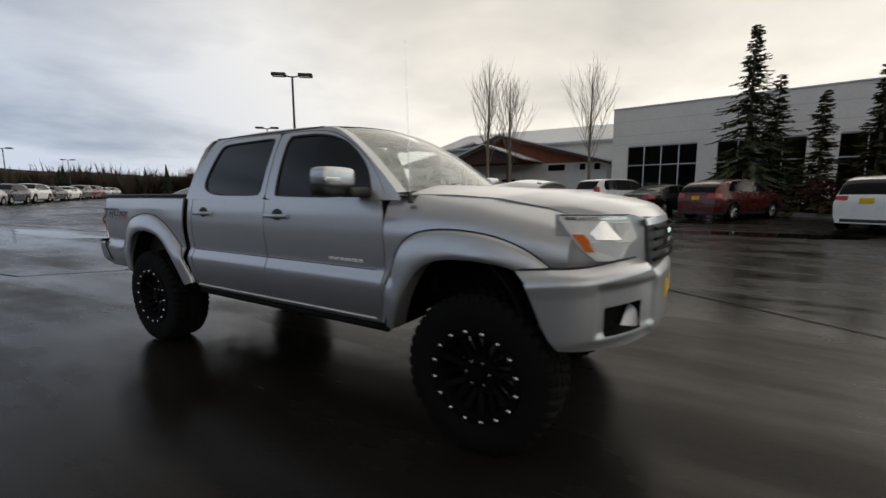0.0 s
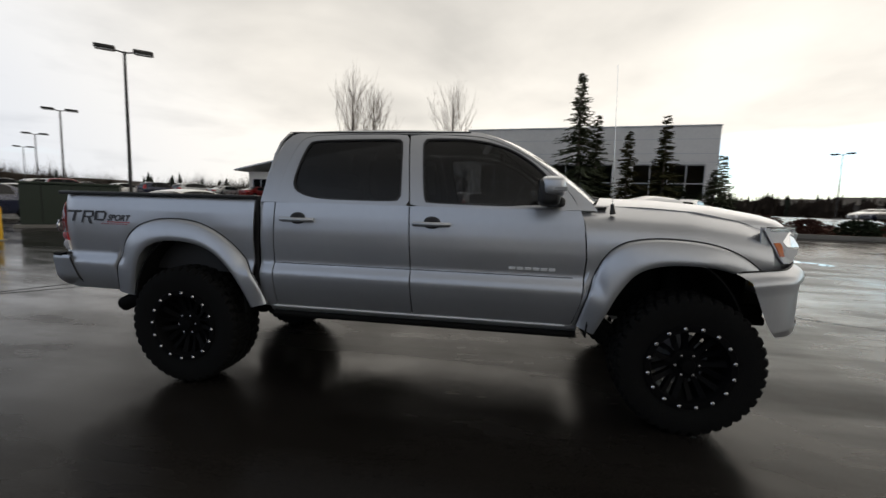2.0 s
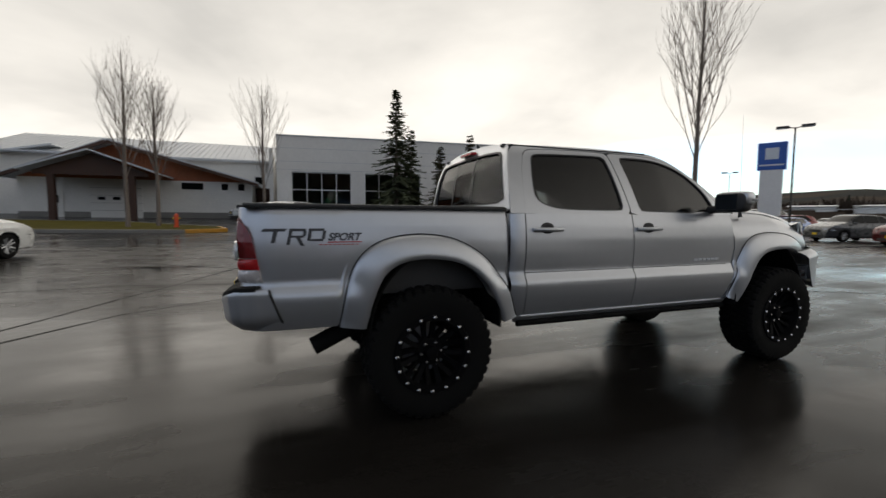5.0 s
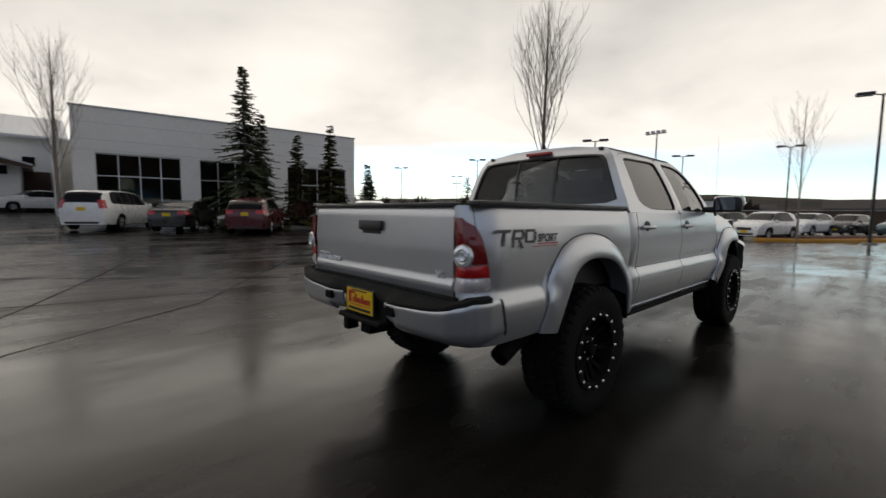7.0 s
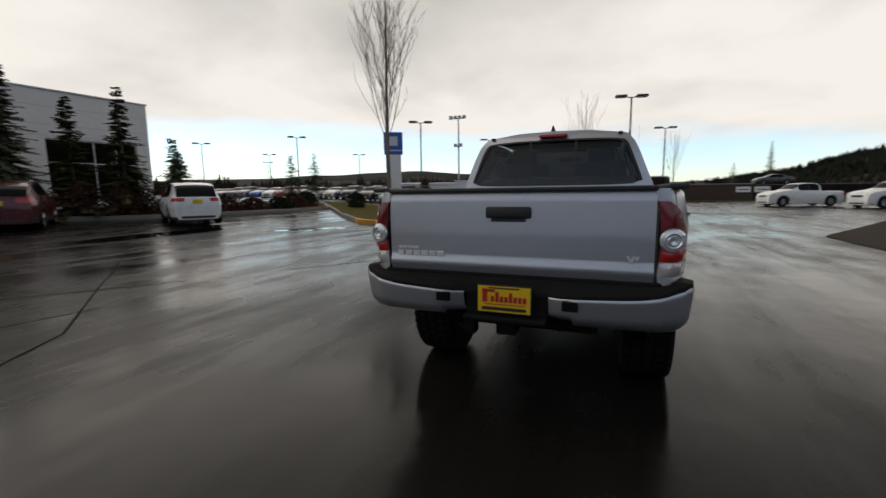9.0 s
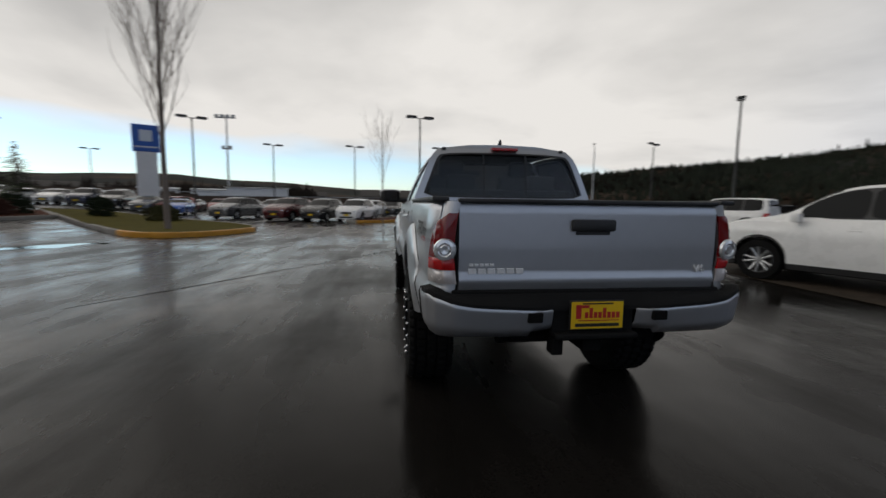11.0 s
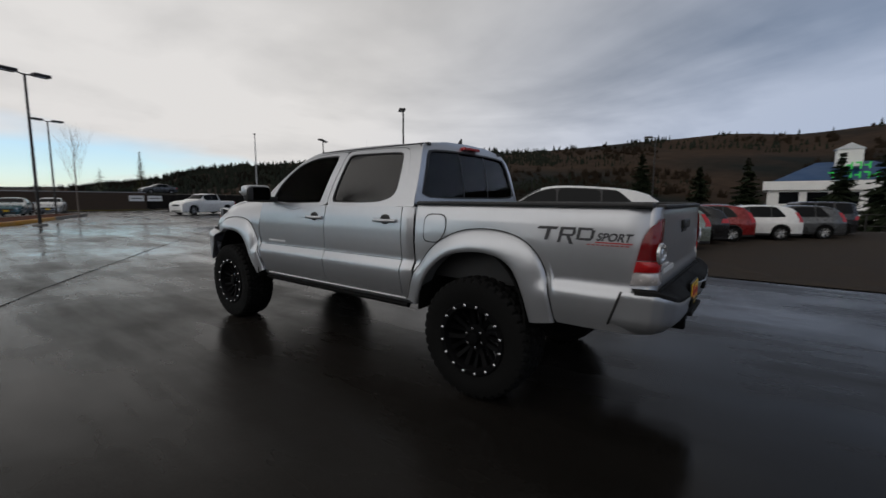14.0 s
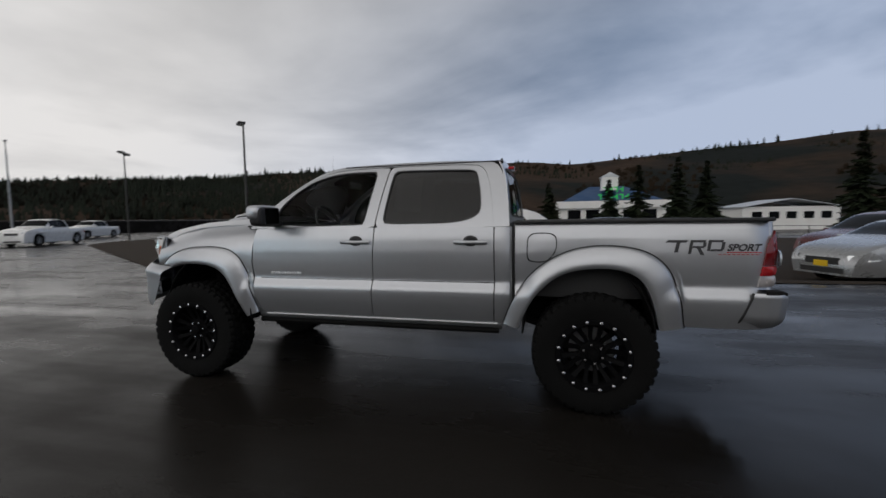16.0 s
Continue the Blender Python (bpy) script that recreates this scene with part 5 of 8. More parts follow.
for x, y, a, flip in ((-WB, 0.735, 40, 0), (WB, -0.735, 63, 180), (-WB, -0.735, 5, 180)):
    c = copy_thing(wheel, pose(x, y, 0.436, 0, 0, flip) @ pose(0, 0, 0, 0, a, 0))


# ---- ground ----
LOT_X = sorted({*np.linspace(-60, 80, 57).round(2).tolist(), *np.arange(-4, -0.9, 0.5).tolist(), -2500, -1200, -600, -300, -150, 150, 300, 600, 1200, 2500})
LOT_Y = sorted({*np.linspace(-60, 70, 66).round(2).tolist(), *np.arange(-11.0, -5.4, 0.25).tolist(), -2500, -1200, -600, -300, -120, 120, 300, 600, 1200, 2500})


def ground_sheet():
    xs, ys = LOT_X, LOT_Y
    bm = bmesh.new()
    vs = [[bm.verts.new((x, y, gz(x, y))) for y in ys] for x in xs]
    for i in range(len(xs) - 1):
        for j in range(len(ys) - 1):
            bm.faces.new((vs[i][j], vs[i + 1][j], vs[i + 1][j + 1], vs[i][j + 1]))
    return solo("ground", bm, ASPHALT, "wet dark asphalt of a car lot with water film", "ground", 180, kind="structure")


ground_sheet()


# ---- lamp posts ----
def lamp_post(x, y, h=7.25, turn=0.0, arms=2, foot=0.62, label="tall dark parking-lot lamp post with two flat heads"):
    h -= gz(x, y)
    foot = 0.10 if x > 20 else foot
    e = thing("lamp_post", label, "street lamp", (x, y, gz(x, y)), turn, "parking lot lamps")
    part("foot", lathe([(0.0, foot), (0.27, foot), (0.30, foot - 0.04), (0.30, -0.05)], 20, "z"), KERB, e, "round concrete foot", smooth=True)
    part("pole", tube((0, 0, foot - 0.02), (0, 0, h), 0.075, 0.05, 12), POLE, e, smooth=True)
    for s in ((-1, 1) if arms == 2 else (1,)):
        part("arm", tube((0, 0, h - 0.05), (s * 0.35, 0, h + 0.02), 0.035, 0.03, 8), POLE, e)
        hd = part("head", box(s * 0.30, s * 0.98, -0.20, 0.20, h - 0.02, h + 0.13, 0.03), POLE, e, "flat dark lamp head", smooth=True)
        part("lens", box(s * 0.36, s * 0.92, -0.15, 0.15, h - 0.035, h - 0.02), CLEAR, hd)
    return e


for x, y, a in ((-15.4, 12.1, 40), (-31.1, 22.0, 40), (-46.2, 31.6, 40), (-60.7, 41.0, 40), (28.5, 14.8, -60), (42.8, 12.8, -60), (42.2, 4.3, -70), (25.4, -1.35, -75), (41.5, -4.9, -75), (33.4, -24.4, -55), (-72.4, 14.2, 60), (-88.2, 25.4, 60)):
    lamp_post(x, y, 7.2, a)
for x, y, a in ((16.2, -17.8, -40), (5.6, -40.9, 0)):
    lamp_post(x, y, 7.2, a, 1, 0.62, "tall dark parking-lot lamp post with one flat head")


# ---- ground details ----
def strip_on_ground(points, width, lift, material, name, label, category, kind="structure"):
    """A flat band that follows a line on the ground."""
    bm = bmesh.new()
    rows = []
    pts = []
    for a, b in zip(points, points[1:]):
        n = max(2, int(math.dist(a, b) / 1.2))
        pts += [(a[0] + (b[0] - a[0]) * k / n, a[1] + (b[1] - a[1]) * k / n) for k in range(n)]
    pts.append(points[-1])
    for k, p in enumerate(pts):
        a, b = pts[max(0, k - 1)], pts[min(len(pts) - 1, k + 1)]
        d = Vector((b[0] - a[0], b[1] - a[1])).normalized()
        w = width * (0.7 + 0.6 * noise.noise((p[0] * 2.1, p[1] * 2.1, 0.3))) / 2 + width * 0.15
        j = 0.05 * noise.noise((p[0] * 0.9, p[1] * 0.9, 5)) if width < 0.1 else 0
        rows.append([bm.verts.new((p[0] - d.y * (s * w + j), p[1] + d.x * (s * w + j), gz(*p) + lift)) for s in (-1, 1)])
    for a, b in zip(rows, rows[1:]):
        bm.faces.new((a[0], b[0], b[1], a[1]))
    bm.normal_update()
    for f in bm.faces:
        if f.normal.z < 0:
            f.normal_flip()
    return solo(name, bm, material, label, category, kind=kind)


def blob(cx, cy, rx, ry, turn=0.0, seed=0, n=40, wob=0.25):
    out = []
    for k in range(n):
        a = 2 * math.pi * k / n
        r = 1 + wob * noise.noise((math.cos(a) * 1.3 + seed, math.sin(a) * 1.3, seed * 0.7)) * 2
        x, y = rx * r * math.cos(a), ry * r * math.sin(a)
        c, s = math.cos(radians(turn)), math.sin(radians(turn))
        out.append((cx + c * x - s * y, cy + s * x + c * y))
    return out


def flat_patch(outline, lift, material, name, label, category, kind="structure", step=3.0):
    """A patch of ground cover inside an outline, cut from a grid so that it follows the slope."""
    cx, cy = sum(p[0] for p in outline) / len(outline), sum(p[1] for p in outline) / len(outline)
    bm = bmesh.new()
    vs = [bm.verts.new((x, y, gz(x, y) + lift)) for x, y in outline]
    f = bm.faces.new(vs)
    bmesh.ops.triangulate(bm, faces=[f])
    for _ in range(3):
        long = [e for e in bm.edges if e.calc_length() > step]
        if not long:
            break
        bmesh.ops.subdivide_edges(bm, edges=long, cuts=1)
        bmesh.ops.triangulate(bm, faces=bm.faces[:])
    for v in bm.verts:
        v.co.z = gz(v.co.x, v.co.y) + lift
    bm.normal_update()
    for f in bm.faces:
        if f.normal.z < 0:
            f.normal_flip()
    return solo(name, bm, material, label, category, kind=kind)


TAR = mat("tar_seam", (0.004, 0.004, 0.004), 0.75, spec=0.06)
WATER = mat("puddle_water", (0.004, 0.004, 0.004), 0.03, rvary=0.01)
OLDLINE = mat("worn_lane_paint", (0.055, 0.053, 0.048), 0.4, vary=0.5, scale=3)
for pts in ([(-9.5, 11.3), (-4.4, 8.0), (2.0, 3.85), (9.4, -0.8), (17.6, -6.3), (24, -10.4)], [(-3.5, 14.0), (4.5, 8.5), (11.6, 3.6), (20, -2.2)], [(-12.5, -1.8), (-6.7, -0.6), (-4.4, 3.0), (-2.6, 4.3), (1.0, 9.2)], [(-10.5, 4.4), (-5.0, 5.4), (-1.2, 4.9)], [(-6.0, 0.6), (-3.9, 6.4), (-2.6, 10.2)]):
    strip_on_ground(pts, 0.028, 0.004, TAR, "tar_seam", "dark tarred seam in the asphalt", "seam")
for pts in ([(-19.9, 2.0), (-19.6, 5.5), (-19.2, 9.0)], [(-23.5, 1.0), (-17.0, 2.6), (-12.0, 3.4)]):
    strip_on_ground(pts, 0.11, 0.0035, OLDLINE, "lane_line", "worn pale lane marking on wet asphalt", "lane marking")
for k, (x, y, a, b, t) in enumerate(((7.6, 9.7, 1.3, 0.45, -25), (4.0, 12.5, 2.2, 0.6, 5), (-14.0, 2.0, 2.4, 0.5, 8))):
    flat_patch(blob(x, y, a, b, t, k + 1), 0.003, WATER, "puddle", "shallow puddle mirroring the sky on asphalt", "puddle")
EDGE = [(-60, -7.4), (-40, -6.8), (-8.0, -5.7), (-2.3, -5.25), (9.7, -5.9), (18, -11.0), (31.7, -19.6), (38, -38), (45, -60)]


def gravel_lot():
    """The gravel takes over from the asphalt along a ragged edge, on the same lie of the land."""
    bm = bmesh.new()
    xs = sorted({*[x for x in LOT_X if -60 <= x <= 45], *np.arange(-12, 12, 0.4).round(2).tolist()})
    rows = [y for y in LOT_Y if -60 <= y <= -5.2][::-1]
    cols = []
    for x in xs:
        e = lerp_rows(EDGE, x) + 0.10 * noise.noise((x * 0.8, 3.0, 0)) + 0.05 * noise.noise((x * 3.1, 7.0, 0))
        cols.append([bm.verts.new((x, min(y, e), gz(x, min(y, e)) + 0.014)) for y in rows])
    for a, b in zip(cols, cols[1:]):
        for j in range(len(rows) - 1):
            if a[j].co.y - a[j + 1].co.y < 1e-5 and b[j].co.y - b[j + 1].co.y < 1e-5:
                continue
            q = [a[j], a[j + 1], b[j + 1], b[j]]
            bm.faces.new(q)
    bm.normal_update()
    for f in bm.faces:
        if f.normal.z < 0:
            f.normal_flip()
    solo("gravel_strip", bm, GRAVEL, "wet brown gravel verge beside the asphalt", "gravel", 180, kind="structure")


gravel_lot()


def island(outline, top, name, label, category, yellow=()):
    """A raised bed with a kerb round it; yellow: the stretch of the outline that is painted."""
    n = len(outline)
    flat_patch(outline, 0.17, top, name, label, category)
    for k in range(n):
        a, b = outline[k], outline[(k + 1) % n]
        ang = math.degrees(math.atan2(b[1] - a[1], b[0] - a[0]))
        m = pose((a[0] + b[0]) / 2, (a[1] + b[1]) / 2, gz((a[0] + b[0]) / 2, (a[1] + b[1]) / 2), 0, 0, ang)
        tilt = math.atan2(gz(*b) - gz(*a), math.dist(a, b))
        bm = box(-math.dist(a, b) / 2 - 0.04, math.dist(a, b) / 2 + 0.04, -0.09, 0.09, -0.10, 0.19, 0.02, m=m @ Matrix.Rotation(-tilt, 4, "Y"))
        solo("kerb", bm, YKERB if k in yellow else KERB, "yellow painted concrete kerb" if k in yellow else "grey concrete kerb", "kerb", True, "kerbs round the planted beds", "structure")


island(smooth_rows([(16, 14.2), (12.4, 11.0), (11.2, 9.7), (11.0, 8.5), (11.9, 7.4), (15.4, 6.5), (20, 9.6), (27, 17), (29.5, 21.5), (26, 23.2)], passes=1)[1:-1] + [(26, 23.2)], GRASS, "grass_island", "winter grass on a raised parking island", "lawn", yellow=(2, 3, 4, 5, 6, 7, 8))
island([(23.4, 2.9), (24.2, 1.2), (27, -0.6), (33, -3.2), (41, -6.6), (42, -5.0), (32, 0.6), (24.8, 3.6)], MULCH, "mulch_island", "red bark mulch on a raised parking island", "mulch bed", yellow=(0, 1, 2))
island([(-26, 24.0), (-14, 22.4), (-7.4, 22.2), (-5.6, 23.2), (-6.2, 25.0), (-12, 29.5), (-26, 32.5)], GRASS, "grass_verge", "winter grass bed before the timber-fronted building", "lawn", yellow=(2, 3))
island([(3.6, 22.3), (6.2, 20.6), (10, 18.7), (15, 18.1), (20.5, 18.6), (24, 21.5), (22, 24.0), (12.5, 24.6), (3.6, 25.6)], MULCH, "planting_bed", "red-brown mulch bed with shrubs by the showroom", "mulch bed")

# ---- showroom ----
show = thing("showroom_building", "white flat-roofed car showroom with dark aluminium-framed windows", "building", (0, 0, 0))
SH = Matrix.Translation((-2.95, 27.75, 0)) @ Matrix.Rotation(math.atan2(26.0 - 27.75, 13.05 + 2.95), 4, "Z")
SL = math.hypot(16.0, 1.75)
WINS = [(0.95, 4.9), (5.9, 9.9), (11.15, 15.4)]
Z0, ZT, WZ0, WZ1 = 0.2, 6.75, 1.0, 4.38
cuts = [0.0] + [v for w in WINS for v in w] + [SL]
for k in range(0, len(cuts), 2):
    part("wall", box(cuts[k], cuts[k + 1], 0, 0.3, Z0, ZT, m=SH), WHITEWALL, show, "white rendered wall panel")
for a, b in WINS:
    part("wall", box(a, b, 0.003, 0.3, WZ1, ZT - 0.002, m=SH), WHITEWALL, show, "white rendered wall panel")
    part("wall", box(a, b, 0.003, 0.3, Z0, WZ0, m=SH), WHITEWALL, show, "white rendered wall panel")
    wdw = part("window", box(a, b, 0.20, 0.215, WZ0, WZ1, m=SH), glass("shop_glass", (0.45, 0.52, 0.50), 0.9, 1.6) if a < 1 else bpy.data.materials["shop_glass"], show, "dark shop window")
    nb = 4
    for i in range(nb + 1):
        x = a + (b - a) * i / nb
        part("mullion", box(x - 0.03, x + 0.03, 0.13, 0.24, WZ0, WZ1, m=SH), ALU, wdw)
    for z in (WZ0 + 0.04, 3.15, WZ1 - 0.04):
        part("transom", box(a, b, 0.125, 0.235, z - 0.03, z + 0.03, m=SH), ALU, wdw)
part("wall", box(0, 0.3, 0.3, 22, Z0, ZT - 0.004, m=SH), WHITEWALL, show)
part("wall", box(SL - 0.3, SL, 0.3, 22, Z0, ZT - 0.004, m=SH), WHITEWALL, show)
part("wall", box(0, SL, 22, 22.3, Z0, ZT - 0.004, m=SH), WHITEWALL, show)
part("roof", box(0.3, SL - 0.3, 0.3, 22, ZT - 0.9, ZT - 0.6, m=SH), METALROOF, show)
part("floor", box(0.3, SL - 0.3, 0.3, 22, Z0, Z0 + 0.5, m=SH), KERB, show)
part("inner_wall", box(0.3, SL - 0.3, 9, 9.2, Z0 + 0.5, ZT - 1, m=SH), CREAM, show)
for z in (5.95, 5.05, 4.50):
    part("reveal", box(0.0, SL, -0.005, 0.02, z - 0.012, z + 0.012, m=SH), METALROOF, show, "thin shadow joint across the wall")
part("coping", box(-0.05, SL + 0.05, -0.06, 0.34, ZT, ZT + 0.08, m=SH), METALROOF, show, "pale metal coping")
part("wall_lamp", box(SL, SL + 0.25, 0.6, 0.9, 4.4, 4.7, 0.03, m=SH), POLE, show)

# ---- workshop wing behind ----
wing_b = thing("workshop_building", "long pale metal-roofed workshop with a dark vehicle opening", "building")
part("wall", box(-26, -1.0, 43.0, 43.3, 0.6, 6.7), CREAM, wing_b)
part("wall", box(-3.6, -3.3, 33.5, 43.0, 0.6, 6.7), CREAM, wing_b)
part("wall", box(-26, -25.7, 43.3, 60, 0.6, 6.7), CREAM, wing_b)
part("roof", sheet(2, 1, lambda u, v: (-27 + 24.5 * v, 42.2 + 10 * u, 6.6 + 3.0 * u), (-10, 45, 0), 0.12), METALROOF, wing_b, "ribbed pale metal roof")
for k in range(49):
    part("seam", box(-26.8 + k * 0.5, -26.76 + k * 0.5, 0, 10.6, 0, 0.05, m=Matrix.Translation((0, 42.2, 6.62)) @ Matrix.Rotation(math.atan2(3.0, 10), 4, "X")), METALROOF, wing_b)
# shade inside the vehicle opening, painted as a flat dark panel
part("door", box(-8.0, -3.65, 42.9, 42.99, 0.9, 4.1), TIMBER, wing_b, "dark panel for the shaded workshop opening")
part("window", box(-5.2, -4.5, 42.93, 42.995, 4.5, 5.2), DARKGLASS, wing_b)
part("gutter", box(-27, -2.5, 42.05, 42.25, 6.58, 6.72), METALROOF, wing_b)

# ---- timber-fronted building ----
lodge = thing("timber_gabled_building", "cream block building with red-brown timber gable and porch", "building")
LB = 1.05
part("wall", box(-21.4, -5.2, 38.0, 38.3, LB, 4.25), CREAM, lodge, "cream block wall")
part("wall", box(-5.5, -5.2, 38.3, 43, LB, 4.25), CREAM, lodge)
part("plinth", box(-21.4, -5.17, 37.94, 38.0, LB, LB + 0.55), KERB, lodge, "grey block plinth")


def gable(x0, x1, xm, z0, zp, y, thick, material, name, par, lb=""):
    bm = bmesh.new()
    for yy in (y, y + thick):
        bm.verts.new((x0, yy, z0)); bm.verts.new((x1, yy, z0)); bm.verts.new((xm, yy, zp))
    bm.verts.ensure_lookup_table()
    v = bm.verts
    bm.faces.new((v[0], v[1], v[2])); bm.faces.new((v[5], v[4], v[3]))
    for a, b in ((0, 1), (1, 2), (2, 0)):
        bm.faces.new((v[a], v[a + 3], v[b + 3], v[b]))
    return part(name, bm, material, par, lb)


def slope(x0, z0, x1, z1, y0, y1, thick, material, name, par, lb=""):
    L = math.hypot(x1 - x0, z1 - z0)
    m = Matrix.Translation((x0, 0, z0)) @ Matrix.Rotation(-math.atan2(z1 - z0, x1 - x0), 4, "Y")
    return part(name, box(0, L, y0, y1, 0, thick, m=m), material, par, lb)


gable(-21.4, -5.6, -15.2, 4.25, 7.0, 38.02, 0.2, CEDAR, "gable_boarding", lodge, "red-brown cedar gable")
for k in range(40):
    x = -21.2 + k * 0.4
    zt = 4.25 + 2.75 * (1 - abs(x + 15.2) / (9.6 if x > -15.2 else 6.2)) - 0.1
    if zt > 4.4:
        part("batten", box(x, x + 0.07, 37.98, 38.02, 4.25, zt), CEDAR, lodge)
slope(-15.2, 7.05, -4.6, 4.05, 36.4, 43, 0.14, METALROOF, "roof", lodge, "pale metal roof slope")
slope(-22.0, 4.1, -15.2, 7.05, 36.4, 43, 0.14, METALROOF, "roof", lodge, "pale metal roof slope")
slope(-15.2, 6.83, -4.6, 3.83, 36.3, 36.45, 0.24, TIMBER, "barge_board", lodge, "dark timber barge board")
slope(-22.0, 3.88, -15.2, 6.83, 36.3, 36.45, 0.24, TIMBER, "barge_board", lodge, "dark timber barge board")
porch = part("porch", box(-18.6, -11.9, 33.7, 33.9, 4.15, 4.4), TIMBER, lodge, "timber porch on two posts")
gable(-18.6, -11.9, -15.2, 4.4, 5.7, 33.75, 0.12, TIMBER, "porch_gable", porch)
slope(-15.2, 5.82, -11.2, 4.35, 33.0, 38, 0.12, METALROOF, "porch_roof", porch)
slope(-19.2, 4.35, -15.2, 5.82, 33.0, 38, 0.12, METALROOF, "porch_roof", porch)
for x in (-17.6, -12.9):
    part("post", box(x - 0.2, x + 0.2, 33.6, 34.0, 0.9, 4.2, 0.03), TIMBER, porch)
part("garage_door", box(-16.9, -13.4, 37.92, 38.0, LB, 4.1), CREAM, lodge, "cream sectional garage door")
for k in range(3):
    part("door_light", box(-16.4 + k * 1.0, -15.9 + k * 1.0, 37.90, 37.93, 2.55, 2.8), DARKGLASS, lodge)
for k in range(4):
    part("door_groove", box(-16.9, -13.4, 37.91, 37.925, 1.7 + k * 0.6, 1.72 + k * 0.6), KERB, lodge)
dr = part("side_door", box(-19.6, -18.6, 37.93, 38.0, LB, 3.2), CREAM, lodge, "cream personnel door")
part("door_light", box(-19.4, -18.9, 37.91, 37.94, 2.3, 2.9), DARKGLASS, dr)
for x in (-10.6, -7.6, -6.3):
    part("vent_window", box(x, x + (1.6 if x < -10 else 0.5), 37.95, 38.0, 3.55, 4.1), DARKGLASS, lodge, "small high window")
annex = thing("annexe", "low grey annexe with a dark window", "building")
part("wall", box(-31.6, -27.8, 44, 50, 0.7, 4.8), CREAM, annex)
part("window", box(-31.0, -28.9, 43.94, 44.0, 2.1, 3.9), DARKGLASS, annex)
for x in (-31.0, -29.95, -28.93):
    part("mullion", box(x - 0.03, x + 0.03, 43.90, 43.95, 2.1, 3.9), ALU, annex)
part("dark_bay", box(-27.8, -22.2, 45.5, 50, 0.7, 5.2), TIMBER, annex, "dark recessed bay")
part("bay_post", box(-24.9, -24.5, 44.0, 44.4, 0.7, 4.8), CREAM, annex)
slope(-32.6, 4.8, -21.0, 7.3, 42.6, 52, 0.16, METALROOF, "roof", annex, "pale metal roof that climbs to the ridge")

# ---- dealership pylon ----
py = thing("pylon_sign", "tall white pylon sign with a blue top panel", "sign", (44.2, 25.9, gz(44, 26)), -62)
part("shaft", box(-0.95, 0.95, -0.35, 0.35, 0, 6.1, 0.05), WHITEWALL, py, "white pylon shaft")
pt = part("panel", box(-1.2, 1.2, -0.42, 0.42, 5.9, 8.65, 0.06), mat("sign_blue", (0.02, 0.10, 0.42), 0.35), py, "blue sign panel")
part("logo_plate", box(-0.55, 0.55, -0.45, -0.42, 6.95, 8.1, 0.01), ALU, pt, "pale plain badge")
part("logo_bar", box(-1.0, 1.0, -0.45, -0.42, 6.3, 6.45), ALU, pt)


# ---- trees ----
def conifer(x, y, h, r, material, label, seed, whorls=26, name="conifer_tree", droop=0.28, fat=1.0):
    rnd = random.Random(seed)
    e = thing(name, label, "tree", (x, y, gz(x, y) + 0.1))
    part("trunk", tube((0, 0, -0.2), (0, 0, h * 0.97), 0.02 * h, 0.01, 8), BARK, e, "dark trunk", smooth=True)
    verts, faces = [], []

    def quad(p, d, side, ln, wd):
        k = len(verts)
        q = p + d * ln
        verts.extend([p - side * wd * 0.35, p + d * ln * 0.4 - side * wd, q, p + d * ln * 0.4 + side * wd])
        faces.append((k, k + 1, k + 2, k + 3))

    whorls = int(whorls * 2.1)
    for w in range(whorls):
        f = (w + rnd.random() * 0.8) / whorls
        z = h * (0.04 + 0.95 * f)
        reach = r * (1 - f) ** 1.05 * (0.55 + 0.75 * rnd.random()) + 0.10
        for b in range(6 if f < 0.8 else 4):
            a = 2 * math.pi * rnd.random()
            z = h * (0.04 + 0.95 * min(1.0, f + rnd.uniform(-0.5, 0.5) / whorls))
            ln = reach * (0.55 + 0.6 * rnd.random())
            out = Vector((math.cos(a), math.sin(a), 0))
            p = Vector((0, 0, z))
            n = max(3, int(ln / 0.18))
            d = (out + Vector((0, 0, 0.25 - droop * rnd.random()))).normalized()
            for i in range(n):
                step = ln / n
                d = (d + Vector((0, 0, -droop * 0.35 + (0.22 if i > n * 0.6 else 0)))).normalized()
                p2 = p + d * step
                side = d.cross(Vector((0, 0, 1))).normalized()
                k = len(verts)
                wd = 0.022
                verts.extend([p - side * wd, p2 - side * wd, p2 + side * wd, p + side * wd])
                faces.append((k, k + 1, k + 2, k + 3))
                for s in (-1, 1):
                    for _ in range(4):
                        dd = (d * (0.5 + 0.5 * rnd.random()) + side * s * (0.5 + 0.6 * rnd.random()) + Vector((0, 0, -0.5 * rnd.random() + 0.08))).normalized()
                        l2 = min(0.34, 0.09 + 0.24 * (1 - i / n) * ln / r + 0.14 * rnd.random())
                        quad(p.lerp(p2, rnd.random()), dd, dd.cross(Vector((rnd.random() - 0.5, rnd.random() - 0.5, 1))).normalized(), l2, (0.014 + 0.020 * rnd.random()) * fat)
                p = p2
    me = bpy.data.meshes.new("crown")
    me.from_pydata([tuple(v) for v in verts], [], faces)
    me.materials.append(material)
    ob = new("crown", me)
    ob.parent = e
    return e


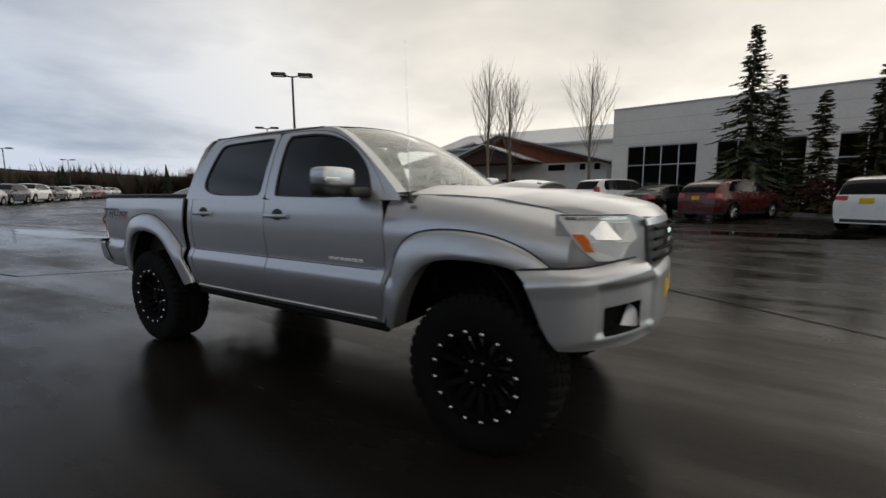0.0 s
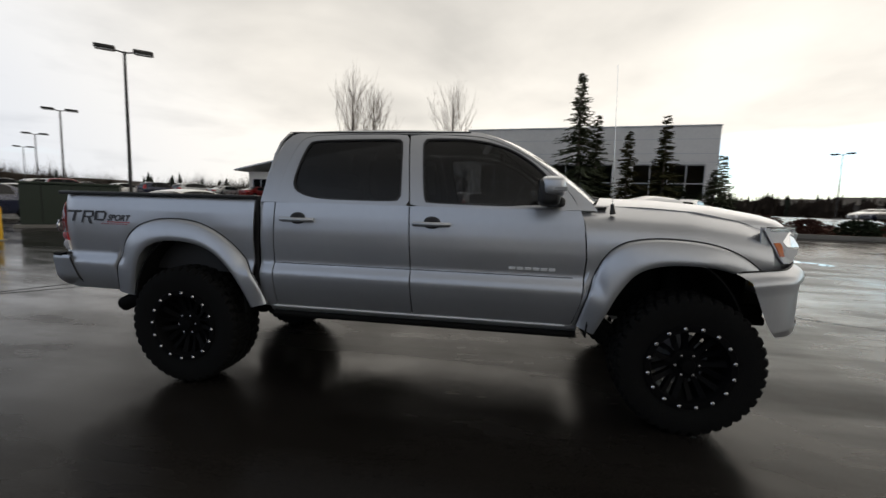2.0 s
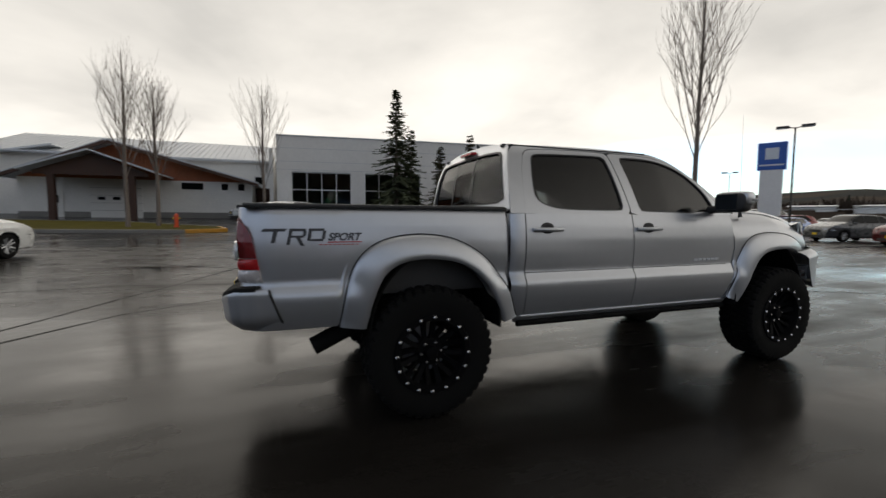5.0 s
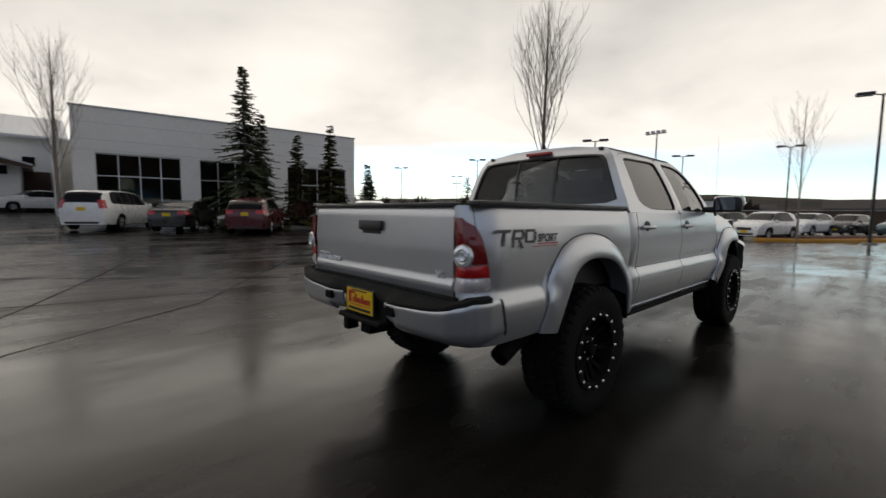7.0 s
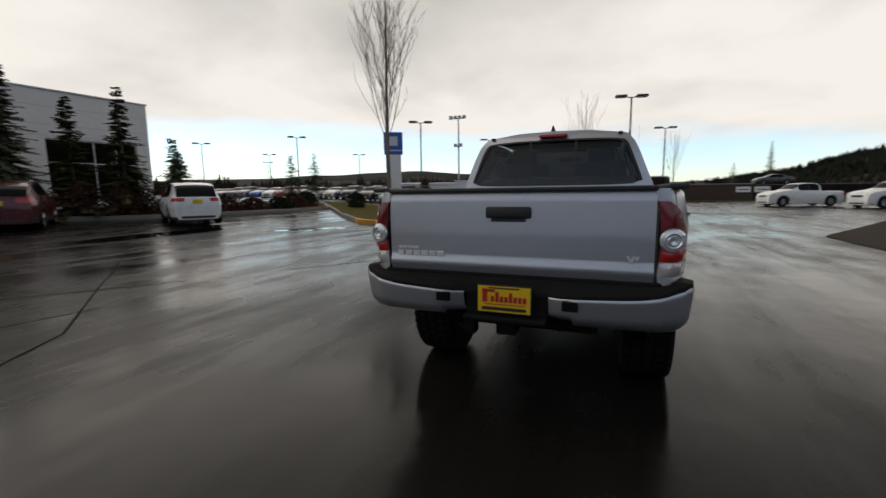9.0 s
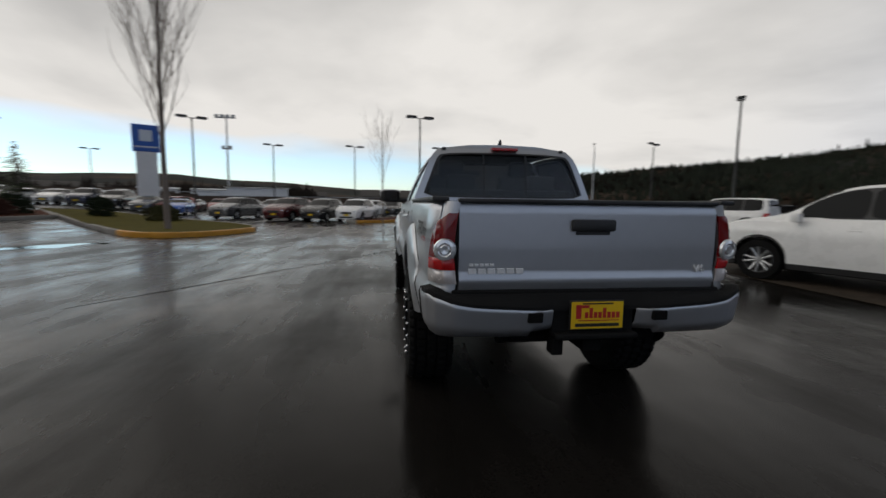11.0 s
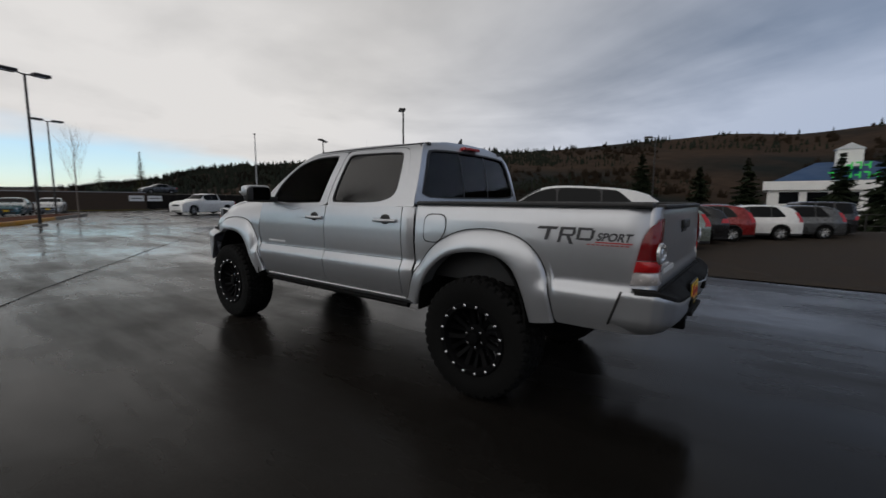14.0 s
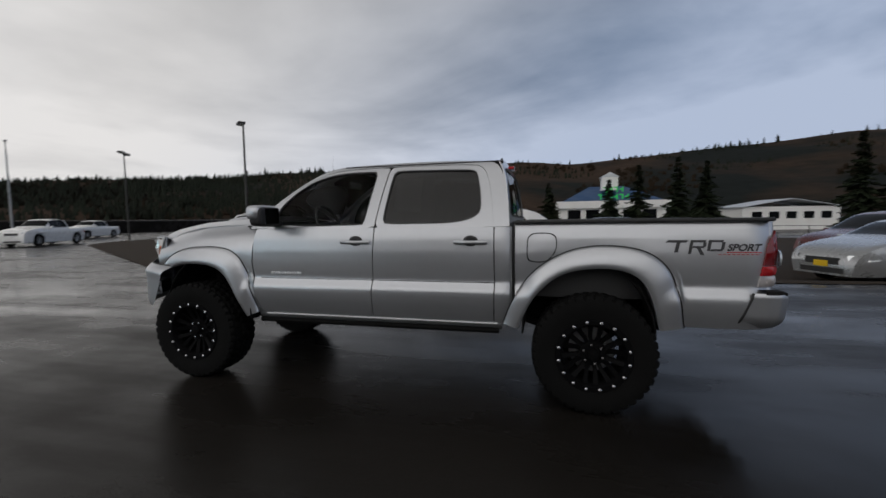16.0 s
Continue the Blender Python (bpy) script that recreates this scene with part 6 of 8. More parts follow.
conifer(4.1, 22.7, 8.75, 2.4, NEEDLE, "tall dark green fir with drooping boughs", 3, 34, fat=1.5)
conifer(5.2, 23.3, 6.4, 1.5, NEEDLE, "dark green fir beside a taller one", 8, 24, fat=1.5)
conifer(6.6, 21.6, 5.2, 1.3, NEEDLE2, "small bronze-green cypress in mulch", 5, 22, fat=1.6)
conifer(8.2, 20.7, 5.9, 1.35, NEEDLE2, "bronze-green weeping cypress in mulch", 7, 24, fat=1.6)
conifer(11.6, 22.0, 4.0, 0.9, NEEDLE, "slim young fir by the showroom", 11, 18, fat=1.4)
conifer(10.4, 20.0, 3.1, 1.1, NEEDLE, "young blue-green fir in mulch", 12, 16, fat=1.4)
conifer(26.5, 27.0, 4.2, 1.8, NEEDLE, "spreading dark pine on the verge", 14, 14)
conifer(38.0, 33.5, 5.4, 2.2, NEEDLE, "spreading dark pine on the verge", 15, 16)


def bare_tree(x, y, h, seed, label, spread=0.22, limbs=26, name="bare_tree", base_limb=0.28, r0=None):
    """A leafless upright street tree: trunk, steep limbs, fine twigs."""
    rnd = random.Random(seed)
    e = thing(name, label, "tree", (x, y, gz(x, y) + 0.1))
    r0 = r0 or 0.017 * h
    tb, cb = bmesh.new(), bmesh.new()
    pts, p = [], Vector((0, 0, -0.2))
    n = 12
    for k in range(n + 1):
        pts.append((p.copy(), r0 * (1 - k / n) ** 0.8 + 0.006))
        p = p + Vector((rnd.uniform(-0.03, 0.03), rnd.uniform(-0.03, 0.03), 1)) * ((h + 0.2) / n)
    for a, b in zip(pts, pts[1:]):
        tube(a[0], b[0], a[1], b[1], 8, tb, False)
    part("trunk", tb, BARK, e, "grey-brown bare trunk", smooth=True)

    def grow(p, d, ln, r, depth):
        q = p
        k = 4
        for i in range(k):
            d = (d + Vector((rnd.uniform(-0.09, 0.09), rnd.uniform(-0.09, 0.09), 0.10))).normalized()
            q2 = q + d * (ln / k)
            tube(q, q2, max(0.003, r * (1 - i / k * 0.7)), max(0.0025, r * (1 - (i + 1) / k * 0.7)), 3, cb, False)
            if depth > 0:
                for _ in range(2 if depth > 1 else 1):
                    a = rnd.uniform(0, 2 * math.pi)
                    d2 = (d + Vector((math.cos(a), math.sin(a), 0.1)) * rnd.uniform(0.35, 0.65)).normalized()
                    grow(q2, d2, ln * rnd.uniform(0.3, 0.5), r * 0.5, depth - 1)
            q = q2

    for k in range(limbs):
        f = base_limb + (0.93 - base_limb) * k / limbs
        a = k * 2.4 + rnd.uniform(-0.4, 0.4)
        d = Vector((math.cos(a) * spread * 2.4, math.sin(a) * spread * 2.4, 1)).normalized()
        base = pts[int(f * n)][0].lerp(pts[min(n, int(f * n) + 1)][0], f * n - int(f * n))
        grow(base, d, h * (1 - f) * rnd.uniform(0.42, 0.62) + 0.5, r0 * 0.26 * (1 - f) + 0.005, 2 if f < 0.75 else 1)
    part("crown", cb, BARK, e, "bare grey twigs")
    return e


bare_tree(13.6, 9.7, 11.5, 21, "leafless upright street tree in a grass island", 0.16, 34, base_limb=0.3, r0=0.12)
bare_tree(-10.6, 24.6, 9.6, 22, "leafless upright tree on the grass bed", 0.13, 26, r0=0.12)
bare_tree(-9.4, 25.6, 8.6, 23, "leafless upright tree on the grass bed", 0.13, 26, r0=0.12)
bare_tree(-3.6, 24.2, 8.4, 24, "slim leafless tree by the showroom", 0.13, 24, r0=0.10)
bare_tree(23.5, 1.2, 7.0, 25, "young leafless tree on the mulch island", 0.15, 10, r0=0.045)
bare_tree(36.5, -5.2, 6.2, 26, "young leafless tree on the mulch island", 0.15, 9, r0=0.045)


def shrub(x, y, rx, ry, h, material, label, seed, n=1500, leaf=0.12, name="shrub"):
    rnd = random.Random(seed)
    e = thing(name, label, "shrub", (x, y, gz(x, y) + 0.12), 0, "", "")
    part("stem", tube((0, 0, -0.1), (0, 0, h * 0.6), 0.05, 0.02, 6), BARK, e)
    verts, faces = [], []
    for _ in range(n):
        a, u, v = rnd.uniform(0, 2 * math.pi), rnd.random() ** 0.4, rnd.random()
        lump = 0.75 + 0.35 * noise.noise((math.cos(a) * 2 + seed, math.sin(a) * 2, v * 3))
        rr = u * lump * math.sqrt(max(0.03, 1 - (v - 0.25) ** 2 / 0.6))
        p = Vector((rx * rr * math.cos(a), ry * rr * math.sin(a), h * v * (0.7 + 0.5 * lump)))
        d = Vector((rnd.uniform(-1, 1), rnd.uniform(-1, 1), rnd.uniform(-0.2, 1))).normalized()
        s = d.cross(Vector((rnd.random(), rnd.random(), rnd.random() + 0.1))).normalized()
        k, l = len(verts), leaf * (0.6 + 0.9 * rnd.random())
        verts.extend([p, p + d * l * 0.5 + s * l * 0.35, p + d * l, p + d * l * 0.5 - s * l * 0.35])
        faces.append((k, k + 1, k + 2, k + 3))
    me = bpy.data.meshes.new("leaves")
    me.from_pydata([tuple(v) for v in verts], [], faces)
    me.materials.append(material)
    ob = new("leaves", me)
    ob.parent = e
    return e


HEDGE = mat("dark_red_shrub", (0.085, 0.034, 0.022), 0.8, vary=0.5, scale=2)
DARKLEAF = mat("dark_evergreen_leaves", (0.032, 0.042, 0.024), 0.85, spec=0.06, vary=0.5, scale=2)
for k, (x, y, rx, ry, h, m) in enumerate(((4.9, 22.6, 1.0, 0.8, 1.3, DARKLEAF), (6.6, 21.3, 1.2, 0.8, 1.2, HEDGE), (8.0, 20.5, 1.3, 0.8, 1.1, HEDGE), (9.4, 19.8, 1.3, 0.8, 1.1, HEDGE), (10.8, 19.4, 1.2, 0.8, 1.0, DARKLEAF), (12.4, 19.3, 1.3, 0.9, 0.7, HEDGE), (14.2, 19.2, 1.3, 0.9, 0.6, HEDGE), (16.2, 19.0, 1.3, 0.9, 0.6, DARKLEAF), (18.5, 19.8, 1.2, 0.9, 0.7, HEDGE), (9.3, 22.0, 1.4, 1.2, 2.0, DARKLEAF), (20.2, 20.3, 1.2, 0.9, 0.9, DARKLEAF), (22.5, 17.5, 1.0, 0.8, 1.0, DARKLEAF), (20.5, 13.2, 1.6, 1.0, 0.8, NEEDLE2))):
    shrub(x, y, rx, ry, h, m, "low dark red-brown shrub in mulch" if m is HEDGE else "dark evergreen shrub in mulch", 40 + k, 1300)


# ---- parked vehicles ----
SHAPES = {
    # top line, belt line, half width, length, wheel places, tyre radius, screen, rear window, side windows
    "suv": dict(top=[(-2.36, 0.92), (-2.33, 1.06), (-2.18, 1.34), (-1.95, 1.48), (-1.5, 1.60), (-0.3, 1.68), (0.35, 1.65), (0.75, 1.42), (1.12, 1.17), (1.6, 1.10), (2.1, 0.98), (2.32, 0.80), (2.37, 0.66)],
                belt=1.06, w=0.95, wheels=(-1.37, 1.38), r=0.36, screen=(0.38, 1.10), rear=(-2.30, -1.98), side=[(-1.72, -0.98), (-0.94, -0.02), (0.02, 0.84)], clad=True),
    "crossover": dict(top=[(-2.18, 0.92), (-2.14, 1.05), (-1.92, 1.40), (-1.7, 1.55), (-1.2, 1.62), (-0.2, 1.64), (0.3, 1.58), (0.75, 1.32), (1.10, 1.10), (1.6, 1.03), (2.0, 0.90), (2.14, 0.74), (2.18, 0.62)],
                      belt=1.0, w=0.90, wheels=(-1.28, 1.30), r=0.34, screen=(0.34, 1.08), rear=(-2.12, -1.75), side=[(-1.50, -0.92), (-0.88, -0.05), (-0.01, 0.76)], clad=True),
    "sedan": dict(top=[(-2.36, 0.80), (-2.32, 0.98), (-2.0, 1.06), (-1.65, 1.10), (-1.05, 1.36), (-0.6, 1.44), (0.0, 1.46), (0.4, 1.38), (1.05, 1.06), (1.5, 1.0), (2.1, 0.86), (2.32, 0.70), (2.38, 0.56)],
                  belt=0.93, w=0.90, wheels=(-1.36, 1.38), r=0.32, screen=(0.36, 1.02), rear=(-1.62, -1.0), side=[(-0.98, -0.22), (-0.18, 0.74)], clad=False),
    "minivan": dict(top=[(-2.55, 0.95), (-2.52, 1.10), (-2.40, 1.50), (-2.2, 1.66), (-1.6, 1.73), (0.0, 1.74), (0.6, 1.66), (1.1, 1.36), (1.45, 1.14), (1.9, 1.04), (2.35, 0.88), (2.53, 0.72), (2.56, 0.6)],
                    belt=1.06, w=0.99, wheels=(-1.45, 1.52), r=0.34, screen=(0.62, 1.42), rear=(-2.50, -2.25), side=[(-2.05, -1.15), (-1.11, 0.02), (0.06, 1.08)], clad=False),
    "pickup": dict(top=[(-2.85, 1.02), (-2.84, 1.20), (-2.6, 1.22), (-1.0, 1.22), (-0.98, 1.24), (-0.93, 1.70), (-0.8, 1.86), (0.3, 1.88), (0.6, 1.80), (1.15, 1.36), (1.5, 1.28), (2.3, 1.20), (2.78, 1.05), (2.85, 0.85)],
                   belt=1.22, w=0.98, wheels=(-1.75, 1.85), r=0.42, screen=(0.58, 1.16), rear=(-0.97, -0.88), side=[(-0.84, -0.12), (-0.05, 0.74)], clad=False),
    "boxy": dict(top=[(-2.1, 1.1), (-2.08, 1.30), (-2.02, 1.72), (-1.9, 1.82), (0.3, 1.84), (0.5, 1.74), (0.72, 1.22), (1.0, 1.18), (1.9, 1.12), (2.06, 1.0), (2.1, 0.7)],
                 belt=1.16, w=0.92, wheels=(-1.32, 1.32), r=0.40, screen=(0.48, 0.74), rear=(-2.06, -2.0), side=[(-1.85, -1.1), (-1.0, -0.3), (-0.22, 0.42)], clad=True),
}
GREYTRIM = mat("dark_trim", (0.025, 0.025, 0.026), 0.55)


def car_paint(name, c, metal=0.0):
    return mat(name, c, 0.28, metal, 0.5, vary=0.04, scale=4, rvary=0.03)


WHITE_P = car_paint("white_car_paint", (0.80, 0.80, 0.79))
SILVER_P = car_paint("silver_car_paint", (0.42, 0.43, 0.44), 0.6)
BLACK_P = car_paint("black_car_paint", (0.010, 0.010, 0.011))
GREY_P = car_paint("grey_car_paint", (0.10, 0.105, 0.11), 0.5)
RED_P = car_paint("red_car_paint", (0.22, 0.012, 0.012), 0.2)
MAROON_P = car_paint("maroon_car_paint", (0.085, 0.010, 0.012), 0.3)
NAVY_P = car_paint("navy_car_paint", (0.010, 0.016, 0.045), 0.3)
BLUE_P = car_paint("blue_car_paint", (0.02, 0.09, 0.35), 0.3)
TEAL_P = car_paint("teal_car_paint", (0.03, 0.09, 0.11), 0.4)
GREEN_P = car_paint("pale_green_car_paint", (0.26, 0.30, 0.27), 0.5)


def car_wheel(r, fine):
    n = 36 if fine else 20
    w = new("wheel")
    part("tyre", lathe([(r * 0.64, -0.09), (r * 0.70, -0.105), (r * 0.95, -0.10), (r, -0.07), (r, 0.07), (r * 0.95, 0.10), (r * 0.70, 0.105), (r * 0.64, 0.09)], n), RUBBER, w, "black tyre", smooth=True)
    rim = part("rim", lathe([(r * 0.66, 0.09), (r * 0.64, 0.098), (r * 0.60, 0.09), (r * 0.56, 0.0), (0.0, -0.01)], n), GREYTRIM, w, "alloy rim", smooth=True)
    for k in range(5):
        m = Matrix.Rotation(2 * math.pi * k / 5, 4, "Y")
        bm = bmesh.new()
        for da in (-1, 1):
            tube(m @ Vector((0.03, 0.06, da * 0.012)), m @ Vector((r * 0.62, 0.085, da * r * 0.14)), 0.02, 0.022, 6, bm)
        part("spoke", bm, SILVER_P, rim, "silver spoke", smooth=True)
    part("hub_cap", lathe([(0.0, 0.085), (0.05, 0.08), (0.06, 0.05)], 16), SILVER_P, rim, smooth=True)
    return w


def build_car(kind, paint, label, x, y, rz, fine=False, plate=True, group="parked cars", roof=None, lift=0.0, tail_z=None):
    S = SHAPES[kind]
    top, belt, W, wheels, r = S["top"], S["belt"], S["w"], S["wheels"], S["r"]
    x0, x1 = top[0][0], top[-1][0]
    e = thing("pickup" if kind == "pickup" else "car", label, "pickup truck" if kind == "pickup" else "car", (x, y, gz(x, y) + lift), rz, group)
    tops = smooth_rows(top, passes=2)
    nx = 96 if fine else 60
    xs = sorted({round(v, 4) for v in np.linspace(x0, x1, nx).tolist() + [c + s * r * k for c in wheels for s in (-1, 1) for k in (1.16, 1.15, 1.05, 0.85, 0.6, 0.3)] + [v for pr in (S["screen"], S["rear"], *S["side"]) for v in pr]})
    roofz = max(p[1] for p in top)

    def low(v):
        z = 0.24
        for c in wheels:
            d = abs(v - c) / (r * 1.15)
            if d < 1:
                z = max(z, r + r * 1.15 * math.sqrt(1 - d * d))
        return z

    def half(v):
        t = max(0.0, (abs(v - (x0 + x1) / 2) - (x1 - x0) * 0.30) / ((x1 - x0) * 0.20))
        return W * (1 - 0.20 * t ** 2.6)

    def column(v):
        zt = lerp_rows(tops, v)
        zb = min(belt + 0.06 * (v - x0) / (x1 - x0) * -1 + 0.03, zt - 0.035)
        zl = min(low(v), zb - 0.04)
        hw = half(v)
        cab = max(0.0, zt - zb)
        wr = hw - 0.10 - 0.30 * max(0.0, cab - 0.08)
        pts = []
        for j in range(9):
            t = j / 8
            z = zl + (zb - zl) * t
            k = (z - 0.24) / (belt - 0.24)
            crease = 0.012 * math.exp(-((k - 0.78) / 0.06) ** 2)
            pts.append((hw - 0.07 * (1 - min(1, k * 1.8)) ** 2 - 0.045 * max(0, k - 0.72) / 0.28 + crease, z))
        y0 = pts[-1][0]
        ze = zt - 0.05 * min(1, cab / 0.3) - 0.012
        for j in range(1, 6):
            t = j / 5
            pts.append((y0 + (wr - y0) * t ** (0.9 if cab > 0.2 else 0.7), zb + (max(ze, zb + 0.01) - zb) * (t if cab > 0.2 else t ** 1.3)))
        y1, z1 = pts[-1]
        for j in range(1, 6):
            t = j / 5
            pts.append((y1 * math.cos(t * math.pi / 2) if j < 5 else 0.0, z1 + (zt - z1) * math.sin(t * math.pi / 2) ** 0.7))
        return pts

    cols = [column(v) for v in xs]
    groups = {}

    def kind_of(i, j, s):
        m = (xs[i] + xs[i + 1]) / 2
        if j >= 13 or (j == 12):
            if S["screen"][0] < m < S["screen"][1] and j >= 13:
                return ("windscreen", 0, 0)
            if S["rear"][0] < m < S["rear"][1] and j >= 13:
                return ("rear_window", 0, 0)
        if S["clad"] and j == 0:
            return ("cladding", 0, 0)
        return ("body", 0, 0)

    for i in range(len(xs) - 1):
        for s in (-1, 1):
            for j in range(18):
                groups.setdefault(kind_of(i, j, s), []).append((i, j, s))
    mats = {"body": paint, "window": DARKGLASS, "windscreen": DARKGLASS, "rear_window": DARKGLASS, "cladding": GREYTRIM, "pillar": GREYTRIM}
    body = None
    for key in sorted(groups, key=lambda k: k[0] != "body"):
        bm, seen = bmesh.new(), {}

        def vert(i, j, s):
            py, pz = cols[i][j]
            k = (i, j, s if py > 1e-4 else 0)
            if k not in seen:
                seen[k] = bm.verts.new((xs[i], s * py, pz))
            return seen[k]

        for i, j, s in groups[key]:
            q = [vert(i, j, s), vert(i + 1, j, s), vert(i + 1, j + 1, s), vert(i, j + 1, s)]
            if s > 0:
                q = q[::-1]
            try:
                bm.faces.new([v for n, v in enumerate(q) if v not in q[:n]])
            except ValueError:
                pass
        if key[0] == "body":
            for i in (0, len(xs) - 1):
                loop = [vert(i, j, -1) for j in range(19)] + [vert(i, j, 1) for j in range(17, -1, -1)]
                try:
                    bm.faces.new(loop)
                except ValueError:
                    pass
            bmesh.ops.recalc_face_normals(bm, faces=bm.faces[:])
        ob = part(key[0], bm, mats[key[0]], e if body is None else body, {"body": "", "cladding": "dark lower cladding", "pillar": "black window pillar"}.get(key[0], "dark car glass"), smooth=True)
        body = body or ob
    part("underside", box(x0 + 0.25, x1 - 0.25, -W + 0.14, W - 0.14, 0.22, 0.62), UNDER, e)
    w = car_wheel(r, fine)
    w.parent = e
    tagged(w, "wheel with silver spokes")
    w.matrix_local = pose(wheels[1], W - 0.125, r)
    for wx, s in ((wheels[0], 1), (wheels[1], -1), (wheels[0], -1)):
        copy_thing(w, pose(wx, s * (W - 0.125), r, 0, 0, 0 if s > 0 else 180))
    # side windows in one dark band, each pane tapering with the roof
    def surf_at(s, out):
        def f(x, z):
            p = column(x)[8:14]
            return (x, s * (float(np.interp(z, [q[1] for q in p], [q[0] for q in p])) + out), z)
        return f

    def belt_at(v):
        return belt + 0.055 + 0.05 * (x1 - v) / (x1 - x0) * (1 if kind in ("suv", "crossover") else 0.3)

    def opening(a, b, first, last, grow=0.0):
        rake = {"suv": 0.42, "crossover": 0.40, "sedan": 0.10, "minivan": 0.16}.get(kind, 0.05) if first else 0.0
        lo = [(v, belt_at(v) - grow) for v in np.linspace(a - grow, b + grow, 7)]
        hi = [(v, max(lerp_rows(tops, v) - 0.085 + grow, belt_at(v) + 0.02)) for v in np.linspace(b + grow, a + rake - grow, 9)]
        return round_poly(lo + hi, 1)

    sides = S["side"]
    for s in (-1, 1):
        band = opening(sides[0][0], sides[-1][1], True, True, 0.02)
        mid = ((sides[0][0] + sides[-1][1]) / 2, belt_at(0) + 0.15)
        part("window_trim", pane(band, mid, surf_at(s, 0.003), 64, 5, (0, 0, 1.2), 0.0), GREYTRIM, body, "black window surround")
        for k, (a, b) in enumerate(sides):
            o = opening(a, b, k == 0, k == len(sides) - 1)
            c = (sum(q[0] for q in o) / len(o), sum(q[1] for q in o) / len(o))
            part("window", pane(o, c, surf_at(s, 0.007), 40, 3, (0, 0, 1.2), 0.0), DARKGLASS, body, "dark car glass")

    rear_rows = [q for q in tops if q[0] < -0.3 and q[1] <= roofz]

    def rear_x(z):
        return float(np.interp(z, [q[1] for q in rear_rows], [q[0] for q in rear_rows]))

    # lamps wrapped over the corners, plates, mirrors
    zt, zr = lerp_rows(tops, x1 - 0.2) - 0.11, 0.98 if kind not in ("sedan",) else 0.86
    for s in (-1, 1):
        def lampf(xa, xb, za, zb, out):
            def f(u, v):
                vx = xa + (xb - xa) * u
                return (vx, s * (half(vx) - 0.03 - 0.05 * v + out), za + (zb - za) * v)
            return f
        part("headlamp", sheet(8, 4, lambda u, v: (x1 - 0.42 + 0.40 * u + 0.016, s * (half(x1 - 0.42 + 0.40 * u) - 0.0 - 0.03 * v - 0.35 * max(0, u - 0.55)), zt - 0.10 + 0.13 * v - 0.04 * u), (0, 0, 0.6), 0.02), CLEAR, e, "clear headlamp", smooth=True)
        zl0, zl1 = {"suv": (0.90, 1.07), "crossover": (0.86, 1.30), "sedan": (0.76, 0.93), "minivan": (0.92, 1.28), "pickup": (0.86, 1.16)}.get(kind, (0.9, 1.1)) if tail_z is None else tail_z

        def body_y(vx, z):
            p = column(vx)[:14]
            return float(np.interp(z, [q[1] for q in p], [q[0] for q in p]))

        def tail(u, v):
            z = zl0 + (zl1 - zl0) * v
            rx = rear_x(z)
            if u >= 0.45:
                vx = rx + 0.03 + (0.30 if kind in ("suv", "sedan") or tail_z else 0.17) * (u - 0.45) / 0.55 * (1 - 0.25 * v)
                return (vx, s * (body_y(vx, z) + 0.010), z)
            return (rx - 0.014 + 0.03 * (u / 0.45) ** 2, s * (body_y(rx + 0.04, z) - (0.30 if kind in ("suv", "sedan") or tail_z else 0.15) * (1 - u / 0.45) + 0.004), z)

        part("tail_lamp", sheet(14, 8, tail, (x0 + 1.0, 0, 0.9), 0.0), BRAKERED, e, "red wrap-round tail lamp", smooth=True)
        mx = S["screen"][1] - 0.28
        mirror = part("door_mirror", box(mx - 0.06, mx + 0.07, s * (W - 0.02), s * (W + 0.17), belt - 0.01, belt + 0.14, 0.03), paint, e, smooth=True)
        for k, (a, b) in enumerate(S["side"][-2:]):
            part("door_handle", box(a + 0.02, a + 0.19, s * (W - 0.045), s * (W - 0.012), belt - 0.13, belt - 0.105, 0.005), paint, e)
    part("front_grille", box(x1 - 0.05, x1 + 0.012, -W * 0.42, W * 0.42, zt - 0.22, zt - 0.07, 0.01), GREYTRIM, e, "dark grille")
    part("lower_grille", box(x1 - 0.06, x1 + 0.004, -W * 0.55, W * 0.55, 0.28, 0.40, 0.01), GREYTRIM, e)
    part("rear_bumper_trim", box(x0 - 0.01, x0 + 0.12, -W * 0.62, W * 0.62, 0.27, 0.37, 0.02), GREYTRIM, e)
    if plate:
        part("rear_plate", box(x0 - 0.022, x0 - 0.004, -0.155, 0.155, zr - 0.16, zr - 0.01), YELLOW, e, "yellow dealer plate")
        part("front_plate", box(x1 + 0.006, x1 + 0.02, -0.155, 0.155, 0.42, 0.55), YELLOW, e, "yellow dealer plate")
    if roof:
        for s in (-1, 1):
            part("roof_rail", strip_bar([(-1.5, s * 0.58, roofz + 0.02), (0.1, s * 0.58, roofz + 0.03)], 0.018, 6), SILVER_P, e, "roof rail")
    return e


def by_wheel(kind, wx, wy, rz, side=1, which=0):
    """The middle of a car whose wheel on that side touches the ground at (wx, wy)."""
    S = SHAPES[kind]
    c, s = math.cos(radians(rz)), math.sin(radians(rz))
    lx, ly = S["wheels"][which], side * (S["w"] - 0.03)
    return wx - (c * lx - s * ly), wy - (s * lx + c * ly)


def park(kind, paint, label, wx, wy, rz, side=1, which=0, **kw):
    build_car(kind, paint, label, *by_wheel(kind, wx, wy, rz, side, which), rz, **kw)


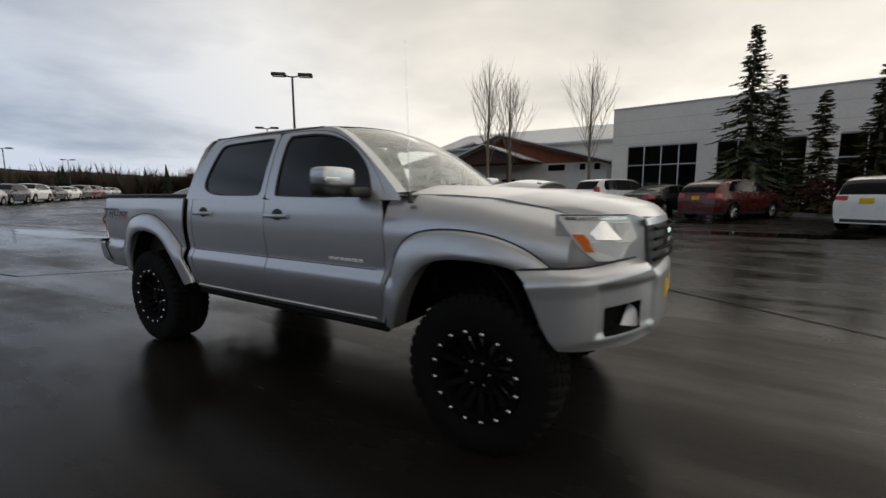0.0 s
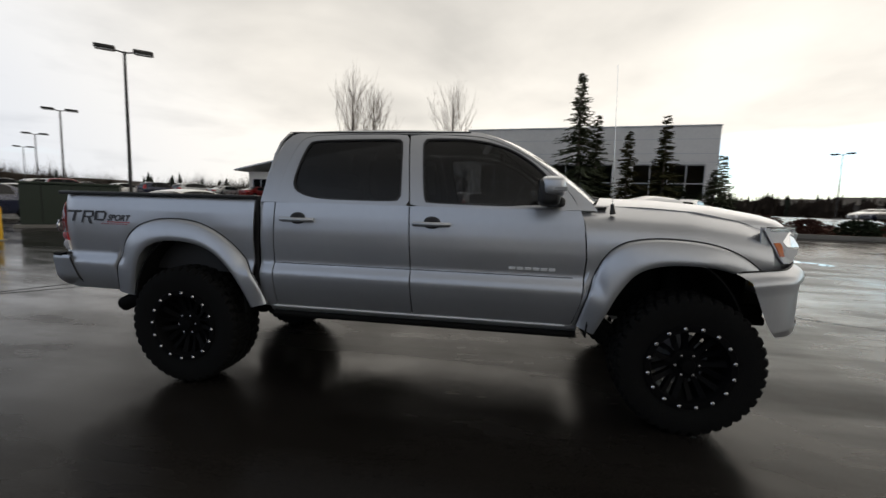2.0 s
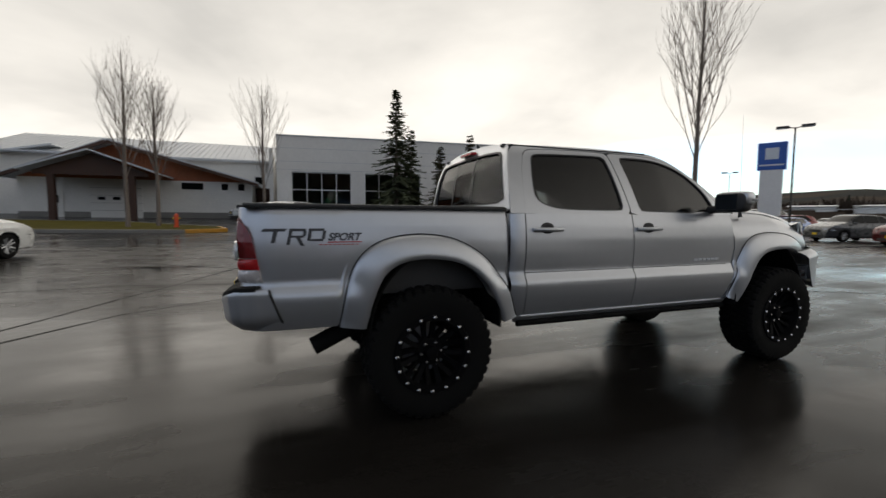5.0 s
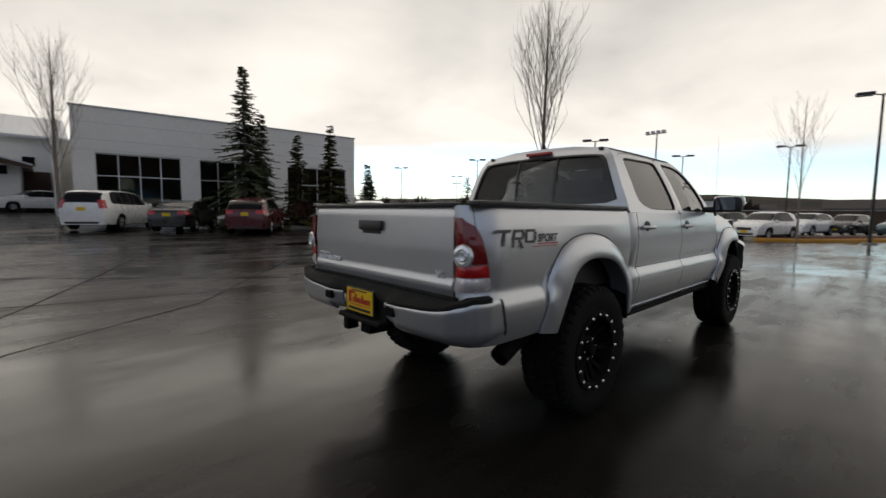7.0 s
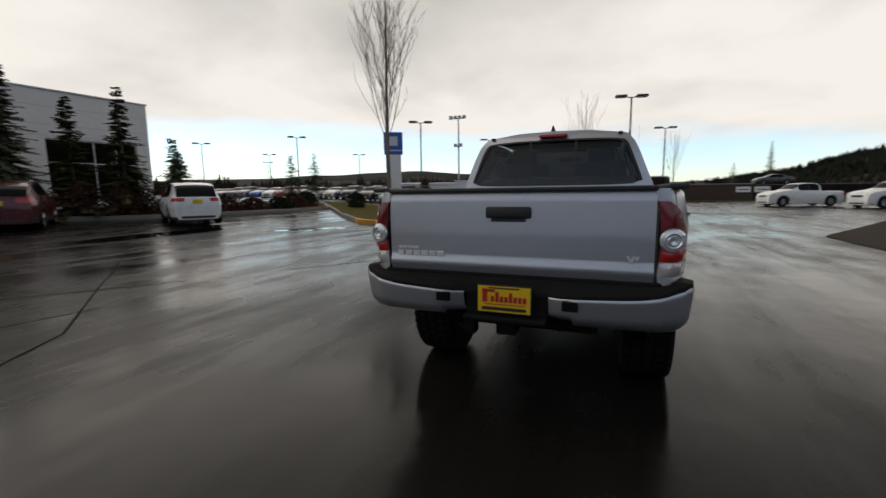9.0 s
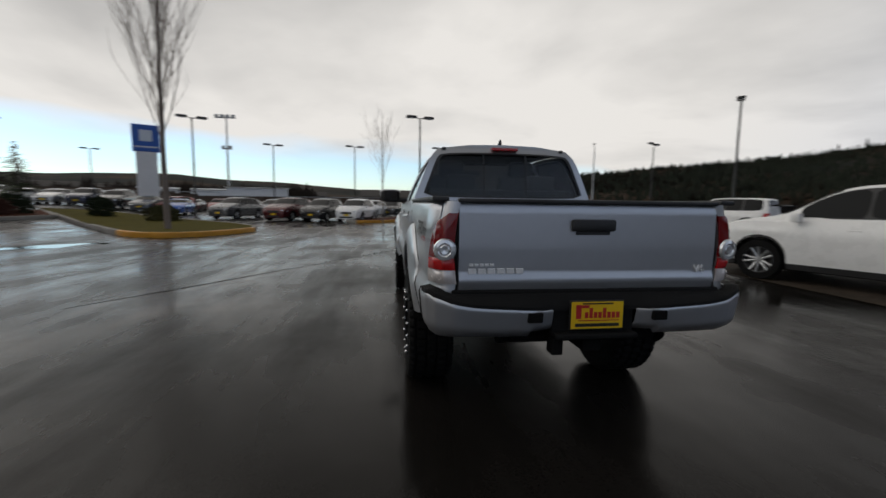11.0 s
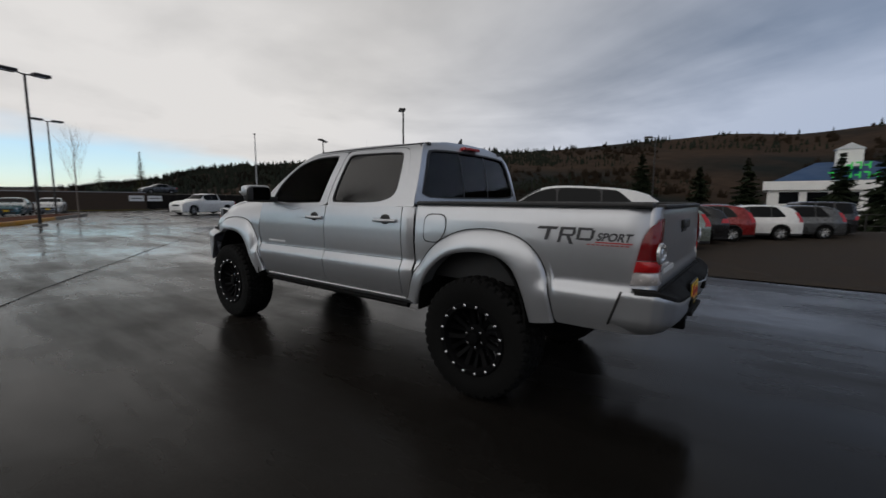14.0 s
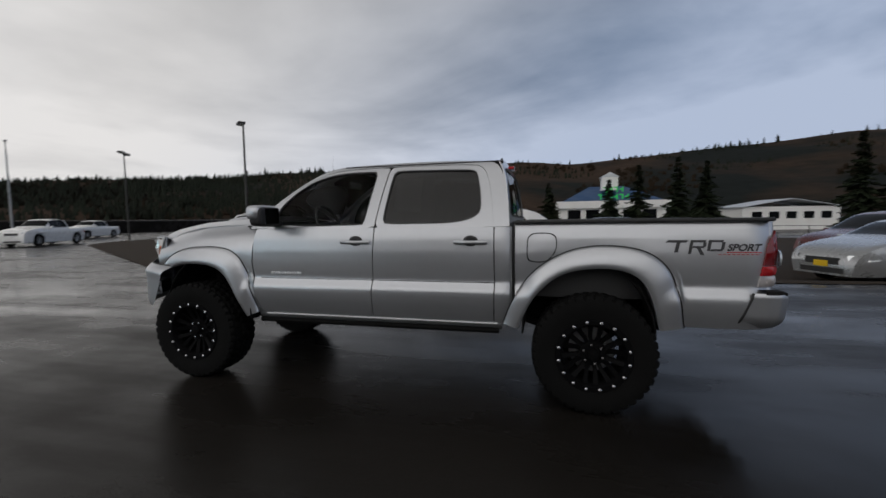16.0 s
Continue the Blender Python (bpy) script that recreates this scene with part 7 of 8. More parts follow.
# across the gravel
park("suv", WHITE_P, "white sport utility vehicle parked on wet gravel", -0.6, -6.55, 21, fine=True)
for kind, paint, label, wx, wy in (("crossover", BLACK_P, "black crossover with tall red tail lamps", -0.4, -11.4), ("crossover", GREEN_P, "pale silver-green crossover with red tail lamps", -0.8, -14.1), ("suv", BLACK_P, "large black sport utility vehicle on gravel", -1.1, -16.8),
                                   ("crossover", RED_P, "red crossover on gravel", -2.0, -19.2), ("crossover", WHITE_P, "white crossover on gravel", -3.7, -21.6), ("crossover", GREY_P, "grey crossover on gravel", -5.4, -24.0), ("boxy", BLACK_P, "black boxy off-roader on gravel", -6.2, -26.4)):
    park(kind, paint, label, wx, wy, 20, group="cars along the gravel")
park("sedan", SILVER_P, "silver sedan facing the asphalt on gravel", -8.45, -6.95, 20, 1, 1, fine=True)
park("crossover", MAROON_P, "dark red crossover nosed out on gravel", -9.7, -9.7, 20, 1, 1)
build_car("boxy", WHITE_P, "white boxy off-roader behind the pickup", 15.0, -16.4, 25)
# by the showroom
build_car("minivan", WHITE_P, "white minivan parked before the showroom", -1.75, 23.1, 60, fine=True)
build_car("sedan", BLACK_P, "black sedan parked before the showroom", 0.85, 21.3, 60, fine=True)
build_car("suv", MAROON_P, "dark red sport utility vehicle before the showroom", 3.45, 19.2, 58, fine=True)
build_car("crossover", WHITE_P, "white crossover nosed up to the planting bed", 7.5, 15.7, 60, fine=True, tail_z=(0.90, 1.03))
build_car("sedan", WHITE_P, "white sedan by the dark workshop opening", -4.6, 38.0, 200)
park("sedan", WHITE_P, "white sedan parked tail-out beside the green cabinet", -9.75, 8.0, 76, -1, 0, fine=True)
# the lot behind the tail
build_car("sedan", NAVY_P, "dark blue sedan beside orange cones", -19.9, 9.5, -82, fine=True)
build_car("sedan", WHITE_P, "white sedan in the rear lot", -25.0, 15.0, 57)
CARS = ((WHITE_P, "white"), (GREY_P, "grey"), (SILVER_P, "silver"), (BLACK_P, "black"), (RED_P, "red"), (NAVY_P, "dark blue"), (WHITE_P, "white"), (SILVER_P, "silver"))
KINDS = (("sedan", "sedan"), ("crossover", "crossover"), ("suv", "sport utility vehicle"), ("sedan", "sedan"))
rnd = random.Random(77)
for k in range(9):
    p, c = CARS[(k * 3 + 2) % 8]
    kd, nm = KINDS[k % 4]
    build_car(kd, p, c + " " + nm + " in a distant row of parked cars", -41.5 - 3.4 * k, 5.6 + 2.25 * k, -35, group="distant row", plate=False)
for k in range(10):
    p, c = CARS[(k * 5 + 1) % 8]
    kd, nm = KINDS[(k + 1) % 4]
    build_car(kd, p, c + " " + nm + " in a far row of the lot", -52 + 3.1 * k, 33.0 + 1.6 * k, 70, group="far rear row", plate=False)
build_car("pickup", RED_P, "red pickup with a white cap in the rear lot", -30.5, 21.5, 57, plate=False)
# the lot ahead of the nose, facing this way
for p, c, kd, nm, wx, wy in ((WHITE_P, "white", "crossover", "crossover", 25.9, 4.3), (BLACK_P, "black", "crossover", "crossover", 26.3, 6.75), (MAROON_P, "maroon", "suv", "sport utility vehicle", 26.9, 9.3), (GREY_P, "grey", "suv", "sport utility vehicle", 29.6, 13.9)):
    park(kd, p, c + " " + nm + " parked with its nose to the lane", wx, wy, 164, -1, 1, group="cars facing the lane", fine=True)
for p, c, kd, nm, wx, wy in ((WHITE_P, "white", "suv", "sport utility vehicle", 36.5, 3.6), (BLACK_P, "black", "crossover", "crossover", 40.0, 1.5), (TEAL_P, "teal", "sedan", "sedan", 41.5, -1.4), (SILVER_P, "silver", "sedan", "sedan", 46.0, -4.4), (NAVY_P, "dark blue", "crossover", "crossover", 35.6, 12.5), (RED_P, "red", "crossover", "crossover", 37.5, 22.0)):
    park(kd, p, c + " " + nm + " in the second row beyond the lane", wx, wy, 164, -1, 1, group="second row")
for k in range(14):
    p, c = (((BLUE_P, "blue"),) + CARS)[(k * 2) % 9]
    kd, nm = KINDS[(k * 3) % 4]
    build_car(kd, p, c + " " + nm + " in the far lot beyond the grass island", 36.5 + 0.55 * k, 19.5 + 2.85 * k, 190, group="far lot", plate=k < 6)
for k in range(10):
    p, c = CARS[(k * 3) % 8]
    kd, nm = KINDS[(k + 2) % 4]
    build_car(kd, p, c + " " + nm + " in the outer row of the lot", 48 + 0.5 * k, 9.0 + 3.0 * k, 190, group="outer row", plate=False)
build_car("pickup", WHITE_P, "white pickup standing across the lot", 38.2, -14.6, 108, plate=False, fine=True)
build_car("pickup", WHITE_P, "white pickup farther along the fence", 34.4, -18.9, 112, plate=False)
build_car("pickup", WHITE_P, "white pickup at the end of the row", 46.5, -31.0, 106, plate=False)
build_car("sedan", GREY_P, "grey sedan on the road beyond the fence", 69.0, -21.5, 95, plate=False, lift=2.08)


bm = box(65, 74, -75, 40, -0.5, 1.96, 0.3)
solo("far_road", bm, ASPHALT, "raised asphalt road on a bank beyond the fence", "road", kind="structure")


# ---- street furniture behind the tail ----
def bollard(x, y):
    e = thing("bollard", "yellow painted steel bollard on asphalt", "bollard", (x, y, gz(x, y)), 0, "yellow bollards")
    part("post", lathe([(0.0, 0.86), (0.045, 0.85), (0.075, 0.82), (0.08, 0.78), (0.08, -0.02)], 20, "z"), YB, e, smooth=True)
    part("collar", lathe([(0.10, 0.0), (0.14, 0.0), (0.14, 0.02), (0.10, 0.025)], 20, "z"), KERB, e)


YB = mat("yellow_bollard_paint", (0.62, 0.36, 0.01), 0.45, vary=0.15)
CONE = mat("orange_cone_plastic", (0.70, 0.085, 0.02), 0.5)
BOXGREEN = mat("dark_green_cabinet", (0.018, 0.030, 0.018), 0.5, vary=0.12)
for x, y in ((-11.9, 5.0), (-13.4, 8.2), (-14.2, 11.8)):
    bollard(x, y)
for x, y in ((-12.7, 4.6), (-14.2, 5.9)):
    e = thing("traffic_cone", "orange traffic cone on wet asphalt", "traffic cone", (x, y, gz(x, y)), 20, "orange cones")
    part("cone", lathe([(0.0, 0.46), (0.02, 0.455), (0.03, 0.41), (0.10, 0.03), (0.10, 0.02)], 20, "z"), CONE, e, smooth=True)
    part("foot", box(-0.13, 0.13, -0.13, 0.13, 0, 0.03, 0.008), CONE, e)
    part("band", lathe([(0.068, 0.21), (0.051, 0.30)], 20, "z"), WHITE_P, e, "white reflective band")
cab = thing("utility_cabinet", "dark green steel utility cabinet on a concrete pad", "utility cabinet", (-14.7, 9.2, gz(-14.7, 9.2)), 44)
part("pad", box(-1.45, 1.45, -0.85, 0.85, -0.05, 0.10, 0.02), KERB, cab)
part("case", box(-1.3, 1.3, -0.75, 0.75, 0.10, 1.42, 0.03), BOXGREEN, cab)
part("lid", box(-1.34, 1.34, -0.79, 0.79, 1.42, 1.50, 0.02), BOXGREEN, cab)
for x in (-0.75, 0.0, 0.75):
    part("door_seam", box(x - 0.008, x + 0.008, -0.756, -0.745, 0.14, 1.40), UNDER, cab)
part("latch", box(-0.12, -0.08, -0.775, -0.75, 0.7, 0.85, 0.005), STEEL, cab)
hyd = thing("fire_hydrant", "yellow and red fire hydrant on the grass", "hydrant", (-8.2, 24.2, gz(-8.2, 24.2) + 0.17))
part("barrel", lathe([(0.0, 0.78), (0.08, 0.75), (0.12, 0.66), (0.11, 0.55), (0.11, 0.06), (0.15, 0.05), (0.15, -0.02)], 18, "z"), CONE, hyd, smooth=True)
part("nozzle", tube((-0.2, 0, 0.5), (0.2, 0, 0.5), 0.05, 0.05, 12), YB, hyd)

# ---- fences, distant buildings ----
FENCE = mat("brown_board_fence", (0.055, 0.036, 0.024), 0.8, vary=0.25, scale=1.5, bump=0.2)
fn = thing("board_fence", "long brown board fence with a pale top rail", "fence")
fx = [(64, 60), (61.5, 25), (60.0, -3.2), (60.0, -17.0)]
for a, b in zip(fx, fx[1:]):
    ang, ln = math.degrees(math.atan2(b[1] - a[1], b[0] - a[0])), math.dist(a, b)
    n = int(ln / 3)
    for k in range(n):
        cx, cy = a[0] + (b[0] - a[0]) * (k + 0.5) / n, a[1] + (b[1] - a[1]) * (k + 0.5) / n
        part("panel", box(-ln / n / 2, ln / n / 2 - 0.03, -0.04, 0.04, -0.3, 2.10, m=pose(cx, cy, gz(cx, cy), 0, 0, ang)), FENCE, fn)
        part("post", box(-0.06, 0.06, -0.07, 0.07, -0.3, 2.18, m=pose(a[0] + (b[0] - a[0]) * k / n, a[1] + (b[1] - a[1]) * k / n, gz(cx, cy), 0, 0, ang)), FENCE, fn)
    part("top_rail", box(-ln / 2, ln / 2, -0.07, 0.07, 2.11, 2.19, m=pose((a[0] + b[0]) / 2, (a[1] + b[1]) / 2, (gz(*a) + gz(*b)) / 2, 0, 0, ang)), GREYPOLE, fn, "pale top rail")
for y in (-9.0, -11.0):
    sg = thing("fence_sign", "small white sign board on the fence", "sign", (59.9, y - 6.9, 0.95), -91)
    part("board", box(-0.8, 0.8, -0.03, 0.03, 0, 0.7), WHITE_P, sg)
    part("writing_bar", box(-0.6, 0.6, -0.04, -0.03, 0.3, 0.4), INK, sg)
verge = flat_patch(blob(56.5, -12.0, 1.6, 5.0, -8, 9), 0.05, GRASS, "grass_strip", "strip of winter grass before the fence", "lawn")

store = thing("blue_roofed_store", "low store with blue hip roof and white fascia", "building", (-12.0, -86, 0.4), 0)
BLUEROOF = mat("blue_metal_roof", (0.012, 0.055, 0.15), 0.45, vary=0.08, scale=0.4)
part("wall", box(-9, 9, -8, 8, -3.2, 2.6), WHITEWALL, store)
part("fascia", box(-9.6, 9.6, -8.6, 8.6, 2.6, 3.9), WHITEWALL, store, "white fascia band")
bm = bmesh.new()
v = [bm.verts.new(p) for p in ((-8.5, -8.5, 3.9), (8.5, -8.5, 3.9), (8.5, 8.5, 3.9), (-8.5, 8.5, 3.9), (-3.2, 0, 7.0), (3.2, 0, 7.0))]
for f in ((0, 1, 5, 4), (1, 2, 5), (2, 3, 4, 5), (3, 0, 4), (3, 2, 1, 0)):
    bm.faces.new([v[i] for i in f])
part("roof", bm, BLUEROOF, store, "blue hip roof")
part("cupola", box(-1.4, 1.4, 3.0, 5.4, 6.0, 8.4), WHITEWALL, store, "white cupola")
gable(-1.7, 1.7, 0, 8.4, 9.3, 2.9, 2.6, METALROOF, "cupola_roof", store)
SIGNGREEN = mat("green_sign_letters", (0.02, 0.42, 0.06), 0.4, emit=0.35)
for row, z, n in ((0, 4.1, 6), (1, 5.4, 4)):
    for k in range(n):
        x = -n * 0.45 + k * 0.9
        part("sign_block", box(x, x + 0.2, 8.7, 8.9, z, z + 0.95), SIGNGREEN, store, "green sign bar")
        part("sign_block", box(x + 0.2, x + 0.62, 8.7, 8.9, z + (0.74 if k % 2 else 0.38), z + (0.95 if k % 2 else 0.6)), SIGNGREEN, store, "green sign bar")
for k in range(5):
    part("shop_window", box(-7.5 + k * 3.2, -5.2 + k * 3.2, 7.98, 8.03, 0.6, 2.3), DARKGLASS, store)
low_b = thing("white_low_building", "long low white building with a grey roof", "building", (-47, -100, -0.4), 8)
part("wall", box(-9, 9, -5, 5, -3.2, 3.4), WHITEWALL, low_b)
slope(-9.6, 3.3, 0, 4.9, -5.6, 5.6, 0.1, METALROOF, "roof", low_b)
slope(0, 4.9, 9.6, 3.3, -5.6, 5.6, 0.1, METALROOF, "roof", low_b)
for k in range(5):
    part("window", box(-7.5 + k * 3.2, -5.6 + k * 3.2, 4.98, 5.03, 1.0, 2.4), DARKGLASS, low_b)
for k, (az, h, d) in enumerate(((-89.6, 5.4, 62), (-100.4, 6.6, 60), (-104.6, 7.0, 58), (-107.5, 6.6, 60), (-120.3, 7.4, 55), (-97.0, 5.5, 64), (-85.0, 5.0, 66), (-79.0, 5.4, 64), (-123, 7.8, 55))):
    conifer(-1.5 + d * math.cos(radians(az)), 3.5 + d * math.sin(radians(az)), h * 1.2 + 1.6, 3.0, DARKLEAF, "dark conifer beyond the gravel lot", 60 + k, 24, fat=9.0)
chain = thing("chain_link_fence", "dark chain-link fence along the gravel lot", "fence")
for k in range(26):
    x = -45 + k * 3.0
    part("post", tube((x, -40 + 0.06 * x, gz(x, -40 + 0.06 * x) - 0.1), (x, -40 + 0.06 * x, gz(x, -40 + 0.06 * x) + 1.9), 0.04, 0.04, 6), POLE, chain)
for k in range(25):
    a, b = -45 + k * 3.0, -42 + k * 3.0
    for z in (0.15, 1.0, 1.85):
        part("rail", tube((a, -40 + 0.06 * a, gz(a, -40 + 0.06 * a) + z), (b, -40 + 0.06 * b, gz(b, -40 + 0.06 * b) + z), 0.025, 0.025, 6), POLE, chain)


def far_house(x, y, rz, w, d, h, roofh, wallm, roofm, label, z0=0.8):
    e = thing("far_house", label, "house", (x, y, z0), rz, "far houses")
    part("wall", box(-w / 2, w / 2, -d / 2, d / 2, -1, h), wallm, e)
    bm = bmesh.new()
    v = [bm.verts.new(p) for p in ((-w / 2 - 0.4, -d / 2 - 0.4, h), (w / 2 + 0.4, -d / 2 - 0.4, h), (w / 2 + 0.4, d / 2 + 0.4, h), (-w / 2 - 0.4, d / 2 + 0.4, h), (-w / 2 - 0.4, 0, h + roofh), (w / 2 + 0.4, 0, h + roofh))]
    for f in ((0, 1, 5, 4), (1, 2, 5), (2, 3, 4, 5), (3, 0, 4), (3, 2, 1, 0)):
        bm.faces.new([v[i] for i in f])
    part("roof", bm, roofm, e)
    for k in range(max(2, int(w / 4))):
        part("window", box(-w / 2 + 1.2 + k * 4, -w / 2 + 2.8 + k * 4, -d / 2 - 0.04, -d / 2, 1.0, 2.3), DARKGLASS, e)


BROWNROOF = mat("brown_shingle_roof", (0.035, 0.030, 0.027), 0.8, vary=0.2, scale=1)
TAN = mat("tan_siding", (0.16, 0.14, 0.12), 0.8, vary=0.15, scale=1)
for k, (az, d, w, h) in enumerate(((52, 120, 16, 4.0), (46, 130, 20, 4.2), (38, 140, 18, 4.5), (30, 150, 24, 4.5), (23.5, 140, 16, 4.2), (17, 150, 20, 4.0), (11.5, 160, 18, 3.6), (58, 130, 18, 3.8), (0.3, 100, 12, 2.7))):
    far_house(d * math.cos(radians(az)), d * math.sin(radians(az)), az + 90, w, 9, h * 0.72, 1.7, TAN, BROWNROOF, "far low brown-roofed house beyond the lot")
far_house(87.3, 27.0, 103, 11.5, 3, 3.2, 0.1, WHITE_P, METALROOF, "long white trailer beyond the fence")
far_house(100, 44, 120, 22, 6, 3.0, 0.3, WHITEWALL, METALROOF, "long pale wall beyond the far lot")
stp = thing("floodlight_mast", "tall pale floodlight mast beyond the lot", "light mast", (109.7, 40.4, 0))
part("mast", tube((0, 0, 0), (0, 0, 22), 0.3, 0.16, 10), GREYPOLE, stp)
for z in (14.2, 21.8):
    part("crossarm", box(-0.1, 0.1, -2.2 if z > 20 else -1.2, 2.2 if z > 20 else 1.2, z, z + 0.25), GREYPOLE, stp)
    for k in range(4 if z > 20 else 2):
        part("floodlight", box(-0.6, -0.1, -2.2 + k * 1.3 if z > 20 else -1.2 + k * 1.6, -1.3 + k * 1.3 if z > 20 else -0.4 + k * 1.6, z - 0.1, z + 0.8, 0.05), GREYPOLE, stp)
cob = thing("road_lamp", "tall galvanised road lamp with a curved arm", "street lamp", (62, -33, 0), 150)
part("pole", tube((0, 0, 0), (0, 0, 10.2), 0.13, 0.08, 10), GREYPOLE, cob, smooth=True)
part("arm", strip_bar([(0, 0, 10.1), (0.7, 0, 10.9), (1.6, 0, 11.2)], 0.05), GREYPOLE, cob)
part("head", box(1.5, 2.2, -0.15, 0.15, 11.12, 11.3, 0.04), GREYPOLE, cob)
pop = conifer(117.6, -34.6, 12.5, 2.3, NEEDLE2, "tall narrow poplar beyond the fence", 90, 30, droop=-0.1)
conifer(142, -32.6, 9.5, 4.2, NEEDLE, "broad dark cedar beyond the fence", 91, 16)
for k, (x, y) in enumerate(((33.7, 32.3), (33.1, 46.3), (48, 50), (55, 38), (60, 62))):
    lamp_post(x, y, 7.6, -50)

# ---- hills, woods ----
RIDGE = [(-190, 2.5), (-175, 2.7), (-160, 3.5), (-145, 5.0), (-130, 7.0), (-120, 7.8), (-112, 7.6), (-105, 7.4), (-98, 7.0), (-92, 6.7), (-86, 7.1), (-77, 6.9), (-70, 6.5), (-62, 6.1), (-55, 5.9), (-49, 5.3), (-40, 4.7), (-32, 4.1), (-26, 3.7), (-22, 3.1), (-18, 1.8), (-12, 0.9), (-5, 0.9), (2, 1.6), (8, 2.0), (15, 2.3), (20, 2.6), (25, 3.0), (30, 2.7), (38, 2.3), (48, 1.8), (60, 1.3), (90, 1.0), (115, 1.2), (130, 1.5), (145, 1.8), (160, 2.2), (170, 2.5)]


def hill_material():
    m = bpy.data.materials.new("wooded_hillside")
    m.use_nodes = True
    nt = m.node_tree
    N, L = nt.nodes.new, nt.links.new
    b = nt.nodes["Principled BSDF"]
    b.inputs["Roughness"].default_value = 0.95
    b.inputs["Specular IOR Level"].default_value = 0.1
    tc = N("ShaderNodeTexCoord")
    n1, n2 = N("ShaderNodeTexNoise"), N("ShaderNodeTexNoise")
    n1.inputs["Scale"].default_value, n1.inputs["Detail"].default_value = 0.012, 6
    n2.inputs["Scale"].default_value, n2.inputs["Detail"].default_value = 0.16, 5
    L(tc.outputs["Object"], n1.inputs["Vector"]); L(tc.outputs["Object"], n2.inputs["Vector"])
    r = N("ShaderNodeMapRange"); r.inputs["From Min"].default_value, r.inputs["From Max"].default_value = 0.44, 0.56
    L(n1.outputs["Fac"], r.inputs["Value"])
    mx = N("ShaderNodeMix"); mx.data_type = "RGBA"
    mx.inputs["A"].default_value, mx.inputs["B"].default_value = (0.009, 0.011, 0.009, 1), (0.040, 0.0250, 0.0150, 1)
    L(r.outputs["Result"], mx.inputs["Factor"])
    g = N("ShaderNodeMapRange"); g.inputs["To Min"].default_value, g.inputs["To Max"].default_value = 0.3, 1.7
    L(n2.outputs["Fac"], g.inputs["Value"])
    s = N("ShaderNodeVectorMath"); s.operation = "SCALE"
    L(mx.outputs["Result"], s.inputs[0]); L(g.outputs["Result"], s.inputs["Scale"]); L(s.outputs[0], b.inputs["Base Color"])
    return m


HILL = hill_material()


def ridge_at(az):
    """Distance, height of the hill crest in that direction."""
    el = lerp_rows(RIDGE, ((az + 190) % 360) - 190)
    dist = 330 + 60 * math.sin(radians(az * 2)) + 150 * (1 if -10 < az < 170 else 0)
    return dist, 1.3 + dist * math.tan(radians(el))


bm = bmesh.new()
rings = []
for k in range(241):
    az = -190 + 360 * k / 240
    dist, h = ridge_at(az)
    a = radians(az)
    col = []
    for t in (0.42, 0.5, 0.58, 0.66, 0.74, 0.82, 0.9, 0.96, 1.0, 1.15, 1.5):
        z = h * (max(0.0, (t - 0.42) / 0.58) ** 1.1) if t <= 1 else h * (1 - 0.2 * (t - 1))
        z += 0.9 + 2.2 * noise.noise((dist * t * math.cos(a) * 0.02, dist * t * math.sin(a) * 0.02, 1.0)) * (1 if t > 0.45 else 0) * min(1, h / 14) - (0.4 if t < 0.45 else 0)
        col.append(bm.verts.new((dist * t * math.cos(a), dist * t * math.sin(a), z)))
    rings.append(col)
for a, b in zip(rings, rings[1:]):
    for j in range(len(a) - 1):
        bm.faces.new((a[j], a[j + 1], b[j + 1], b[j]))
solo("hills", bm, HILL, "brown and dark green wooded hills round the lot", "hill", 180, kind="structure")


def wood(name, spots, material, label):
    """Many small ragged conifers in one piece of far woodland."""
    rnd = random.Random(len(spots))
    verts, faces = [], []
    for x, y, z, h in spots:
        r = h * rnd.uniform(0.18, 0.30)
        for t in range(4):
            zb, zt, rr = z + h * (0.08 + 0.2 * t), z + h * (0.45 + 0.19 * t), r * (1 - 0.21 * t)
            k = len(verts)
            n = 6
            for i in range(n):
                a = 2 * math.pi * (i + rnd.random() * 0.7) / n
                q = rr * rnd.uniform(0.6, 1.25)
                verts.append((x + q * math.cos(a), y + q * math.sin(a), zb - h * 0.05 * rnd.random()))
            verts.append((x + rnd.uniform(-0.1, 0.1) * r, y, zt))
            faces += [(k + i, k + (i + 1) % n, k + n) for i in range(n)]
    me = bpy.data.meshes.new(name)
    me.from_pydata(verts, [], faces)
    me.materials.append(material)
    return tagged(new(name, me), label, "trees", "", "stuff")


FARTREE = mat("far_conifers", (0.020, 0.024, 0.017), 0.9, spec=0.1, vary=0.4, scale=0.1)
BROWNWOOD = mat("far_bare_woods", (0.045, 0.034, 0.026), 0.95, spec=0.1, vary=0.4, scale=0.1)
rnd = random.Random(5)
crest, slope_trees = [], []
for k in range(900):
    az = rnd.uniform(-135, -20)
    clump = noise.noise((az * 0.16, 0, 3))
    if clump < 0.12 and rnd.random() < 0.93:
        continue
    dist, h = ridge_at(az)
    t = rnd.uniform(0.97, 1.02)
    crest.append((dist * t * math.cos(radians(az)), dist * t * math.sin(radians(az)), h - 1.5, rnd.uniform(2.5, 5.5) * (1.3 if -60 < az < -48 or az < -112 else 1)))
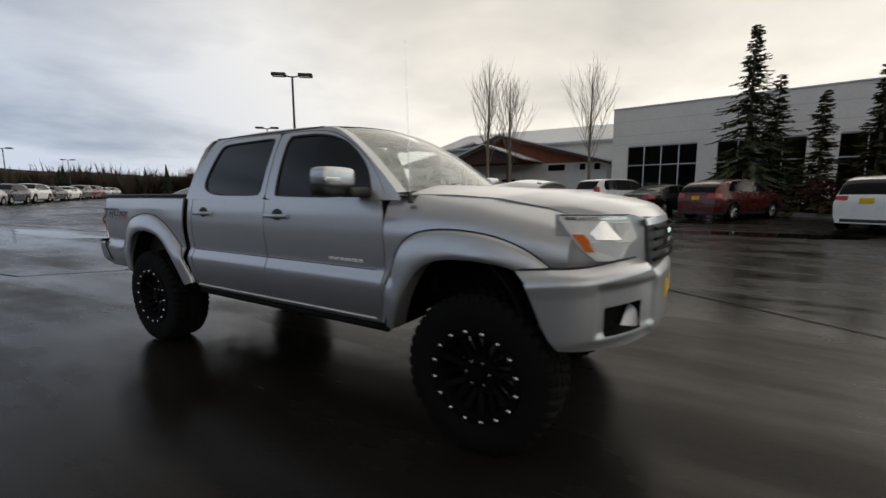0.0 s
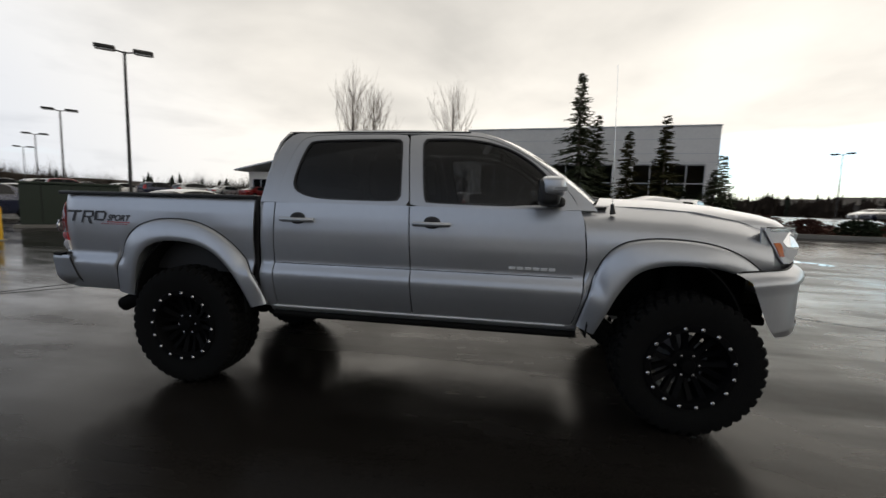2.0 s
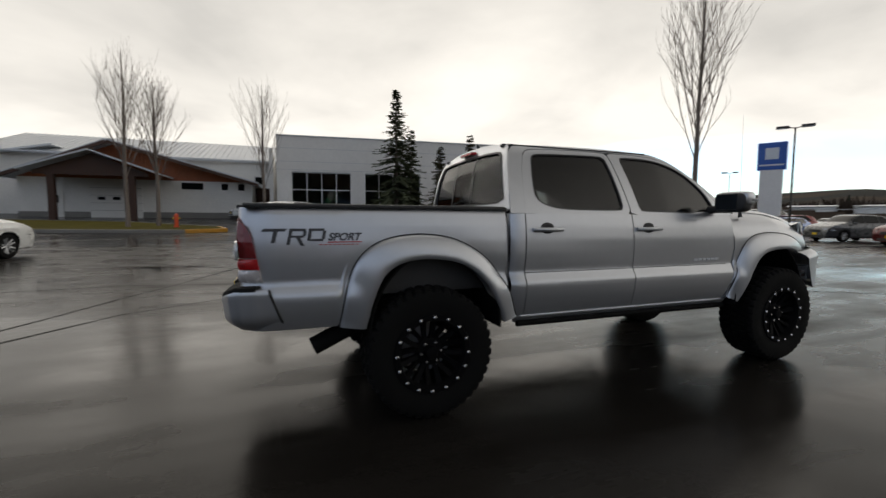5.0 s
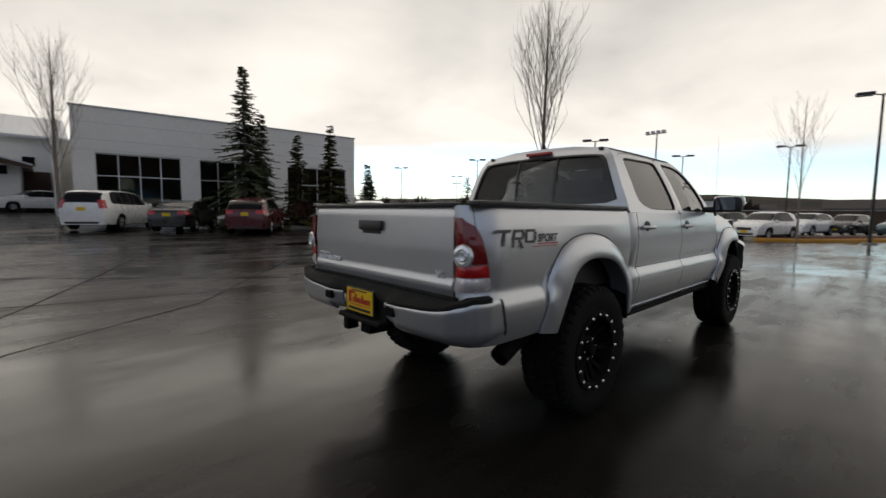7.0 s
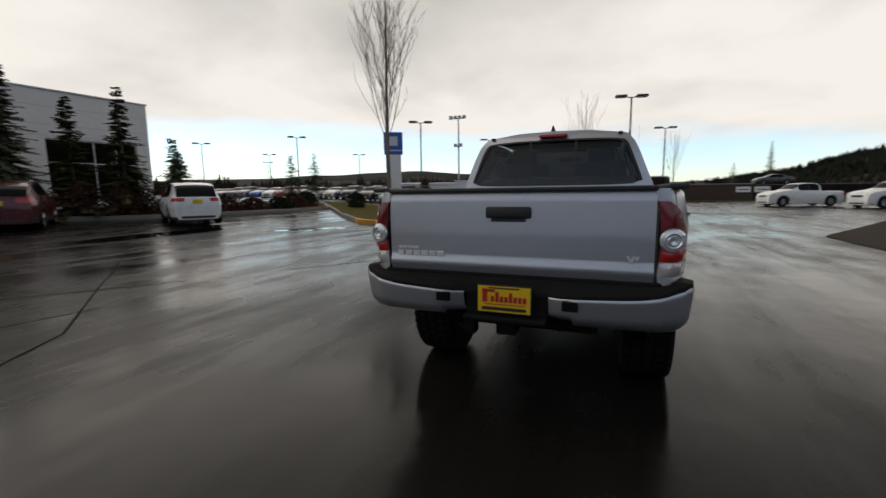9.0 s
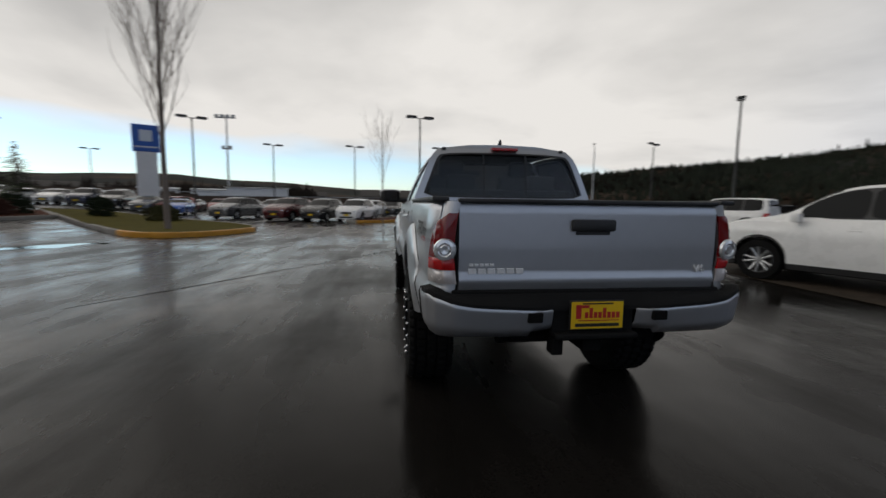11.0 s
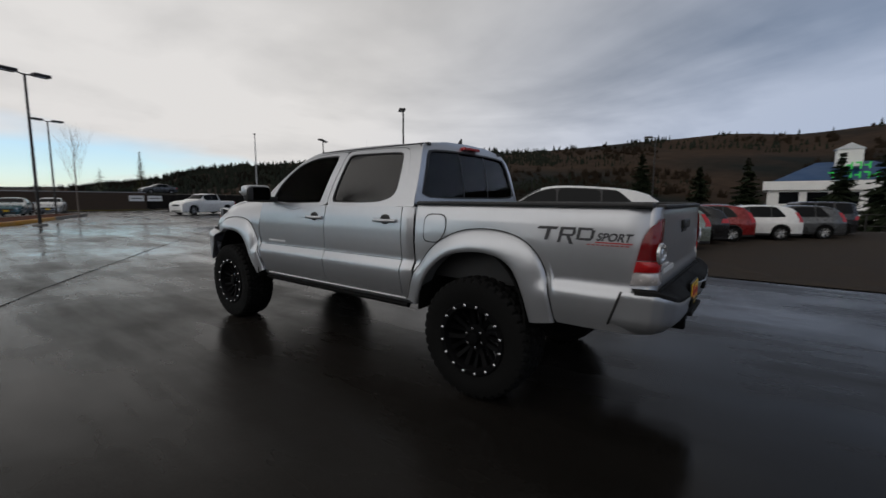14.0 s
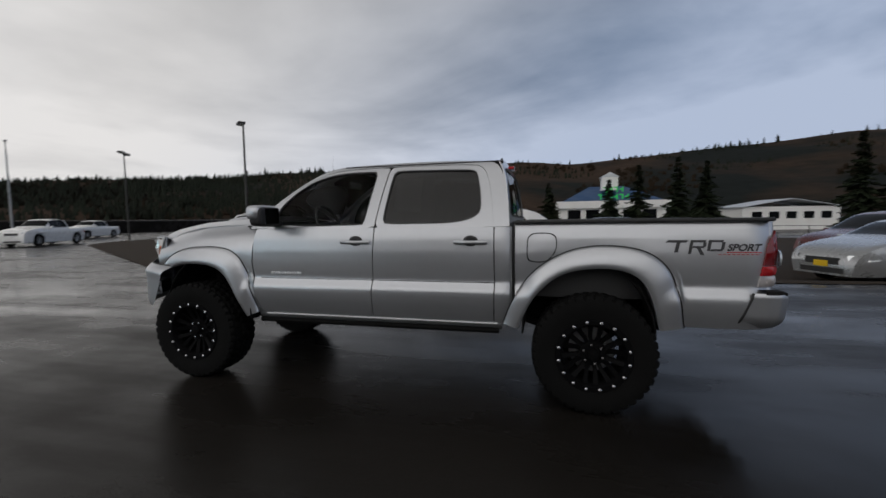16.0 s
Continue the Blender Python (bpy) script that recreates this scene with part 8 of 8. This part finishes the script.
for k in range(11000):
    az, t = rnd.uniform(-140, -12) if k < 5500 else rnd.uniform(-68, -12), rnd.uniform(0.46, 1.0)
    dist, h = ridge_at(az)
    x, y = dist * t * math.cos(radians(az)), dist * t * math.sin(radians(az))
    if noise.noise((x * 0.016, y * 0.016, 7)) < (-0.45 if az > -62 else -0.08 if az > -70 else 0.22):
        continue
    slope_trees.append((x, y, h * ((t - 0.42) / 0.58) ** 1.1 - 0.8, rnd.uniform(2.2, 4.6)))
wood("ridge_trees", crest, FARTREE, "dark conifers along the hill crest")
wood("hillside_trees", slope_trees, FARTREE, "dark conifers scattered over the hillside")
low_trees, bare_far = [], []
for k in range(2600):
    az, d = (rnd.uniform(108, 165) if k % 3 == 0 else rnd.uniform(10, 178)), rnd.uniform(105, 190)
    h = rnd.uniform(3.0, 6.0) * (1.35 if 104 < az < 170 else 1.0)
    (low_trees if rnd.random() < (0.03 if 104 < az < 170 else 0.10) else bare_far).append((d * math.cos(radians(az)), d * math.sin(radians(az)), 0.8, h))
wood("far_evergreens", low_trees, FARTREE, "low dark evergreens beyond the lots")


def twiggy(name, spots, material, label):
    """Far leafless trees: fans of thin upright slivers."""
    rnd = random.Random(9)
    verts, faces = [], []
    for x, y, z, h in spots:
        for i in range(30):
            a, lean = rnd.uniform(0, 2 * math.pi), rnd.uniform(0.05, 0.42)
            b = z + h * rnd.uniform(0.0, 0.45)
            l = h * rnd.uniform(0.35, 0.6)
            q = (x + rnd.uniform(-0.2, 0.2) * h, y + rnd.uniform(-0.2, 0.2) * h)
            w = 0.14 + 0.20 * rnd.random()
            k = len(verts)
            verts += [(q[0] - w, q[1] + w, b), (q[0] + w, q[1] - w, b), (q[0] + l * lean * math.cos(a), q[1] + l * lean * math.sin(a), b + l)]
            faces.append((k, k + 1, k + 2))
    me = bpy.data.meshes.new(name)
    me.from_pydata(verts, [], faces)
    me.materials.append(material)
    return tagged(new(name, me), label, "trees", "", "stuff")


scrub = []
for k in range(3600):
    az, t = rnd.uniform(-150, -8), rnd.uniform(0.44, 1.0)
    dist, h = ridge_at(az)
    x, y = dist * t * math.cos(radians(az)), dist * t * math.sin(radians(az))
    if noise.noise((x * 0.014, y * 0.014, 2)) > (0.1 if az < -66 else -0.1):
        scrub.append((x, y, h * ((t - 0.42) / 0.58) ** 1.1 - 0.4, rnd.uniform(2.5, 5.0)))
HILLSCRUB = mat("brown_hill_scrub", (0.032, 0.023, 0.016), 0.95, spec=0.05, vary=0.5, scale=0.08)
twiggy("hill_scrub", scrub, HILLSCRUB, "brown leafless scrub over the hillside")
twiggy("far_bare_woods", bare_far, BROWNWOOD, "grey-brown leafless woods beyond the lots")
